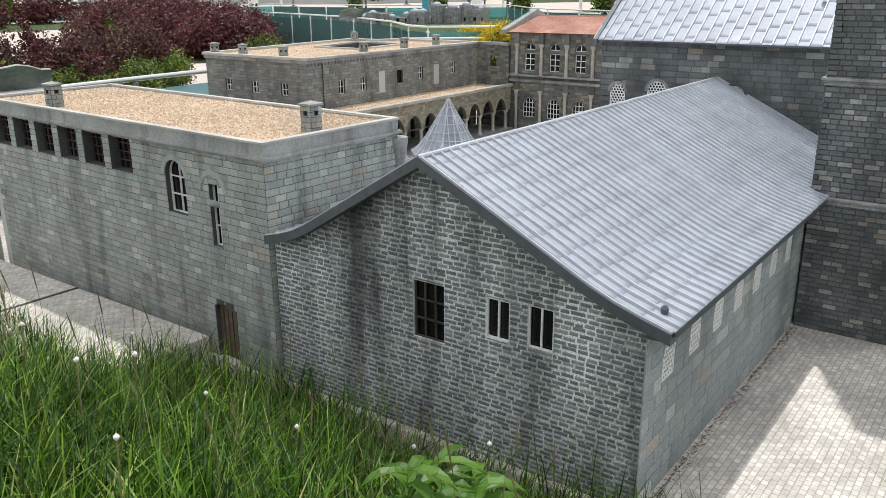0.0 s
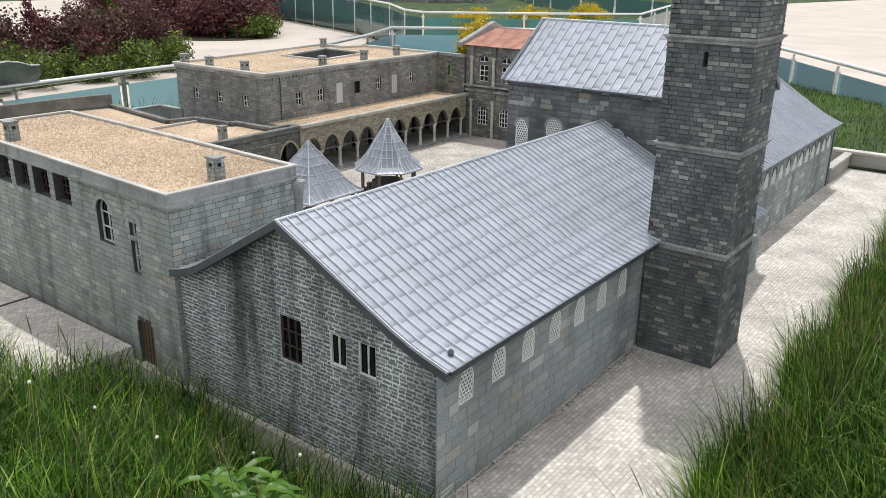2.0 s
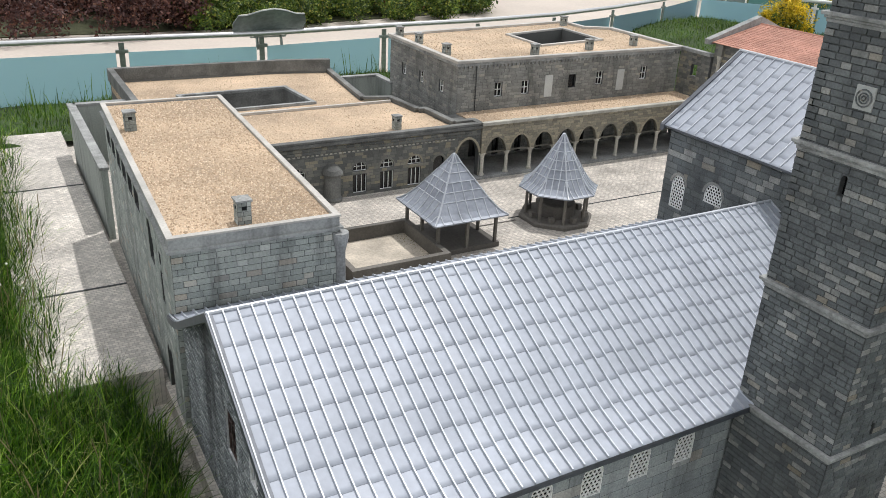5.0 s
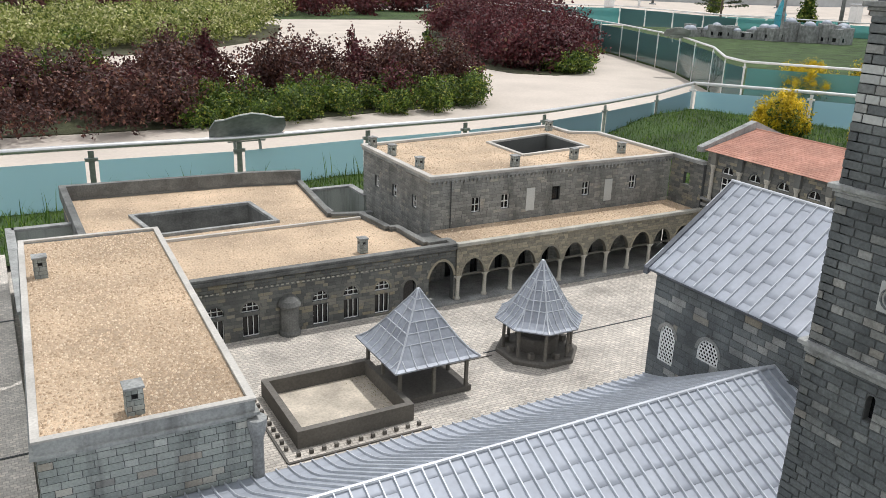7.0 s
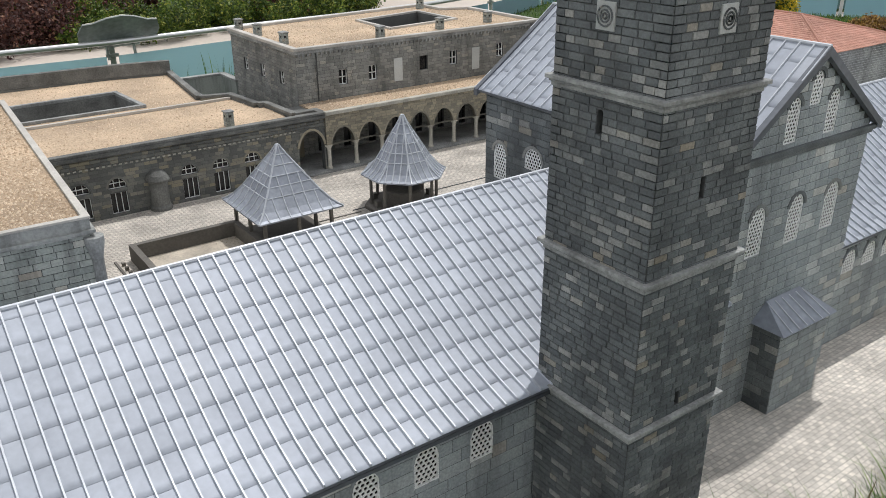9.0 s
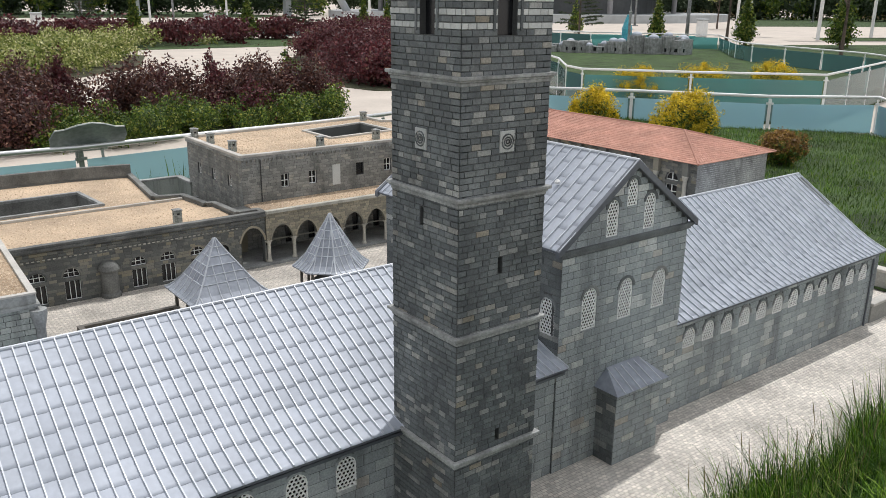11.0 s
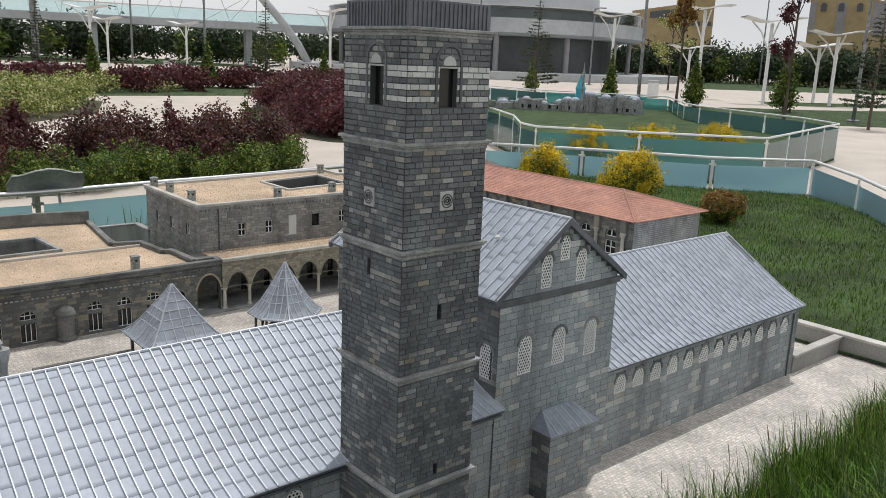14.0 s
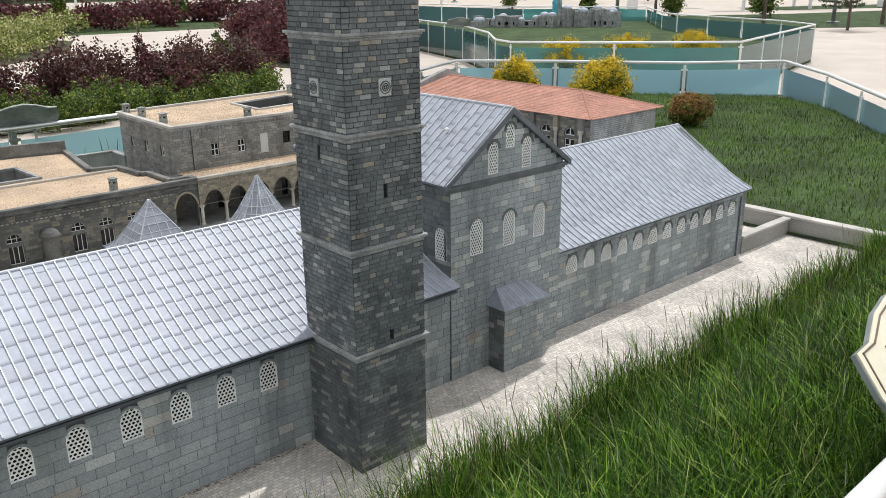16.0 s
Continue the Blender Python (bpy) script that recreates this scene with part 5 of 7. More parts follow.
bm = nb()
box(bm, 0, 1.485, -0.014, -0.001, 0.30, 0.316, 0.001)
box(bm, 0, 1.485, -0.024, -0.001, 0.335, 0.345, 0.001)
part("string_course", bm, M_COPING, rb, m=r_w)
facade(rb, wall_m(2.28, 1.06, 0, "S"), rect(0.58, 0.59), [], M_MORTAR, M_COPING, 0.0105, 0.03, 0.03, 0, name="south_wall", depth=0.0014, gap=0.0012, seed=82)
part("east_wall", box(nb(), 2.835, 2.86, 1.06, 2.545, 0, 0.59), M_ASHLAR, rb)
roof = [(2.25, 1.036, 0.597), (2.90, 1.036, 0.597), (2.90, 2.55, 0.597), (2.25, 2.55, 0.597), (2.62, 1.40, 0.682), (2.62, 2.55, 0.682)]
bm = nb()
v = [bm.verts.new(p) for p in roof]
for q in ((0, 1, 4), (0, 4, 5, 3), (1, 2, 5, 4), (3, 2, 1, 0), (2, 3, 5)):
    bm.faces.new([v[i] for i in q])
part("roof", bm, M_REDTILE, rb, "faded red tiled hipped roof")


def tile_rows(parent, a, b, c, d, rows, cols):
    """Rows of roof tiles on the quarter a-b (eave) to d-c (ridge), each a little wedge."""
    a, b, c, d = (Vector(p) for p in (a, b, c, d))
    n = (b - a).cross(d - a).normalized()
    n = n if n.z > 0 else -n
    vs, fs = [], []
    at = lambda u, w: (a + (b - a) * u) * (1 - w) + (d + (c - d) * u) * w
    for i in range(rows):
        for j in range(cols):
            u0, u1, w0, w1 = (j + 0.06) / cols, (j + 0.94) / cols, i / rows, (i + 1.05) / rows
            k = len(vs)
            vs += [at(u0, w0) + n * 0.0025, at(u1, w0) + n * 0.0025, at(u1, min(w1, 1)) + n * 0.001, at(u0, min(w1, 1)) + n * 0.001, at(u0, w0), at(u1, w0)]
            fs += [(k, k + 1, k + 2, k + 3), (k + 4, k + 5, k + 1, k), (k + 4, k, k + 3), (k + 5, k + 2, k + 1)]
    me = bpy.data.meshes.new("tiles")
    me.from_pydata([tuple(p) for p in vs], [], fs)
    me.materials.append(M_REDTILE)
    put("roof_tiling", me, parent, Matrix(), kind="stuff")


tile_rows(rb, roof[0], roof[3], roof[5], roof[4], 18, 80)
tile_rows(rb, roof[0], roof[1], roof[4], roof[4], 18, 34)
tile_rows(rb, roof[1], roof[2], roof[5], roof[4], 12, 60)
for p, q in ((roof[0], roof[4]), (roof[1], roof[4]), (roof[4], roof[5])):
    part("ridge_tile", tube(nb(), [Vector(p) + Vector((0, 0, 0.002)), Vector(q) + Vector((0, 0, 0.002))], 0.006, 6), M_REDTILE, rb)
bm = nb()
pts = [(2.235, 0.585), (2.235, 0.612), (2.62, 0.725), (2.93, 0.612), (2.93, 0.585)]
sheet(bm, pts, [], 2.552, 2.59)
part("gable_parapet", bm, M_COPING, rb, "grey stepped gable coping")
lk = thing("link_wall", "short grey stone wall with a small open window", "wall")
k_m = wall_m(2.262, 2.782, 0, "W")
LH = [opening(0.10, 0.145, 0.385, 0.45)]
facade(lk, k_m, rect(0.236, 0.515), LH, M_JOINT, M_WINGST, 0.016, 0.036, 0.02, 40, depth=0.0012, gap=0.001, seed=91, zone=lambda s, v: v > 0.28)
part("coping", box(nb(), 0, 0.236, -0.012, 0.024, 0.5155, 0.534, 0.001), M_COPING, lk, m=k_m)

# ---- courtyard pavilions and basin ----
def pavilion(name, cx, cy, n, r_eave, r_post, apex, eave, label, sq, rows):
    p = thing(name, label, "pavilion", at=(cx, cy, 0))
    prof = [(r_eave, eave), (r_eave * 0.93, eave + 0.006), (r_eave * 0.80, eave + 0.024), (r_eave * 0.62, eave + 0.062)]
    prof += [(r_eave * 0.62 * (1 - k / 5), eave + 0.062 + (apex - eave - 0.062) * k / 5) for k in (1, 2, 3, 4)] + [(0.004, apex)]
    ring = lambda r, z, i: Vector((cx + r * math.cos(2 * math.pi * (i + sq) / n), cy + r * math.sin(2 * math.pi * (i + sq) / n), z))
    for i in range(n):
        bm = nb()
        for (r0, z0), (r1, z1) in zip(prof, prof[1:]):
            q = [ring(r0, z0, i), ring(r0, z0, i + 1), ring(r1, z1, i + 1), ring(r1, z1, i)]
            bm.faces.new([bm.verts.new(v) for v in q])
            bm.faces.new([bm.verts.new(v - Vector((0, 0, 0.005))) for v in reversed(q)])
        q = [ring(r_eave, eave, i), ring(r_eave, eave, i + 1)]
        bm.faces.new([bm.verts.new(v) for v in (q[0], q[1], q[1] - Vector((0, 0, 0.005)), q[0] - Vector((0, 0, 0.005)))])
        face = part("roof_panel", bm, M_PAVROOF, p)
        part("seam", tube(nb(), [ring(r, z + 0.001, i) for r, z in prof], 0.0036, 6), M_SEAM, p)
        m_seams = nb()
        for k in range(1, rows):
            f = k / rows
            line = []
            for r, z in prof:
                half = r * math.sin(math.pi / n)
                full = r_eave * math.sin(math.pi / n)
                o = (f - 0.5) * 2 * full
                if abs(o) <= half:
                    g = 0.5 + 0.5 * o / half
                    line.append(ring(r, z + 0.001, i).lerp(ring(r, z + 0.001, i + 1), g))
            if len(line) > 1:
                tube(m_seams, line, 0.0026, 5)
        for r, z in prof[3:-1]:
            tube(m_seams, [ring(r, z + 0.001, i), ring(r, z + 0.001, i + 1)], 0.0022, 5)
        part("seam_grid", m_seams, M_SEAM, p)
    return p, ring


pv, ring = pavilion("square_pavilion", 0.247, 1.925, 4, 0.238, 0.17, 0.371, 0.148, "square open pavilion with a flared pyramid zinc roof on posts", 0.5, 8)
for i in range(8):
    a, b = ring(0.188, 0, i // 2), ring(0.188, 0, i // 2 + 1)
    q = a if i % 2 == 0 else (a + b) / 2
    part("post", box(nb(), q.x - 0.006, q.x + 0.006, q.y - 0.006, q.y + 0.006, 0.02, 0.15, 0.001), M_POST, pv)
part("platform", box(nb(), 0.115, 0.40, 1.785, 2.07, 0, 0.022, 0.001), M_POST, pv)
po, ring = pavilion("octagonal_fountain", 0.809, 1.955, 8, 0.178, 0.13, 0.386, 0.150, "eight-sided fountain pavilion with a flared zinc roof", 0.5, 5)
for i in range(8):
    q = ring(0.138, 0, i)
    part("post", lathe(nb(), [(0.009, 0.02), (0.007, 0.028), (0.0065, 0.135), (0.010, 0.150)], 8, (q.x, q.y)), M_POST, po)
    q = ring(0.128, 0, i + 0.5)
    part("tap_stool", box(nb(), q.x - 0.011, q.x + 0.011, q.y - 0.011, q.y + 0.011, 0.02, 0.045, 0.001), M_POST, po)
part("platform", lathe(nb(), [(0.168, 0), (0.168, 0.014), (0.16, 0.02)], 8, (0.809, 1.955), 0.5), M_POST, po)
part("tank", lathe(nb(), [(0.085, 0.02), (0.085, 0.075), (0.078, 0.08)], 16, (0.809, 1.955)), M_POST, po)

bs = thing("basin", "rectangular dark-walled basin with a sandy floor", "basin")
bm = nb()
sheet(bm, [(-0.29, 1.69), (0.118, 1.69), (0.118, 2.07), (-0.29, 2.07)], [[(-0.268, 1.712), (-0.268, 2.048), (0.096, 2.048), (0.096, 1.712)]], 0, 0.062, flat=True)
part("wall", bm, M_POST, bs, "dark grey low basin wall")
part("floor", box(nb(), -0.268, 0.096, 1.712, 2.048, 0.0, 0.006), M_SAND, bs)
vs, fs = [], []
for k in range(260):
    x, y = 0.096 - abs(rng.normal(0, 0.035)), rng.uniform(1.72, 2.04)
    s = rng.uniform(0.001, 0.0035)
    n = len(vs)
    vs += [(x, y, 0.006), (x + s, y, 0.0062), (x + s * 0.4, y + s, 0.0064), (x + s * 0.4, y + 0.4 * s, 0.006 + s * 0.7)]
    fs += [(n, n + 1, n + 3), (n + 1, n + 2, n + 3), (n + 2, n, n + 3)]
me = bpy.data.meshes.new("litter")
me.from_pydata(vs, [], fs)
me.materials.append(M_SEED)
put("leaf_litter", me, bs, Matrix(), kind="stuff")
st = mesh_of(box(nb(), -0.006, 0.006, -0.006, 0.006, 0, 0.014, 0.001), M_POST)
for k in range(11):
    tagged(put("kerb_post", st, None, pose(-0.30 + 0.042 * k, 1.655, 0)), "tiny dark stone post beside the basin", "post", "basin posts")
for k in range(9):
    tagged(put("kerb_post", st, None, pose(-0.325, 1.70 + 0.042 * k, 0)), "tiny dark stone post beside the basin", "post", "basin posts")
bm = nb()
box(bm, -0.345, 0.15, 1.62, 1.628, -0.002, 0.005)
box(bm, -0.347, -0.339, 1.628, 2.08, -0.002, 0.005)
box(bm, 0.40, 0.62, 1.99, 1.996, -0.002, 0.003)
tagged(part("kerb", bm, M_POST, None), "thin dark kerb strip in the cobbles", "kerb", kind="structure")


# ---- fences ----
def fence(name, line, rail_z, foot, glass, post_mat, rail_mat, spacing, label, gap=0.10, rail_r=0.021):
    f = thing(name, label, "fence")
    p = [Vector((x, y, 0)) for x, y in line]
    tot = 0.0
    for a, b in zip(p, p[1:]):
        n = max(1, round((b - a).length / spacing))
        ang = math.degrees(math.atan2(b.y - a.y, b.x - a.x))
        for k in range(n):
            q0, q1 = a.lerp(b, k / n), a.lerp(b, (k + 1) / n)
            po = part("post", box(nb(), -0.02, 0.02, -0.008, 0.008, foot, rail_z - 0.03, 0.002), post_mat, f, m=pose(q0.x, q0.y, 0, 0, 0, ang))
            part("glass_clip", box(nb(), -0.045, 0.045, -0.014, 0.014, rail_z - 0.105, rail_z - 0.08, 0.002), post_mat, po, m=pose(q0.x, q0.y, 0, 0, 0, ang))
            part("pane", box(nb(), 0.045, (q1 - q0).length - 0.045, -0.004, 0.004, foot + 0.05, rail_z - gap), glass, f, m=pose(q0.x, q0.y, 0, 0, 0, ang))
    part("handrail", tube(nb(), [(q.x, q.y, rail_z) for q in p], rail_r, 10), rail_mat, f, smooth=True)
    return f


RAIL = 0.17
fence("glass_fence", FENCE[:11], RAIL, GROUND, M_GLASSBLUE, M_STEELPOST, M_RAIL, 1.05, "steel handrail fence with turquoise glass panes")
fence("glass_fence", FENCE[10:18], RAIL, GROUND, M_GLASSBLUE, M_WHITEPOST, M_WHITEPOST, 1.25, "white handrail fence with turquoise glass panes")
fence("glass_fence", [(3.2, -1.26), (1.6, -1.22), (0.0, -1.235), (-1.6, -1.9), (-3.2, -2.0)], 0.54, GROUND + 0.3, M_GLASSBLUE, M_STEELPOST, M_WHITEPOST, 1.1, "white handrail fence before the model")
SECOND = [(27.0, 18.0), (23.0, 14.6), (21.9, 13.3), (20.1, 9.0), (18.9, 7.56), (12.87, 6.09), (11.3, 7.7), (10.15, 9.2), (10.45, 9.9), (11.85, 11.5), (13.4, 14.0), (14.84, 17.7), (16.2, 22.1), (17.8, 26.7), (18.5, 31.0)]
fence("glass_fence", SECOND, RAIL, GROUND, M_GLASSGREEN, M_WHITEPOST, M_WHITEPOST, 1.5, "white handrail fence with green glass panes")
fence("glass_fence", [(18.5, 31.0), (25.0, 29.6), (24.5, 22.3), (27.0, 18.0)], 0.17, GROUND, M_GLASSGREEN, M_WHITEPOST, M_WHITEPOST, 2.0, "white handrail fence with green glass panes")
fence("glass_fence", [(4.0, 47.5), (16.0, 45.5), (30.0, 36.0), (38.0, 27.0)], -0.28, GROUND, M_GLASSGREEN, M_WHITEPOST, M_WHITEPOST, 2.0, "white handrail fence with green glass panes")
bm = nb()
for a, b in zip(FENCE, FENCE[1:] + FENCE[:1]):
    tube(bm, [(*a, -0.46), (*b, -0.46)], 0.19, 6)
tagged(part("kerb", bm, M_CONCRETE, None), "concrete kerb under the glass fence", "kerb", kind="structure")
bm = nb()
poly = SECOND[:14] + [(24.5, 22.5)]
sheet(bm, poly, [], GROUND - 0.1, -0.36, flat=True)
tagged(part("lawn", bm, M_LAWN, None), "flat green lawn of the neighbouring model", "lawn", kind="structure")


def sign(x, y, z, turn, tilt, label):
    s = thing("info_sign", label, "sign")
    m = pose(x, y, z, tilt, 0, turn)
    prof = [(-0.28, -0.14), (0.28, -0.14), (0.30, -0.02), (0.27, 0.08), (0.20, 0.085), (0.10, 0.13), (0.0, 0.15), (-0.10, 0.13), (-0.20, 0.085), (-0.27, 0.08), (-0.30, -0.02)]
    part("plate", sheet(nb(), prof, [], 0.0, 0.012), M_SIGNBACK, s, m=m)
    part("face", sheet(nb(), [(a * 0.985, b * 0.985) for a, b in prof], [], -0.004, -0.0005), M_SIGNCREAM, s, "cream printed face", m=m)
    bm = nb()
    strip_along(bm, [(a * 0.92, b * 0.90) for a, b in prof + prof[:1]], 0.004, -0.006, -0.004)
    part("border", bm, M_SIGNINK, s, m=m)
    bm = nb()
    for k in range(5):
        w = 0.16 + 0.05 * ((k * 7) % 3)
        box(bm, -w, w, -0.006, -0.0045, 0.05 - 0.036 * k, 0.06 - 0.036 * k)
    part("text_bars", bm, M_SIGNINK, s, m=m)
    part("bracket", box(nb(), -0.15, 0.15, 0.012, 0.05, -0.15, -0.09, 0.004), M_STEELPOST, s, m=m)
    for k in (-0.1, 0.1):
        part("stay", tube(nb(), [m @ Vector((k, 0.03, -0.12)), m @ Vector((k, 0.03, -0.12)) + Vector((0, -0.03, -0.12))], 0.012, 6), M_STEELPOST, s)
    return s


sign(0.74, 5.72, 0.26, 180, -42, "grey-backed information board tilted on the far rail")
sign(0.81, -1.08, 0.50, 0, -48, "cream information board with a shaped edge on the near rail")
sign(12.9, 13.6, 0.30, 150, -42, "cream information board on the white rail")


# ---- plants ----
def leaf_cloud(n, spots, size, seed, shell=0.55, flat=0.6):
    """Leaves scattered through ellipsoids (x, y, z, rx, ry, rz), as one mesh."""
    g = np.random.default_rng(seed)
    spots = np.array(spots, float)
    vol = spots[:, 3] * spots[:, 4] * spots[:, 5]
    pick = g.choice(len(spots), n, p=vol / vol.sum())
    d = g.normal(size=(n, 3))
    d /= np.linalg.norm(d, axis=1)[:, None]
    r = (shell + (1.08 - shell) * g.random(n)) * (0.8 + 0.35 * np.sin(d[:, 0] * 5 + pick) * np.cos(d[:, 2] * 6 + pick * 2))
    c = spots[pick, :3] + d * spots[pick, 3:] * r[:, None]
    c[:, 2] = np.maximum(c[:, 2], spots[pick, 2] - spots[pick, 5] * 0.98)
    u = g.normal(size=(n, 3))
    u /= np.linalg.norm(u, axis=1)[:, None]
    w = np.cross(u, d + g.normal(size=(n, 3)) * 0.7)
    w /= np.linalg.norm(w, axis=1)[:, None] + 1e-9
    s = size * g.uniform(0.6, 1.4, n)[:, None]
    a = c - u * s
    b = c + w * s * flat
    t = c + u * s
    e = c - w * s * flat
    v = np.stack((a, b, t, e), 1).reshape(-1, 3)
    me = bpy.data.meshes.new("leaves")
    me.vertices.add(len(v))
    me.vertices.foreach_set("co", v.astype(np.float32).ravel())
    me.loops.add(4 * n)
    me.loops.foreach_set("vertex_index", np.arange(4 * n, dtype=np.int32))
    me.polygons.add(n)
    me.polygons.foreach_set("loop_start", np.arange(0, 4 * n, 4, dtype=np.int32))
    me.update(calc_edges=True)
    return me


def leaves(name, n, spots, size, material, seed, label, category, parent=None, kind="", **kw):
    me = leaf_cloud(n, spots, size, seed, **kw)
    me.materials.append(material)
    ob = put(name, me, parent, Matrix(), kind=kind)
    return tagged(ob, label, category) if not parent else ob


def scatter(n, x0, x1, y0, y1, rx, rz, seed, test=None, base=GROUND):
    g = random.Random(seed)
    out = []
    while len(out) < n:
        x, y = g.uniform(x0, x1), g.uniform(y0, y1)
        if test is None or test(x, y):
            r, h = rx * g.uniform(0.7, 1.3), rz * g.uniform(0.6, 1.3)
            out.append((x, y, base + h * 0.9, r, r, h))
    return out


bed1 = lambda x, y: y > 10.25 + 0.014 * max(0, x + 1) ** 2 and y < 14.3 - 0.15 * max(0, x - 3) and x < 6.2 + 0.35 * (y - 11)
FLOWER_BED = [(-12, 18.6), (-0.3, 19.3), (3.5, 20.6), (5.6, 22.8), (7.0, 24.3), (8.9, 29.7), (8.0, 31.3), (-12, 31.0)]
RED_BED = [(9.15, 16.6), (9.4, 15.0), (10.2, 14.4), (11.2, 14.6), (14.0, 17.9), (17.6, 23.0), (24.0, 34.0), (19.0, 35.5), (12.5, 25.3), (10.0, 20.0)]
inner = lambda poly, d: lambda x, y: all(inside(x + a, y + b, poly) for a, b in ((d, 0), (-d, 0), (0, d), (0, -d)))
leaves("red_hedge", 120000, scatter(150, -9, 1.6, 10.4, 14.4, 0.42, 0.40, 1, bed1), 0.026, M_PLUM, 101, "dense plum-brown shrubs beside the path", "hedge", kind="stuff")
leaves("red_hedge", 52000, scatter(64, 1.0, 7.4, 11.9, 14.3, 0.34, 0.50, 2, bed1), 0.027, M_PLUM, 102, "taller plum-red shrubs behind green ones", "hedge", kind="stuff")
leaves("red_hedge", 16000, scatter(26, -1.0, 7.2, 11.3, 13.6, 0.30, 0.42, 22, bed1), 0.028, M_BARBERRY, 112, "dark red barberry clumps among green shrubs", "hedge", kind="stuff")
leaves("green_hedge", 70000, scatter(90, 1.0, 6.9, 10.5, 12.0, 0.26, 0.26, 3, bed1), 0.021, M_GREENLEAF, 103, "leafy green shrubs along the path edge", "hedge", kind="stuff")
leaves("green_hedge", 9000, scatter(18, -8, 5.0, 11.1, 13.8, 0.3, 0.42, 33, bed1), 0.026, M_GREENLEAF, 113, "green shrubs among plum-brown ones", "hedge", kind="stuff")
leaves("flowering_hedge", 130000, scatter(130, -9, 9, 18.6, 31.3, 0.95, 0.50, 4, inner(FLOWER_BED, 0.75)), 0.042, M_PALELEAF, 104, "pale green flowering shrubs across the path", "hedge", kind="stuff")
leaves("green_hedge", 20000, scatter(34, -9, 7, 18.9, 28, 0.6, 0.42, 34, inner(FLOWER_BED, 0.5)), 0.042, M_GREENLEAF, 114, "green shrubs among pale flowering ones", "hedge", kind="stuff")
leaves("red_hedge", 130000, scatter(130, 9, 24, 14.4, 35.5, 0.75, 0.55, 5, inner(RED_BED, 0.55)), 0.042, M_BARBERRY, 105, "large dark red barberry bed beside the path", "hedge", kind="stuff")
leaves("green_hedge", 14000, scatter(30, 9, 14, 14.4, 18.0, 0.36, 0.26, 6, lambda x, y: inside(x, y, RED_BED) and y < 15.6 + 1.0 * (x - 10.5)), 0.036, M_GREENLEAF, 106, "green shrubs before the red bed", "hedge", kind="stuff")
leaves("red_hedge", 80000, scatter(190, -14, 26, 34, 46, 1.2, 0.55, 7, lambda x, y: y > 34.5 + 0.05 * x), 0.09, M_BARBERRY, 107, "long dark red barberry hedge by the plaza", "hedge", kind="stuff")
leaves("red_hedge", 18000, scatter(36, -12, 0.5, 24, 32, 0.9, 0.75, 8), 0.07, M_PLUM, 108, "plum-brown shrubs farther off", "hedge", kind="stuff")
leaves("flowering_hedge", 5000, scatter(16, -6, 22, 34.5, 38, 0.7, 0.4, 9), 0.07, M_PALELEAF, 109, "pale flowering shrubs in the red hedge", "hedge", kind="stuff")
for k, (x, y) in enumerate(((2.3, 13.4), (4.8, 13.2), (6.3, 13.2))):
    sh = thing("sapling", "slender plum-leaved sapling rising from the shrubs", "tree", at=(x, y, GROUND))
    part("trunk", tube(nb(), [(x, y, GROUND), (x + 0.02, y, 0.42)], 0.018, 6, 0.006), M_BARK, sh)
    leaves("crown", 900, [(x + 0.06 * math.sin(5 * j + k), y, 0.0 + 0.16 * j, 0.26 - 0.075 * j, 0.26 - 0.075 * j, 0.16) for j in range(4)], 0.028, M_BARBERRY if k != 2 else M_GREENLEAF, 120 + k, "", "", sh, shell=0.2)
bm = nb()
for poly in ([(-10, 10.9), (2, 10.75), (6.1, 11.4), (7.2, 13.2), (2, 14.3), (-10, 14.4)], FLOWER_BED, RED_BED):
    sheet(bm, poly, [], GROUND - 0.02, GROUND + 0.012, flat=True)
tagged(part("planting_bed", bm, M_SOIL, None), "dark soil of the shrub beds", "bed", kind="structure")
bm = nb()
for poly in ([(-40, 33), (22, 33), (24, 40), (-40, 49)], [(24, 20), (34, 12), (60, 6), (70, 12), (44, 20), (30, 28)], [(-30, 96), (48, 88), (50, 130), (-30, 140)], [(70, 44), (120, 20), (160, 40), (120, 80)], [(46, 24), (60, 17), (66, 20), (50, 27)]):
    sheet(bm, poly, [], GROUND - 0.02, GROUND + 0.01, flat=True)
tagged(part("lawn", bm, M_LAWN, None), "flat green lawns of the park", "lawn", kind="structure")


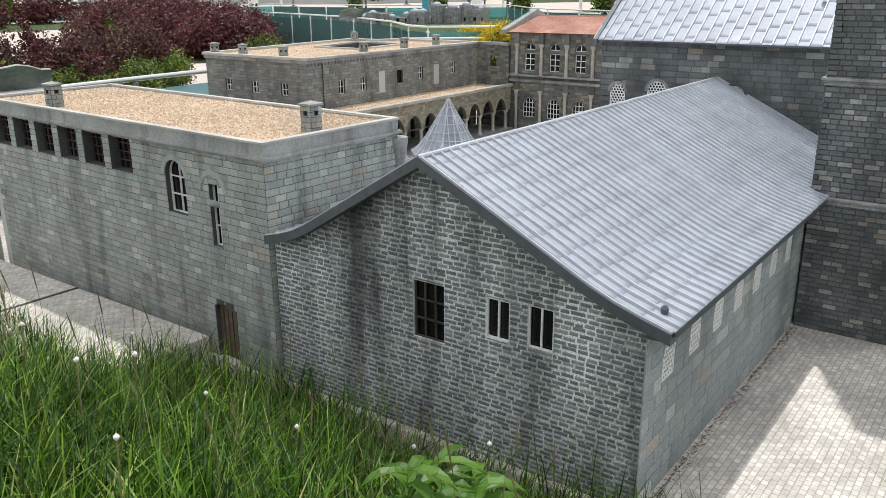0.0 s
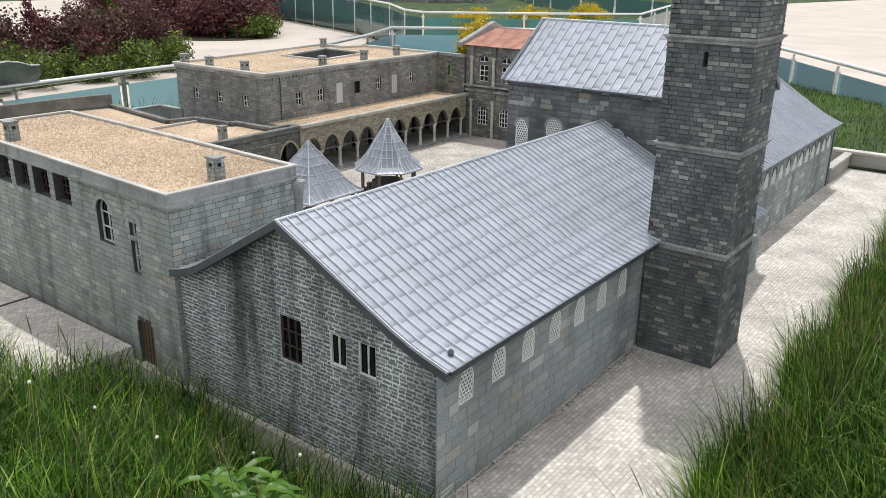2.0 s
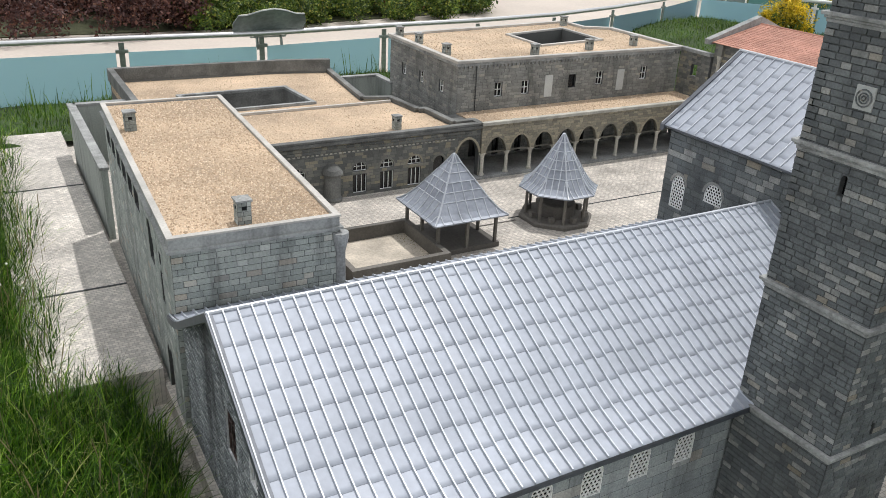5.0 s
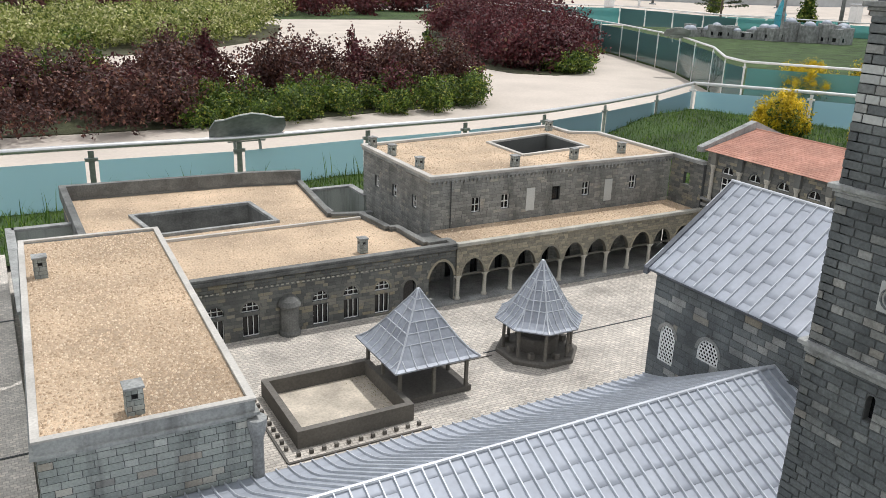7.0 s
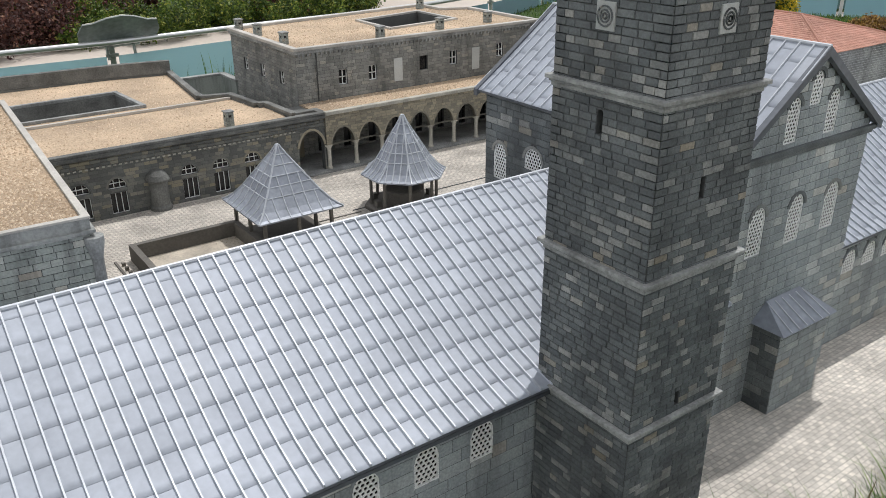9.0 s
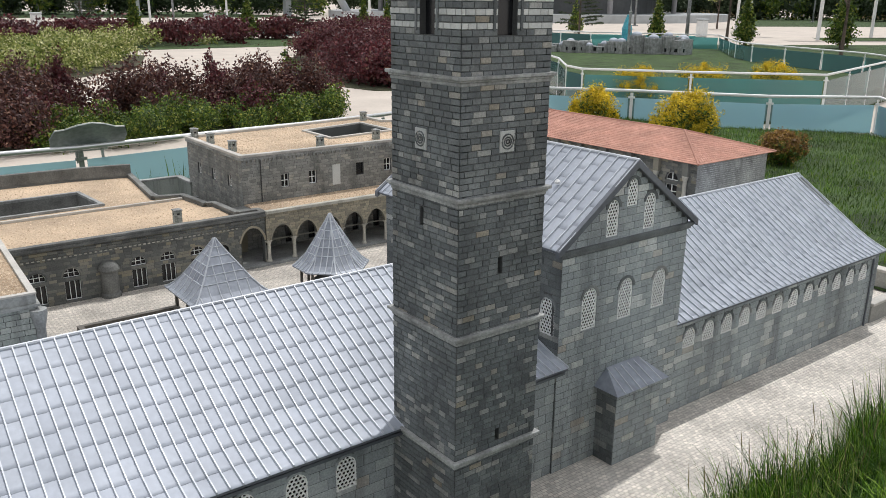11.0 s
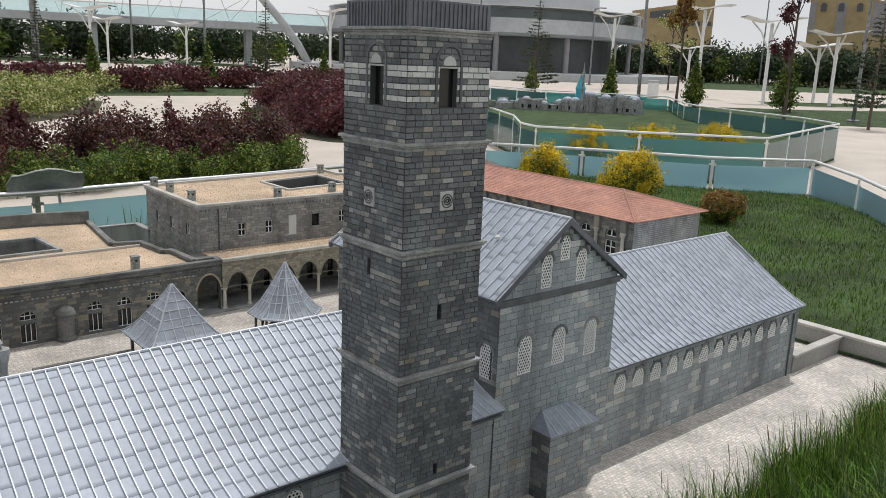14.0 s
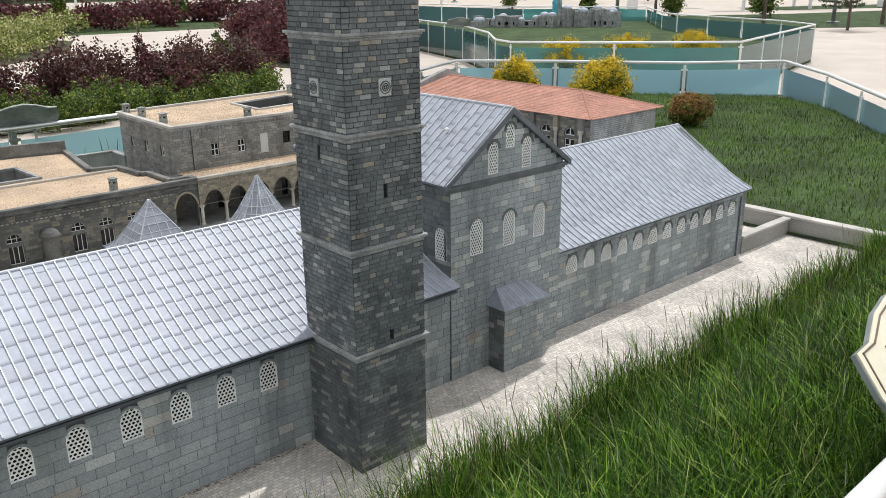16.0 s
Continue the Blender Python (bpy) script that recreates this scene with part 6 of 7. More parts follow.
def round_bush(x, y, z, r, h, material, seed, label, n=11000):
    b = thing("shrub", label, "shrub", at=(x, y, z))
    part("stem", tube(nb(), [(x, y, z - 0.1), (x, y, z + h * 0.5)], 0.02, 6), M_BARK, b)
    g = random.Random(seed)
    spots = [(x, y, z + h * 0.48, r * 0.8, r * 0.8, h * 0.5)]
    spots += [(x + r * 0.55 * math.cos(a * 0.9), y + r * 0.55 * math.sin(a * 0.9), z + h * g.uniform(0.3, 0.75), r * 0.42, r * 0.42, h * 0.33) for a in range(7)]
    sprays = []
    for k in range(26):
        a, q = g.uniform(0, 6.28), math.sqrt(g.random())
        sprays.append((x + r * 0.85 * q * math.cos(a), y + r * 0.85 * q * math.sin(a), z + h * (0.93 - 0.5 * q * q) * g.uniform(0.85, 1.05), r * 0.15, r * 0.15, h * 0.15))
    leaves("crown", n // 2, [(a, c, d - h * 0.1, e, f, k * 0.9) for a, c, d, e, f, k in spots], 0.016, M_GREENLEAF, seed + 1, "", "", b, shell=0.6, flat=0.4)
    leaves("outer_foliage", int(n * 0.6), [(a, c, d + h * 0.04, e * 1.02, f * 1.02, k) for a, c, d, e, f, k in spots], 0.015, material, seed + 2, "", "", b, shell=0.75, flat=0.35)
    leaves("spray", n, sprays, 0.012, material, seed, "", "", b, shell=0.3, flat=0.35)
    return b


round_bush(5.55, 4.72, -0.10, 0.30, 0.60, M_YELLOWLEAF, 201, "golden yellow conifer bush on the lawn")
round_bush(5.93, 3.82, -0.11, 0.37, 0.62, M_YELLOWLEAF, 202, "wide golden yellow conifer bush on the lawn")
round_bush(6.2, 2.9, -0.14, 0.24, 0.32, M_RUSTLEAF, 203, "small brownish bush on the lawn")
for k, (x, y) in enumerate(((11.0, 8.6), (12.4, 8.25), (14.3, 7.9))):
    round_bush(x, y, -0.38, 0.55, 0.62, M_YELLOWLEAF, 210 + k, "low golden shrub behind the white fence", 9000)


def cypress(x, y, h, r, seed):
    c = thing("cypress", "small dense upright conifer on the plaza", "tree", "plaza conifers", at=(x, y, GROUND))
    part("trunk", tube(nb(), [(x, y, GROUND), (x, y, GROUND + h * 0.4)], 0.05, 6), M_BARK, c)
    leaves("crown", 3500, [(x, y, GROUND + h * (0.22 + 0.17 * k), r * (1 - 0.2 * k), r * (1 - 0.2 * k), h * 0.22) for k in range(5)], 0.07, M_GREENLEAF, seed, "", "", c, shell=0.3)


for k, (x, y, h, r) in enumerate(((12.3, 41.6, 2.5, 0.5), (17.5, 39.7, 2.5, 0.6), (22.8, 36.9, 2.2, 0.5), (34.2, 26.7, 2.7, 0.5), (36.7, 23.2, 2.7, 0.65), (38.9, 19.4, 3.2, 0.85), (41.0, 39.0, 2.2, 0.6), (27.0, 41.0, 2.0, 0.5))):
    cypress(x, y, h, r, 301 + 2 * k)


def conifer(x, y, h, seed):
    c = thing("conifer", "sparse young conifer with tiered branches", "tree", "young conifers", at=(x, y, GROUND))
    part("trunk", tube(nb(), [(x, y, GROUND), (x, y, GROUND + h)], 0.06, 6, 0.015), M_BARK, c)
    g = random.Random(seed)
    spots, bm = [], nb()
    for k in range(26):
        z = GROUND + h * (0.16 + 0.82 * k / 26)
        r = h * 0.20 * (1 - k / 27) + 0.05
        for j in range(4):
            a = g.uniform(0, 6.28)
            e = Vector((x + r * math.cos(a), y + r * math.sin(a), z + r * 0.15))
            tube(bm, [(x, y, z), e], 0.012, 4, 0.005)
            spots += [(x + (e.x - x) * f, y + (e.y - y) * f, z + 0.1 * r * f, r * 0.22, r * 0.22, 0.05) for f in (0.4, 0.75, 1.0)]
    part("branching", bm, M_BARK, c, kind="stuff")
    leaves("needles", 2600, spots, 0.075, M_DARKLEAF, seed, "", "", c, shell=0.1, flat=0.25)


for k, (x, y, h) in enumerate(((11.2, 47.1, 4.4), (22.5, 42.8, 4.9), (31.6, 29.7, 5.5), (31.3, 12.0, 5.1))):
    conifer(x, y, h, 401 + k)


def young_tree(x, y, h, r, material, seed, label, low=0.35):
    c = thing("tree", label, "tree", at=(x, y, GROUND))
    g = random.Random(seed)
    bm = nb()
    tube(bm, [(x, y, GROUND), (x + 0.05, y, GROUND + h * 0.5), (x, y, GROUND + h * 0.95)], 0.09, 7, 0.02)
    part("trunk", bm, M_BARK, c)
    spots, bm = [], nb()
    for k in range(16):
        f = g.uniform(low, 1.0)
        a = g.uniform(0, 6.28)
        rr = r * (1.1 - abs(f - 0.55)) * g.uniform(0.3, 1.0)
        e = (x + rr * math.cos(a), y + rr * math.sin(a), GROUND + h * f)
        tube(bm, [(x, y, GROUND + h * (f - 0.15)), e], 0.03, 5, 0.01)
        spots.append((*e, r * 0.36, r * 0.36, h * 0.07))
    part("limbs", bm, M_BARK, c)
    leaves("crown", 3000, spots, 0.075, material, seed, "", "", c, shell=0.1)


young_tree(32.7, 16.1, 6.7, 1.05, M_BARBERRY, 501, "dark red-leaved tree on the plaza lawn", 0.4)
young_tree(33.7, 22.2, 6.0, 0.8, M_RUSTLEAF, 502, "thin tree with sparse yellowish leaves", 0.65)
young_tree(60.0, 41.0, 6.5, 2.0, M_PALELEAF, 503, "pale flowering tree by the plaza")
young_tree(36.0, 12.6, 7.2, 0.5, M_SEED, 504, "thin young tree with a few dry leaves", 0.5)
g = random.Random(5)
far_trees = []
for k in range(260):
    a = g.uniform(0, 1)
    x, y = (-45 + 100 * a, 122 - 20 * a) if k % 2 == 0 else (92 + 60 * a, 78 - 70 * a)
    far_trees.append((x + g.uniform(-4, 4), y + g.uniform(-4, 4), GROUND + 2.6, g.uniform(1.6, 3.0), g.uniform(1.6, 3.0), g.uniform(2.2, 3.6)))
for k in range(70):
    f = g.random()
    far_trees.append((44 + 50 * f, 128 - 22 * f + g.uniform(-4, 4), GROUND + 2.6, g.uniform(1.6, 2.8), g.uniform(1.6, 2.8), g.uniform(2.0, 3.4)))
leaves("tree_belt", 170000, far_trees, 0.24, M_DARKLEAF, 601, "dark belt of trees beyond the plaza", "trees", kind="stuff", shell=0.4)
leaves("tree_belt", 40000, [(x + 3, y - 3, z - 0.6, a * 0.8, b * 0.8, c * 0.8) for x, y, z, a, b, c in far_trees[::3]], 0.22, M_GREENLEAF, 602, "green trees at the edge of the plaza", "trees", kind="stuff", shell=0.4)

# ---- far park: dome, bridge, lamps, canopies ----
DX, DY, DR, DZ = 73.6, 79.4, 14.6, 7.3
dm = thing("domed_hall", "large pale metal dome with blue bands above a ring terrace", "building", at=(DX, DY, GROUND))
bands = [0, 7, 13.9, 20.1, 27.3, 33.5, 38.7, 45, 52, 60, 70, 80, 88]
for i, (a, b) in enumerate(zip(bands, bands[1:])):
    seg = 44 if i < 9 else 22
    blue = i in (2, 4, 6)
    bm = nb()
    grid = [[bm.verts.new((DR * math.cos(radians(e)) * math.cos(q), DR * math.cos(radians(e)) * math.sin(q), DR * math.sin(radians(e))))
             for q in (2 * math.pi * (0.004 + 0.992 * j / 4) / seg for j in range(5))] for e in (a + 0.04 + (b - a - 0.08) * i2 / 3 for i2 in range(4))]
    for p, q in zip(grid, grid[1:]):
        for j in range(4):
            bm.faces.new((p[j], p[j + 1], q[j + 1], q[j]))
    me = mesh_of(bm, M_DOMEBLUE if blue else M_DOMEPALE, True)
    for k in range(seg):
        put("dome_panel", me, dm, pose(DX, DY, DZ, 0, 0, 360 * k / seg))
part("dome_core", lathe(nb(), [((DR - 0.12) * math.cos(radians(e)), DZ + (DR - 0.12) * math.sin(radians(e))) for e in range(0, 90, 6)], 48, (DX, DY)), M_FARGREY, dm, smooth=True)
part("dome_cap", lathe(nb(), [(0.9, DZ + DR - 0.1), (0.9, DZ + DR + 0.15), (0.6, DZ + DR + 0.2)], 16, (DX, DY)), M_FARDARK, dm)
part("drum", lathe(nb(), [(16.5, GROUND), (16.5, 4.0)], 60, (DX, DY)), M_FARDARK, dm, "dark glazed lower storey")
part("terrace", lathe(nb(), [(19.5, 3.9), (20.2, 4.2), (20.2, 5.7), (14.2, 5.7), (14.2, 7.4)], 60, (DX, DY)), M_FARGREY, dm)
part("terrace_glass", lathe(nb(), [(20.0, 5.72), (20.0, 6.9), (19.95, 6.9)], 60, (DX, DY)), M_GLASSPALE, dm)
part("terrace_rail", lathe(nb(), [(20.05, 6.9), (20.1, 7.0), (19.9, 7.0)], 60, (DX, DY)), M_WHITEPOST, dm)
pier = mesh_of(lathe(nb(), [(0.3, GROUND), (0.3, 4.0)], 12), M_GREYRENDER)
for k in range(14):
    a = 2 * math.pi * k / 14
    put("pier", pier, dm, pose(DX + 18.6 * math.cos(a), DY + 18.6 * math.sin(a), 0, 0, 0, math.degrees(a)))
part("pool_rim", lathe(nb(), [(25.0, GROUND), (25.0, 0.1), (24.2, 0.1)], 60, (DX, DY)), M_FARGREY, dm, "low grey pool rim")

br = thing("arch_bridge", "white steel arch footbridge with hanging cables and a glass parapet", "bridge", at=(46.0, 87.0, GROUND))
A0, A1 = Vector((50.6, 84.3, 0)), Vector((4.0, 103.0, 0))
arch = []
for k in range(33):
    f = k / 32
    p = A0.lerp(A1, f)
    arch.append((p.x, p.y, GROUND + 16.9 * (1 - (2 * f - 1) ** 2) ** 0.85))
part("arch", tube(nb(), arch, 0.44, 8), M_FARGREY, br, smooth=True)
deck_a, deck_b = Vector((58.0, 90.5, 0)), Vector((-25.0, 112.0, 0))
u = (deck_b - deck_a)
ang = math.degrees(math.atan2(u.y, u.x))
part("deck", box(nb(), 0, u.length, -1.5, 1.5, 3.6, 4.5, 0.05), M_FARGREY, br, m=pose(deck_a.x, deck_a.y, 0, 0, 0, ang))
part("parapet_glass", box(nb(), 0, u.length, 1.4, 1.45, 4.5, 5.7), M_GLASSPALE, br, m=pose(deck_a.x, deck_a.y, 0, 0, 0, ang))
part("parapet_rail", box(nb(), 0, u.length, 1.35, 1.5, 5.72, 5.85), M_WHITEPOST, br, m=pose(deck_a.x, deck_a.y, 0, 0, 0, ang))
for k in range(4, 29, 4):
    x, y, z = arch[k]
    for j in (-3.5, -1.2, 1.2, 3.5):
        q = Vector((x, y, 0)) + u.normalized() * (-j * 1.3)
        s = (q - deck_a).dot(u.normalized())
        e = deck_a + u.normalized() * s
        part("cable", tube(nb(), [(x, y, z), (e.x, e.y, 4.6)], 0.045, 4), M_WHITEPOST, br)
for x, y in ((47.0, 93.3), (30.0, 97.7), (12.0, 102.4)):
    part("bridge_pier", box(nb(), x - 0.4, x + 0.4, y - 0.4, y + 0.4, GROUND, 3.6, 0.05), M_FARGREY, br)


def lamp(x, y, z_top, arm, label, head=0, thick=0.11):
    l = thing("street_lamp", label, "lamp", "park lamps", at=(x, y, GROUND))
    part("pole", lathe(nb(), [(thick, GROUND), (thick * 0.85, GROUND + 1.2), (thick * 0.55, z_top)], 10, (x, y)), M_POLE, l, smooth=True)
    part("base", lathe(nb(), [(0.3, GROUND), (0.3, GROUND + 0.06), (0.2, GROUND + 0.1)], 10, (x, y)), M_POLE, l)
    ax, ay = arm
    if head == 0:
        part("arm", tube(nb(), [(x, y, z_top - 0.3), (x + ax * 0.25, y + ay * 0.25, z_top), (x + ax, y + ay, z_top + 0.08)], 0.05, 6), M_POLE, l)
        part("lantern", box(nb(), -0.3, 0.3, -0.11, 0.11, -0.06, 0.05, 0.03), M_POLE, l, m=pose(x + ax * 1.2, y + ay * 1.2, z_top + 0.06, 0, 0, math.degrees(math.atan2(ay, ax))))
    else:
        part("crown_ring", lathe(nb(), [(0.5, z_top), (0.8, z_top + 0.1), (0.8, z_top + 0.2)], 12, (x, y)), M_POLE, l)
        for k in range(5):
            a = k * 1.26
            part("floodlight", box(nb(), -0.25, 0.25, -0.2, 0.2, -0.2, 0.2, 0.03), M_POLE, l, m=pose(x + 0.85 * math.cos(a), y + 0.85 * math.sin(a), z_top + 0.35, 25, 0, math.degrees(a)))


lamp(13.6, 56.9, 17.5, (0.1, 0.1), "tall thick galvanised lamp post", 0, 0.27)
lamp(24.1, 69.0, 11.4, (-1.3, 0.4), "grey street lamp with a curved arm")
lamp(27.6, 62.5, 13.2, (1.4, -0.6), "tall grey street lamp with a curved arm")
lamp(32.2, 103.5, 16.5, (0, 0), "tall mast with a crown of floodlights", 1)
lamp(49.6, 54.0, 13.4, (-0.4, -0.5), "grey street lamp turned towards the path")
lamp(35.1, 25.5, 10.2, (0.1, -0.1), "tall slim street lamp seen end on")
lamp(95.1, 52.2, 16.5, (0, 0), "tall mast with a crown of floodlights", 1)
lamp(35.7, 14.5, 8.1, (0.25, -0.25), "slim street lamp beside the lawn", 0, 0.085)
lamp(59.9, 77.9, 7.4, (-0.4, 0.3), "short black lamp on the terrace")
lamp(60.3, 50.0, 6.3, (0.5, -0.4), "short black lamp by the plaza")
lamp(21.0, 104.0, 9.0, (0.0, 0.0), "distant mast with floodlights", 1)
lamp(150.0, 60.0, 18.0, (0.0, 0.0), "distant mast with floodlights", 1)


def canopy(x, y, h, turn, small=False):
    c = thing("shade_canopy", "white wing-shaped shade canopy on one post", "canopy", "plaza canopies", at=(x, y, GROUND), turn=turn)
    m = WM[c]
    part("post", tube(nb(), [(0, 0, 0), (0, 0, h - 0.2)], 0.11, 8), M_WHITEPOST, c, m=m)
    part("strut", tube(nb(), [(0, 0, h * 0.62), (-0.6, 0, h * 0.86), (-1.2, 0, h * 0.98)], 0.05, 6), M_WHITEPOST, c, m=m)
    part("strut", tube(nb(), [(0, 0, h * 0.7), (0.2, 0, h * 0.85), (0.4, 0, h * 0.98)], 0.05, 6), M_WHITEPOST, c, m=m)
    bm = nb()
    rows = [[bm.verts.new((-1.7 + 3.5 * i / 10, sy, h + 0.15 * math.cos(i / 10 * 2 * math.pi + 0.6) * (1 if i < 5 else 0.9) + 0.06 * k)) for i in range(11)] for sy, k in ((-0.8, 0), (0.8, 0))]
    top = [[bm.verts.new(v.co + Vector((0, 0, 0.07))) for v in r] for r in rows]
    for i in range(10):
        bm.faces.new((rows[0][i], rows[0][i + 1], rows[1][i + 1], rows[1][i]))
        bm.faces.new((top[0][i], top[1][i], top[1][i + 1], top[0][i + 1]))
        for r, t in zip(rows, top):
            bm.faces.new((r[i], t[i], t[i + 1], r[i + 1]))
    part("wing", bm, M_WHITEPOST, c, m=m)


for k, (x, y, h) in enumerate(((19.7, 65.5, 4.7), (36.4, 57.8, 5.4), (45.4, 51.0, 5.6), (53.7, 42.3, 5.9), (25.1, 78.0, 4.3), (33.5, 80.0, 4.3), (57.5, 37.5, 3.6), (47.0, 25.0, 5.0), (50.5, 22.5, 4.4), (54.5, 25.5, 3.8), (49.0, 31.0, 6.0))):
    canopy(x, y, h, -40 - 5 * (k % 3))


def bollard_bin(x, y):
    b = thing("litter_bin", "white boxy litter bin on the plaza", "bin", "plaza bins", at=(x, y, GROUND))
    part("body", box(nb(), -0.3, 0.3, -0.25, 0.25, 0, 1.0, 0.05), M_WHITEPOST, b, m=WM[b])
    part("lid", box(nb(), -0.33, 0.33, -0.28, 0.28, 1.0, 1.12, 0.04), M_FARGREY, b, m=WM[b])


for x, y in ((10.6, 55.0), (20.0, 51.0), (30.2, 50.8), (39.0, 47.0), (44.0, 31.0), (55.0, 20.0)):
    bollard_bin(x, y)

yb = thing("ochre_building", "ochre rendered building with a sloping roof and dark strip window", "building", at=(121.0, 85.0, GROUND))
m = pose(118.0, 90.0, 0, 0, 0, -54.5)
part("wall", sheet(nb(), [(0, GROUND), (13.5, GROUND), (13.5, 12.6), (9.5, 12.6), (9.5, 11.9), (0, 10.4)], [], 0, 8), M_OCHRE, yb, m=m)
part("window", sheet(nb(), [(3.0, 9.3), (8.6, 9.3), (8.6, 11.1), (3.0, 10.3)], [], -0.12, 0.02), M_FARDARK, yb, m=m)
for k in range(4):
    part("window", box(nb(), 9.9 + 0.9 * k, 10.5 + 0.9 * k, -0.12, 0.02, 8.2, 8.9), M_FARDARK, yb, m=m)
y2 = thing("ochre_building", "ochre and grey gabled building with arched windows", "building", at=(126.0, 57.0, GROUND))
m = pose(124.0, 61.5, 0, 0, 0, -69)
part("wall", sheet(nb(), [(0, GROUND), (11.0, GROUND), (11.0, 11.4), (4.3, 13.3), (0, 12.3)], [], 0, 10), M_OCHRE, y2, m=m)
part("annexe_wall", box(nb(), 11, 24, 0.5, 9, GROUND, 9.6), M_OCHRE, y2, m=m)
for s0, s1 in ((0.0, 0.9), (3.7, 5.0), (8.6, 11.0)):
    part("grey_bay", sheet(nb(), [(s0, 7), (s1, 7), (s1, 11.6), (s0, 11.6)], [], -0.1, 0.02), M_GREYRENDER, y2, m=m)
for c in (1.9, 4.3, 6.8):
    part("window", sheet(nb(), opening(c - 0.4, c + 0.4, 10.3, 11.5, True), [], -0.2, -0.11), M_FARDARK, y2, m=m)
sg = thing("roof_sign", "maroon roof-top sign on the ochre building", "sign", at=(128.5, 51.0, 9.6))
for k in range(5):
    part("sign_bar", box(nb(), -2.7 + 1.12 * k, -1.95 + 1.12 * k, -0.08, 0.08, 9.75, 11.0, 0.03), M_MAROON, sg, m=pose(128.9, 50.6, 0, 0, 0, -66))
for x, y in ((128.3, 52.0), (129.5, 49.2)):
    part("sign_frame", box(nb(), x - 0.05, x + 0.05, y - 0.05, y + 0.05, 9.5, 9.8), M_POLE, sg)

# neighbouring model town on its lawn
mm_ = thing("model_mosque", "distant pale model mosque with grey domes and a turquoise cone tower", "model", at=(21.7, 18.2, -0.36))
g = random.Random(9)
for k in range(26):
    f = k / 25
    x, y = 19.9 + 3.3 * f + g.uniform(-0.2, 0.2), 20.2 - 3.7 * f + g.uniform(-0.3, 0.3)
    s, h = g.uniform(0.12, 0.27), g.uniform(0.20, 0.42) + (0.2 if f > 0.55 else 0)
    part("block", box(nb(), x - s, x + s, y - s, y + s, -0.36, -0.36 + h, 0.004), M_COPING, mm_)
    if k % 2:
        part("dome", lathe(nb(), [(s * 0.85 * math.cos(radians(a)), -0.36 + h + s * 0.6 * math.sin(radians(a))) for a in (0, 20, 40, 60, 78, 88)], 14, (x, y)), M_ZINC, mm_, smooth=True)
    else:
        part("window", box(nb(), x - s * 0.5, x - s * 0.2, y - s - 0.006, y - s + 0.004, -0.28, -0.16), M_DARK, mm_)
        part("window", box(nb(), x - s - 0.006, x - s + 0.004, y - s * 0.4, y + s * 0.1, -0.28, -0.16), M_DARK, mm_)
part("cone_tower", lathe(nb(), [(0.17, 0.0), (0.17, 0.42), (0.19, 0.44), (0.09, 0.75), (0.01, 0.95)], 12, (21.75, 18.1)), M_TURQ, mm_, "turquoise ribbed tower with a cone roof")
part("minaret_shaft", lathe(nb(), [(0.05, -0.3), (0.045, 1.0), (0.07, 1.02), (0.04, 1.06), (0.005, 1.4)], 10, (21.4, 17.7)), M_COPING, mm_)


# ---- grass ----
def blades(name, xs, ys, hmin, hmax, width, seed, material, label, bend=0.5, lean=(0, 0)):
    """Curved tapering blades at the given places, as one mesh."""
    g = np.random.default_rng(seed)
    n = len(xs)
    zs = np.array([rise(a, b) for a, b in zip(xs, ys)]) - 0.01
    h = g.uniform(hmin, hmax, n)
    a = g.uniform(0, 2 * np.pi, n)
    dx, dy = np.cos(a), np.sin(a)
    w = width * g.uniform(0.6, 1.3, n)
    be = bend * h * g.uniform(0.1, 1.3, n)
    rows = []
    for f, wf in ((0, 1.0), (0.4, 0.9), (0.75, 0.6), (1.0, 0.05)):
        cx = xs + (dx * be + lean[0] * h) * f ** 2
        cy = ys + (dy * be + lean[1] * h) * f ** 2
        cz = zs + h * (f - 0.25 * (be / h) * f ** 2)
        rows.append(np.stack((cx - dy * w * wf / 2, cy + dx * w * wf / 2, cz), 1))
        rows.append(np.stack((cx + dy * w * wf / 2, cy - dx * w * wf / 2, cz), 1))
    v = np.stack(rows, 1).reshape(-1, 3)
    base = np.arange(n, dtype=np.int64)[:, None] * 8
    quad = np.array([[0, 1, 3, 2], [2, 3, 5, 4], [4, 5, 7, 6]]).reshape(1, -1)
    li = (base + quad).astype(np.int32).ravel()
    me = bpy.data.meshes.new("blades")
    me.vertices.add(len(v))
    me.vertices.foreach_set("co", v.astype(np.float32).ravel())
    me.loops.add(len(li))
    me.loops.foreach_set("vertex_index", li)
    me.polygons.add(3 * n)
    me.polygons.foreach_set("loop_start", np.arange(0, 12 * n, 4, dtype=np.int32))
    me.update(calc_edges=True)
    me.materials.append(material)
    tagged(put(name, me, None), label, "grass", kind="stuff")


def field(n, x0, x1, y0, y1, seed, test):
    g = np.random.default_rng(seed)
    x, y = g.uniform(x0, x1, n), g.uniform(y0, y1, n)
    ok = np.array([test(a, b) for a, b in zip(x, y)])
    return x[ok], y[ok]


south = lambda x, y: y < -0.20 + 0.03 * math.sin(9 * x) and y > -1.2
west = lambda x, y: x < (-1.10 if y < 1.40 else -1.27) + 0.03 * math.sin(8 * y)
x, y = field(95000, -2.9, 3.0, -1.2, -0.15, 1, south)
blades("long_grass", x, y, 0.05, 0.16, 0.0034, 2, M_GRASS, "long green grass on the bank beside the paving", 0.9, (-0.03, 0.06))
x, y = field(50000, -2.9, 3.0, -1.2, -0.15, 21, south)
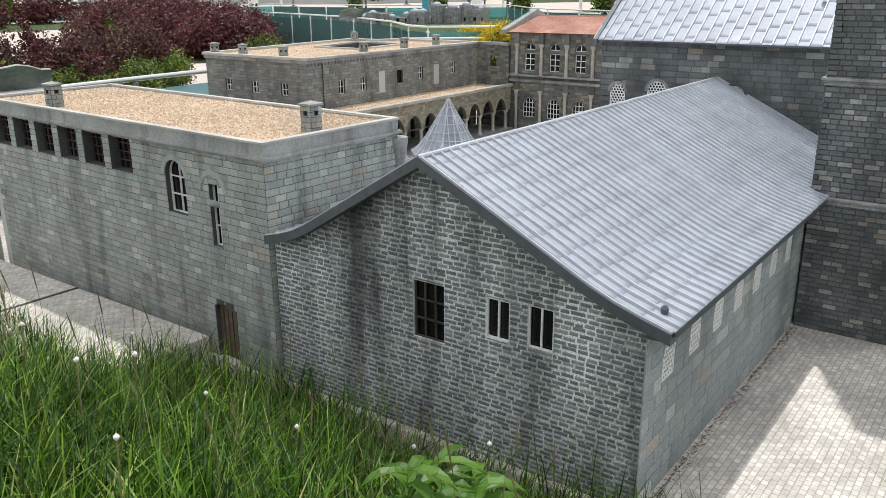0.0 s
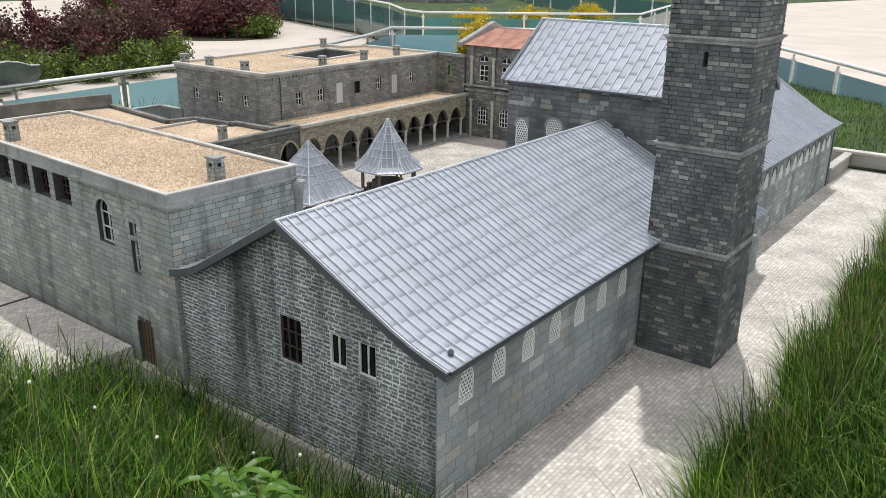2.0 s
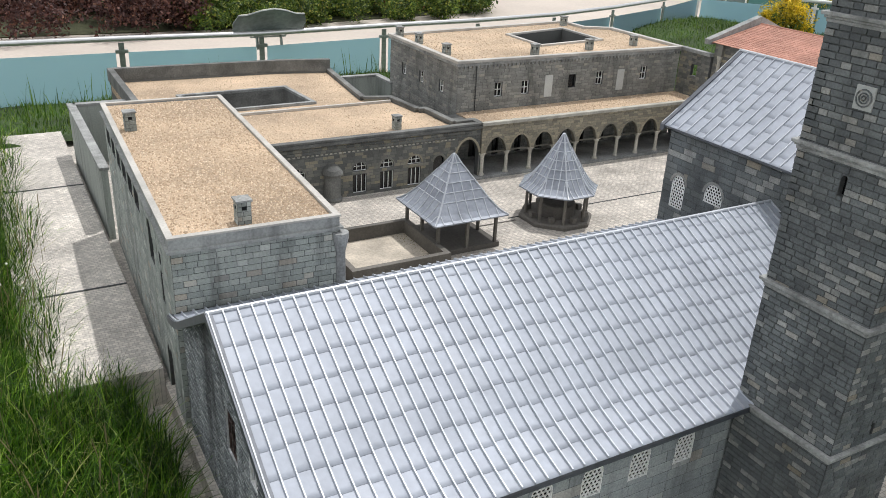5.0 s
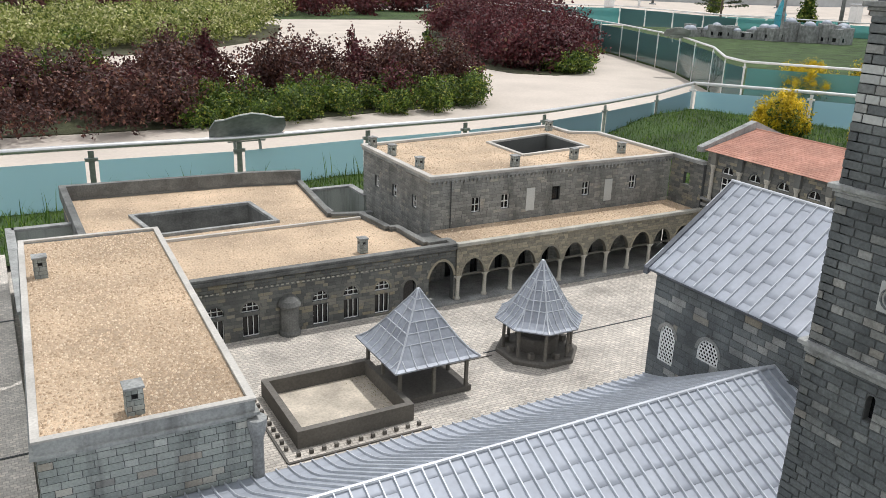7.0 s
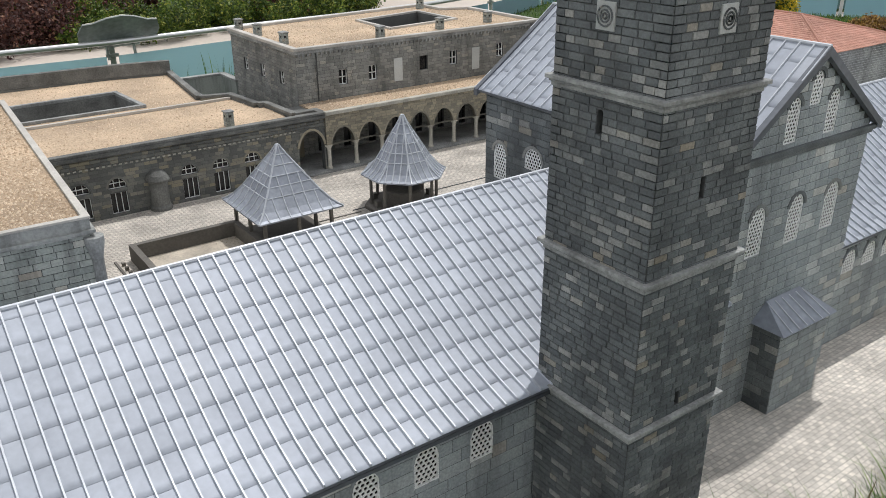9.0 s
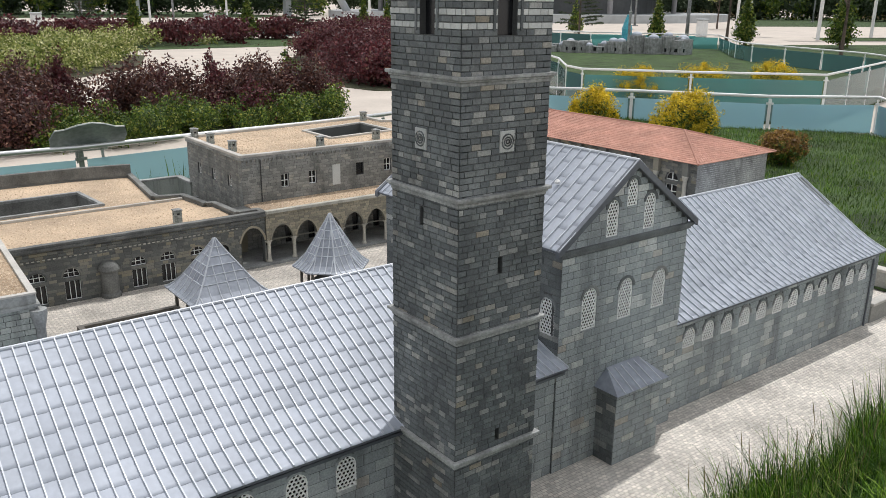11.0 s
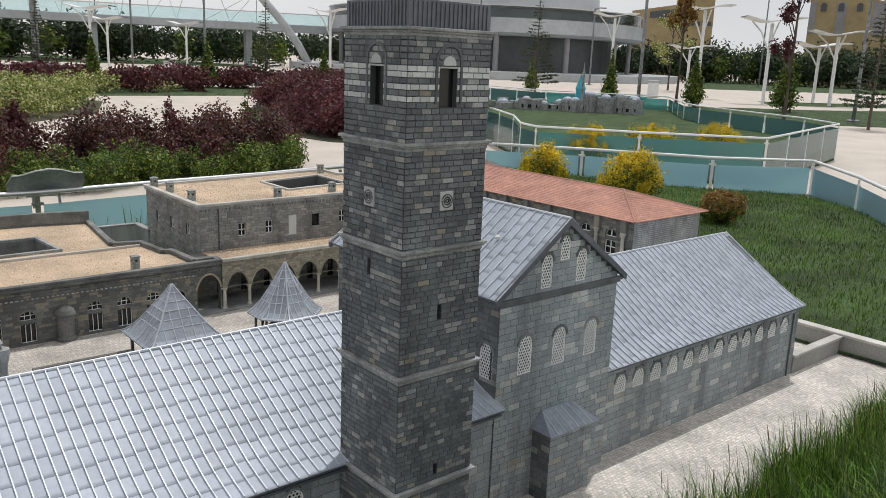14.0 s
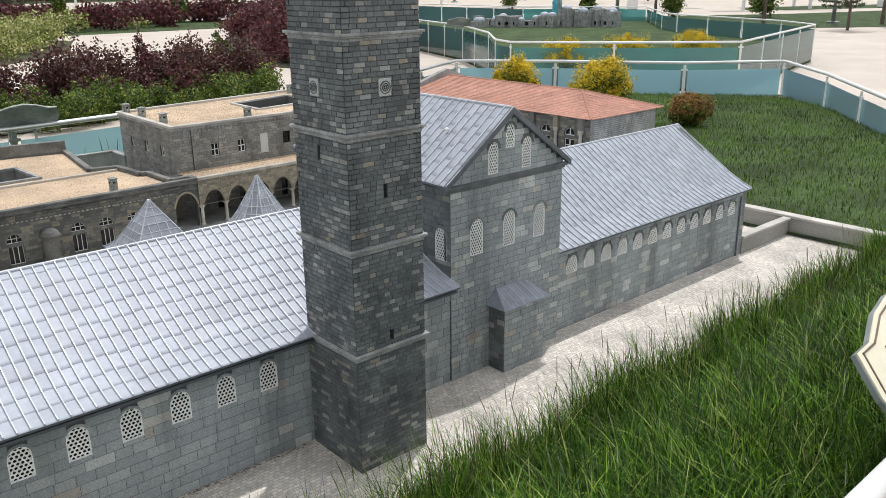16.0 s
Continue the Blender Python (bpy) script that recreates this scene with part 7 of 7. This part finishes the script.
blades("short_grass", x, y, 0.03, 0.09, 0.0032, 22, M_GRASS, "short green undergrowth of the grassy bank", 1.3)
x, y = field(105000, -2.7, -1.05, -0.25, 3.8, 3, west)
blades("long_grass", x, y, 0.05, 0.15, 0.0034, 4, M_GRASS, "long green grass on the bank before the gable", 0.9, (0.03, 0.0))
x, y = field(55000, -2.7, -1.05, -0.25, 3.8, 23, west)
blades("short_grass", x, y, 0.03, 0.09, 0.0034, 24, M_GRASS, "short green undergrowth before the gable", 1.3)
x, y = field(9000, -2.5, 2.95, -0.36, -0.17, 25, south)
blades("edge_grass", x, y, 0.12, 0.25, 0.0022, 26, M_GRASS, "tall thin grass hanging over the paving edge", 0.6, (-0.02, 0.12))
x, y = field(5000, -1.9, -1.05, -0.25, 3.0, 27, west)
blades("edge_grass", x, y, 0.12, 0.22, 0.0022, 28, M_GRASS, "tall thin grass stems before the gable", 0.6, (0.06, 0.0))
x, y = field(150000, -1.3, 10, -1.0, 7.2, 5, lambda a, b: (a > 3.02 or b > 3.87) and inside(a, b, FENCE))
blades("lawn_grass", x, y, 0.02, 0.07, 0.0055, 6, M_LAWNGRASS, "rough green grass on the lawn", 0.8)
x, y = field(500, -4.5, 4.6, 4.6, 5.5, 7, lambda a, b: True)
blades("tall_grass", x, y, 0.12, 0.30, 0.006, 8, M_LAWNGRASS, "tall grass along the glass fence", 0.5)
x, y = field(700, -2.4, 2.8, -0.40, -0.2, 9, south)
blades("seed_stalks", x, y, 0.14, 0.26, 0.0014, 10, M_SEED, "thin brown seed stalks at the paving edge", 0.5, (-0.05, 0.1))
x, y = field(420, -1.7, -1.15, -0.2, 2.6, 12, west)
blades("seed_stalks", x, y, 0.12, 0.22, 0.0014, 13, M_SEED, "thin brown seed stalks before the gable", 0.5, (0.1, 0.0))

# seed heads on tall stalks
g = random.Random(77)
vs, fs = [], []
for k in range(240):
    if k % 3:
        x, y = g.uniform(-2.3, 2.6), g.uniform(-0.42, -0.22)
    else:
        x, y = g.uniform(-1.65, -1.22), g.uniform(-0.2, 2.4)
    z0, h = rise(x, y), g.uniform(0.16, 0.30)
    lx, ly = g.uniform(-0.05, 0.05), g.uniform(-0.02, 0.07)
    for t0, t1, r0, r1 in ((0, 0.78, 0.0007, 0.0005), (0.78, 0.88, 0.0009, 0.0017), (0.88, 1.0, 0.0017, 0.0004)):
        n = len(vs)
        for t, r in ((t0, r0), (t1, r1)):
            for j in range(4):
                a = j * math.pi / 2
                vs.append((x + lx * t * t + r * math.cos(a), y + ly * t * t + r * math.sin(a), z0 + h * t))
        fs += [(n + j, n + (j + 1) % 4, n + 4 + (j + 1) % 4, n + 4 + j) for j in range(4)]
me = bpy.data.meshes.new("heads")
me.from_pydata(vs, [], fs)
me.materials.append(M_SEED)
tagged(put("seed_heads", me, None), "brown grass seed heads on thin stalks", "grass", kind="stuff")


def weed(x, y, seed):
    """A leafy weed: long pointed leaves round a short stem."""
    g = random.Random(seed)
    z = rise(x, y)
    t = thing("weed", "bright green broad-leaved weed in the grass", "plant", "weeds", at=(x, y, z))
    part("stem", tube(nb(), [(x, y, z), (x + 0.01, y, z + 0.12)], 0.003, 6), M_BROAD, t)
    for k in range(24):
        a, h, ln = k * 2.4 + g.uniform(-0.4, 0.4), z + 0.05 + 0.006 * k, g.uniform(0.045, 0.085)
        bm = nb()
        rows = []
        for f, w in ((0, 0.0015), (0.25, 0.007), (0.55, 0.0085), (0.8, 0.0055), (1.0, 0.0004)):
            r = ln * f
            p = Vector((x + r * math.cos(a), y + r * math.sin(a), h + 0.05 * f - 0.055 * f * f))
            s = Vector((-math.sin(a), math.cos(a), 0)) * w
            rows.append((bm.verts.new(p - s + Vector((0, 0, 0.003))), bm.verts.new(p), bm.verts.new(p + s + Vector((0, 0, 0.003)))))
        for q, r in zip(rows, rows[1:]):
            bm.faces.new((q[0], q[1], r[1], r[0]))
            bm.faces.new((q[1], q[2], r[2], r[1]))
        part("leaf", bm, M_BROAD, t)


for k, (x, y) in enumerate(((-1.40, 0.31), (-1.46, 0.27), (-1.43, 0.36), (-1.50, 0.34))):
    weed(x, y, k)
g = random.Random(31)
for k in range(16):
    x, y = g.uniform(-1.75, -1.28), g.uniform(0.3, 2.6)
    z, h = rise(x, y), g.uniform(0.14, 0.22)
    fl = thing("seed_clock", "white seed head on a thin stalk in the grass", "flower", "white flowers", at=(x, y, z))
    part("stalk", tube(nb(), [(x, y, z), (x + 0.01, y, z + h)], 0.0012, 5), M_SEED, fl)
    part("head", lathe(nb(), [(0.001, z + h), (0.0032, z + h + 0.002), (0.0036, z + h + 0.005), (0.001, z + h + 0.008)], 8, (x + 0.01, y)), M_FLOWER, fl)
# dry needles swept against the wall foot
vs, fs = [], []
g = np.random.default_rng(15)
for k in range(900):
    if k < 400:
        x, y = g.uniform(-0.98, -0.02), 0.243 - abs(g.normal(0, 0.008))
    else:
        x, y = 0.27 + abs(g.normal(0, 0.05)), 0.235 - abs(g.normal(0, 0.035))
    a, s = g.uniform(0, 6.28), g.uniform(0.004, 0.014)
    n = len(vs)
    vs += [(x, y, 0.002), (x + s * math.cos(a), y + s * math.sin(a) * 0.6, 0.003 + g.uniform(0, 0.004)), (x + 0.0015, y + 0.001, 0.004)]
    fs.append((n, n + 1, n + 2))
me = bpy.data.meshes.new("needles")
me.from_pydata(vs, [], fs)
me.materials.append(M_WOOD)
tagged(put("dry_needles", me, None), "dry brown needles swept against the wall foot", "litter", kind="stuff")
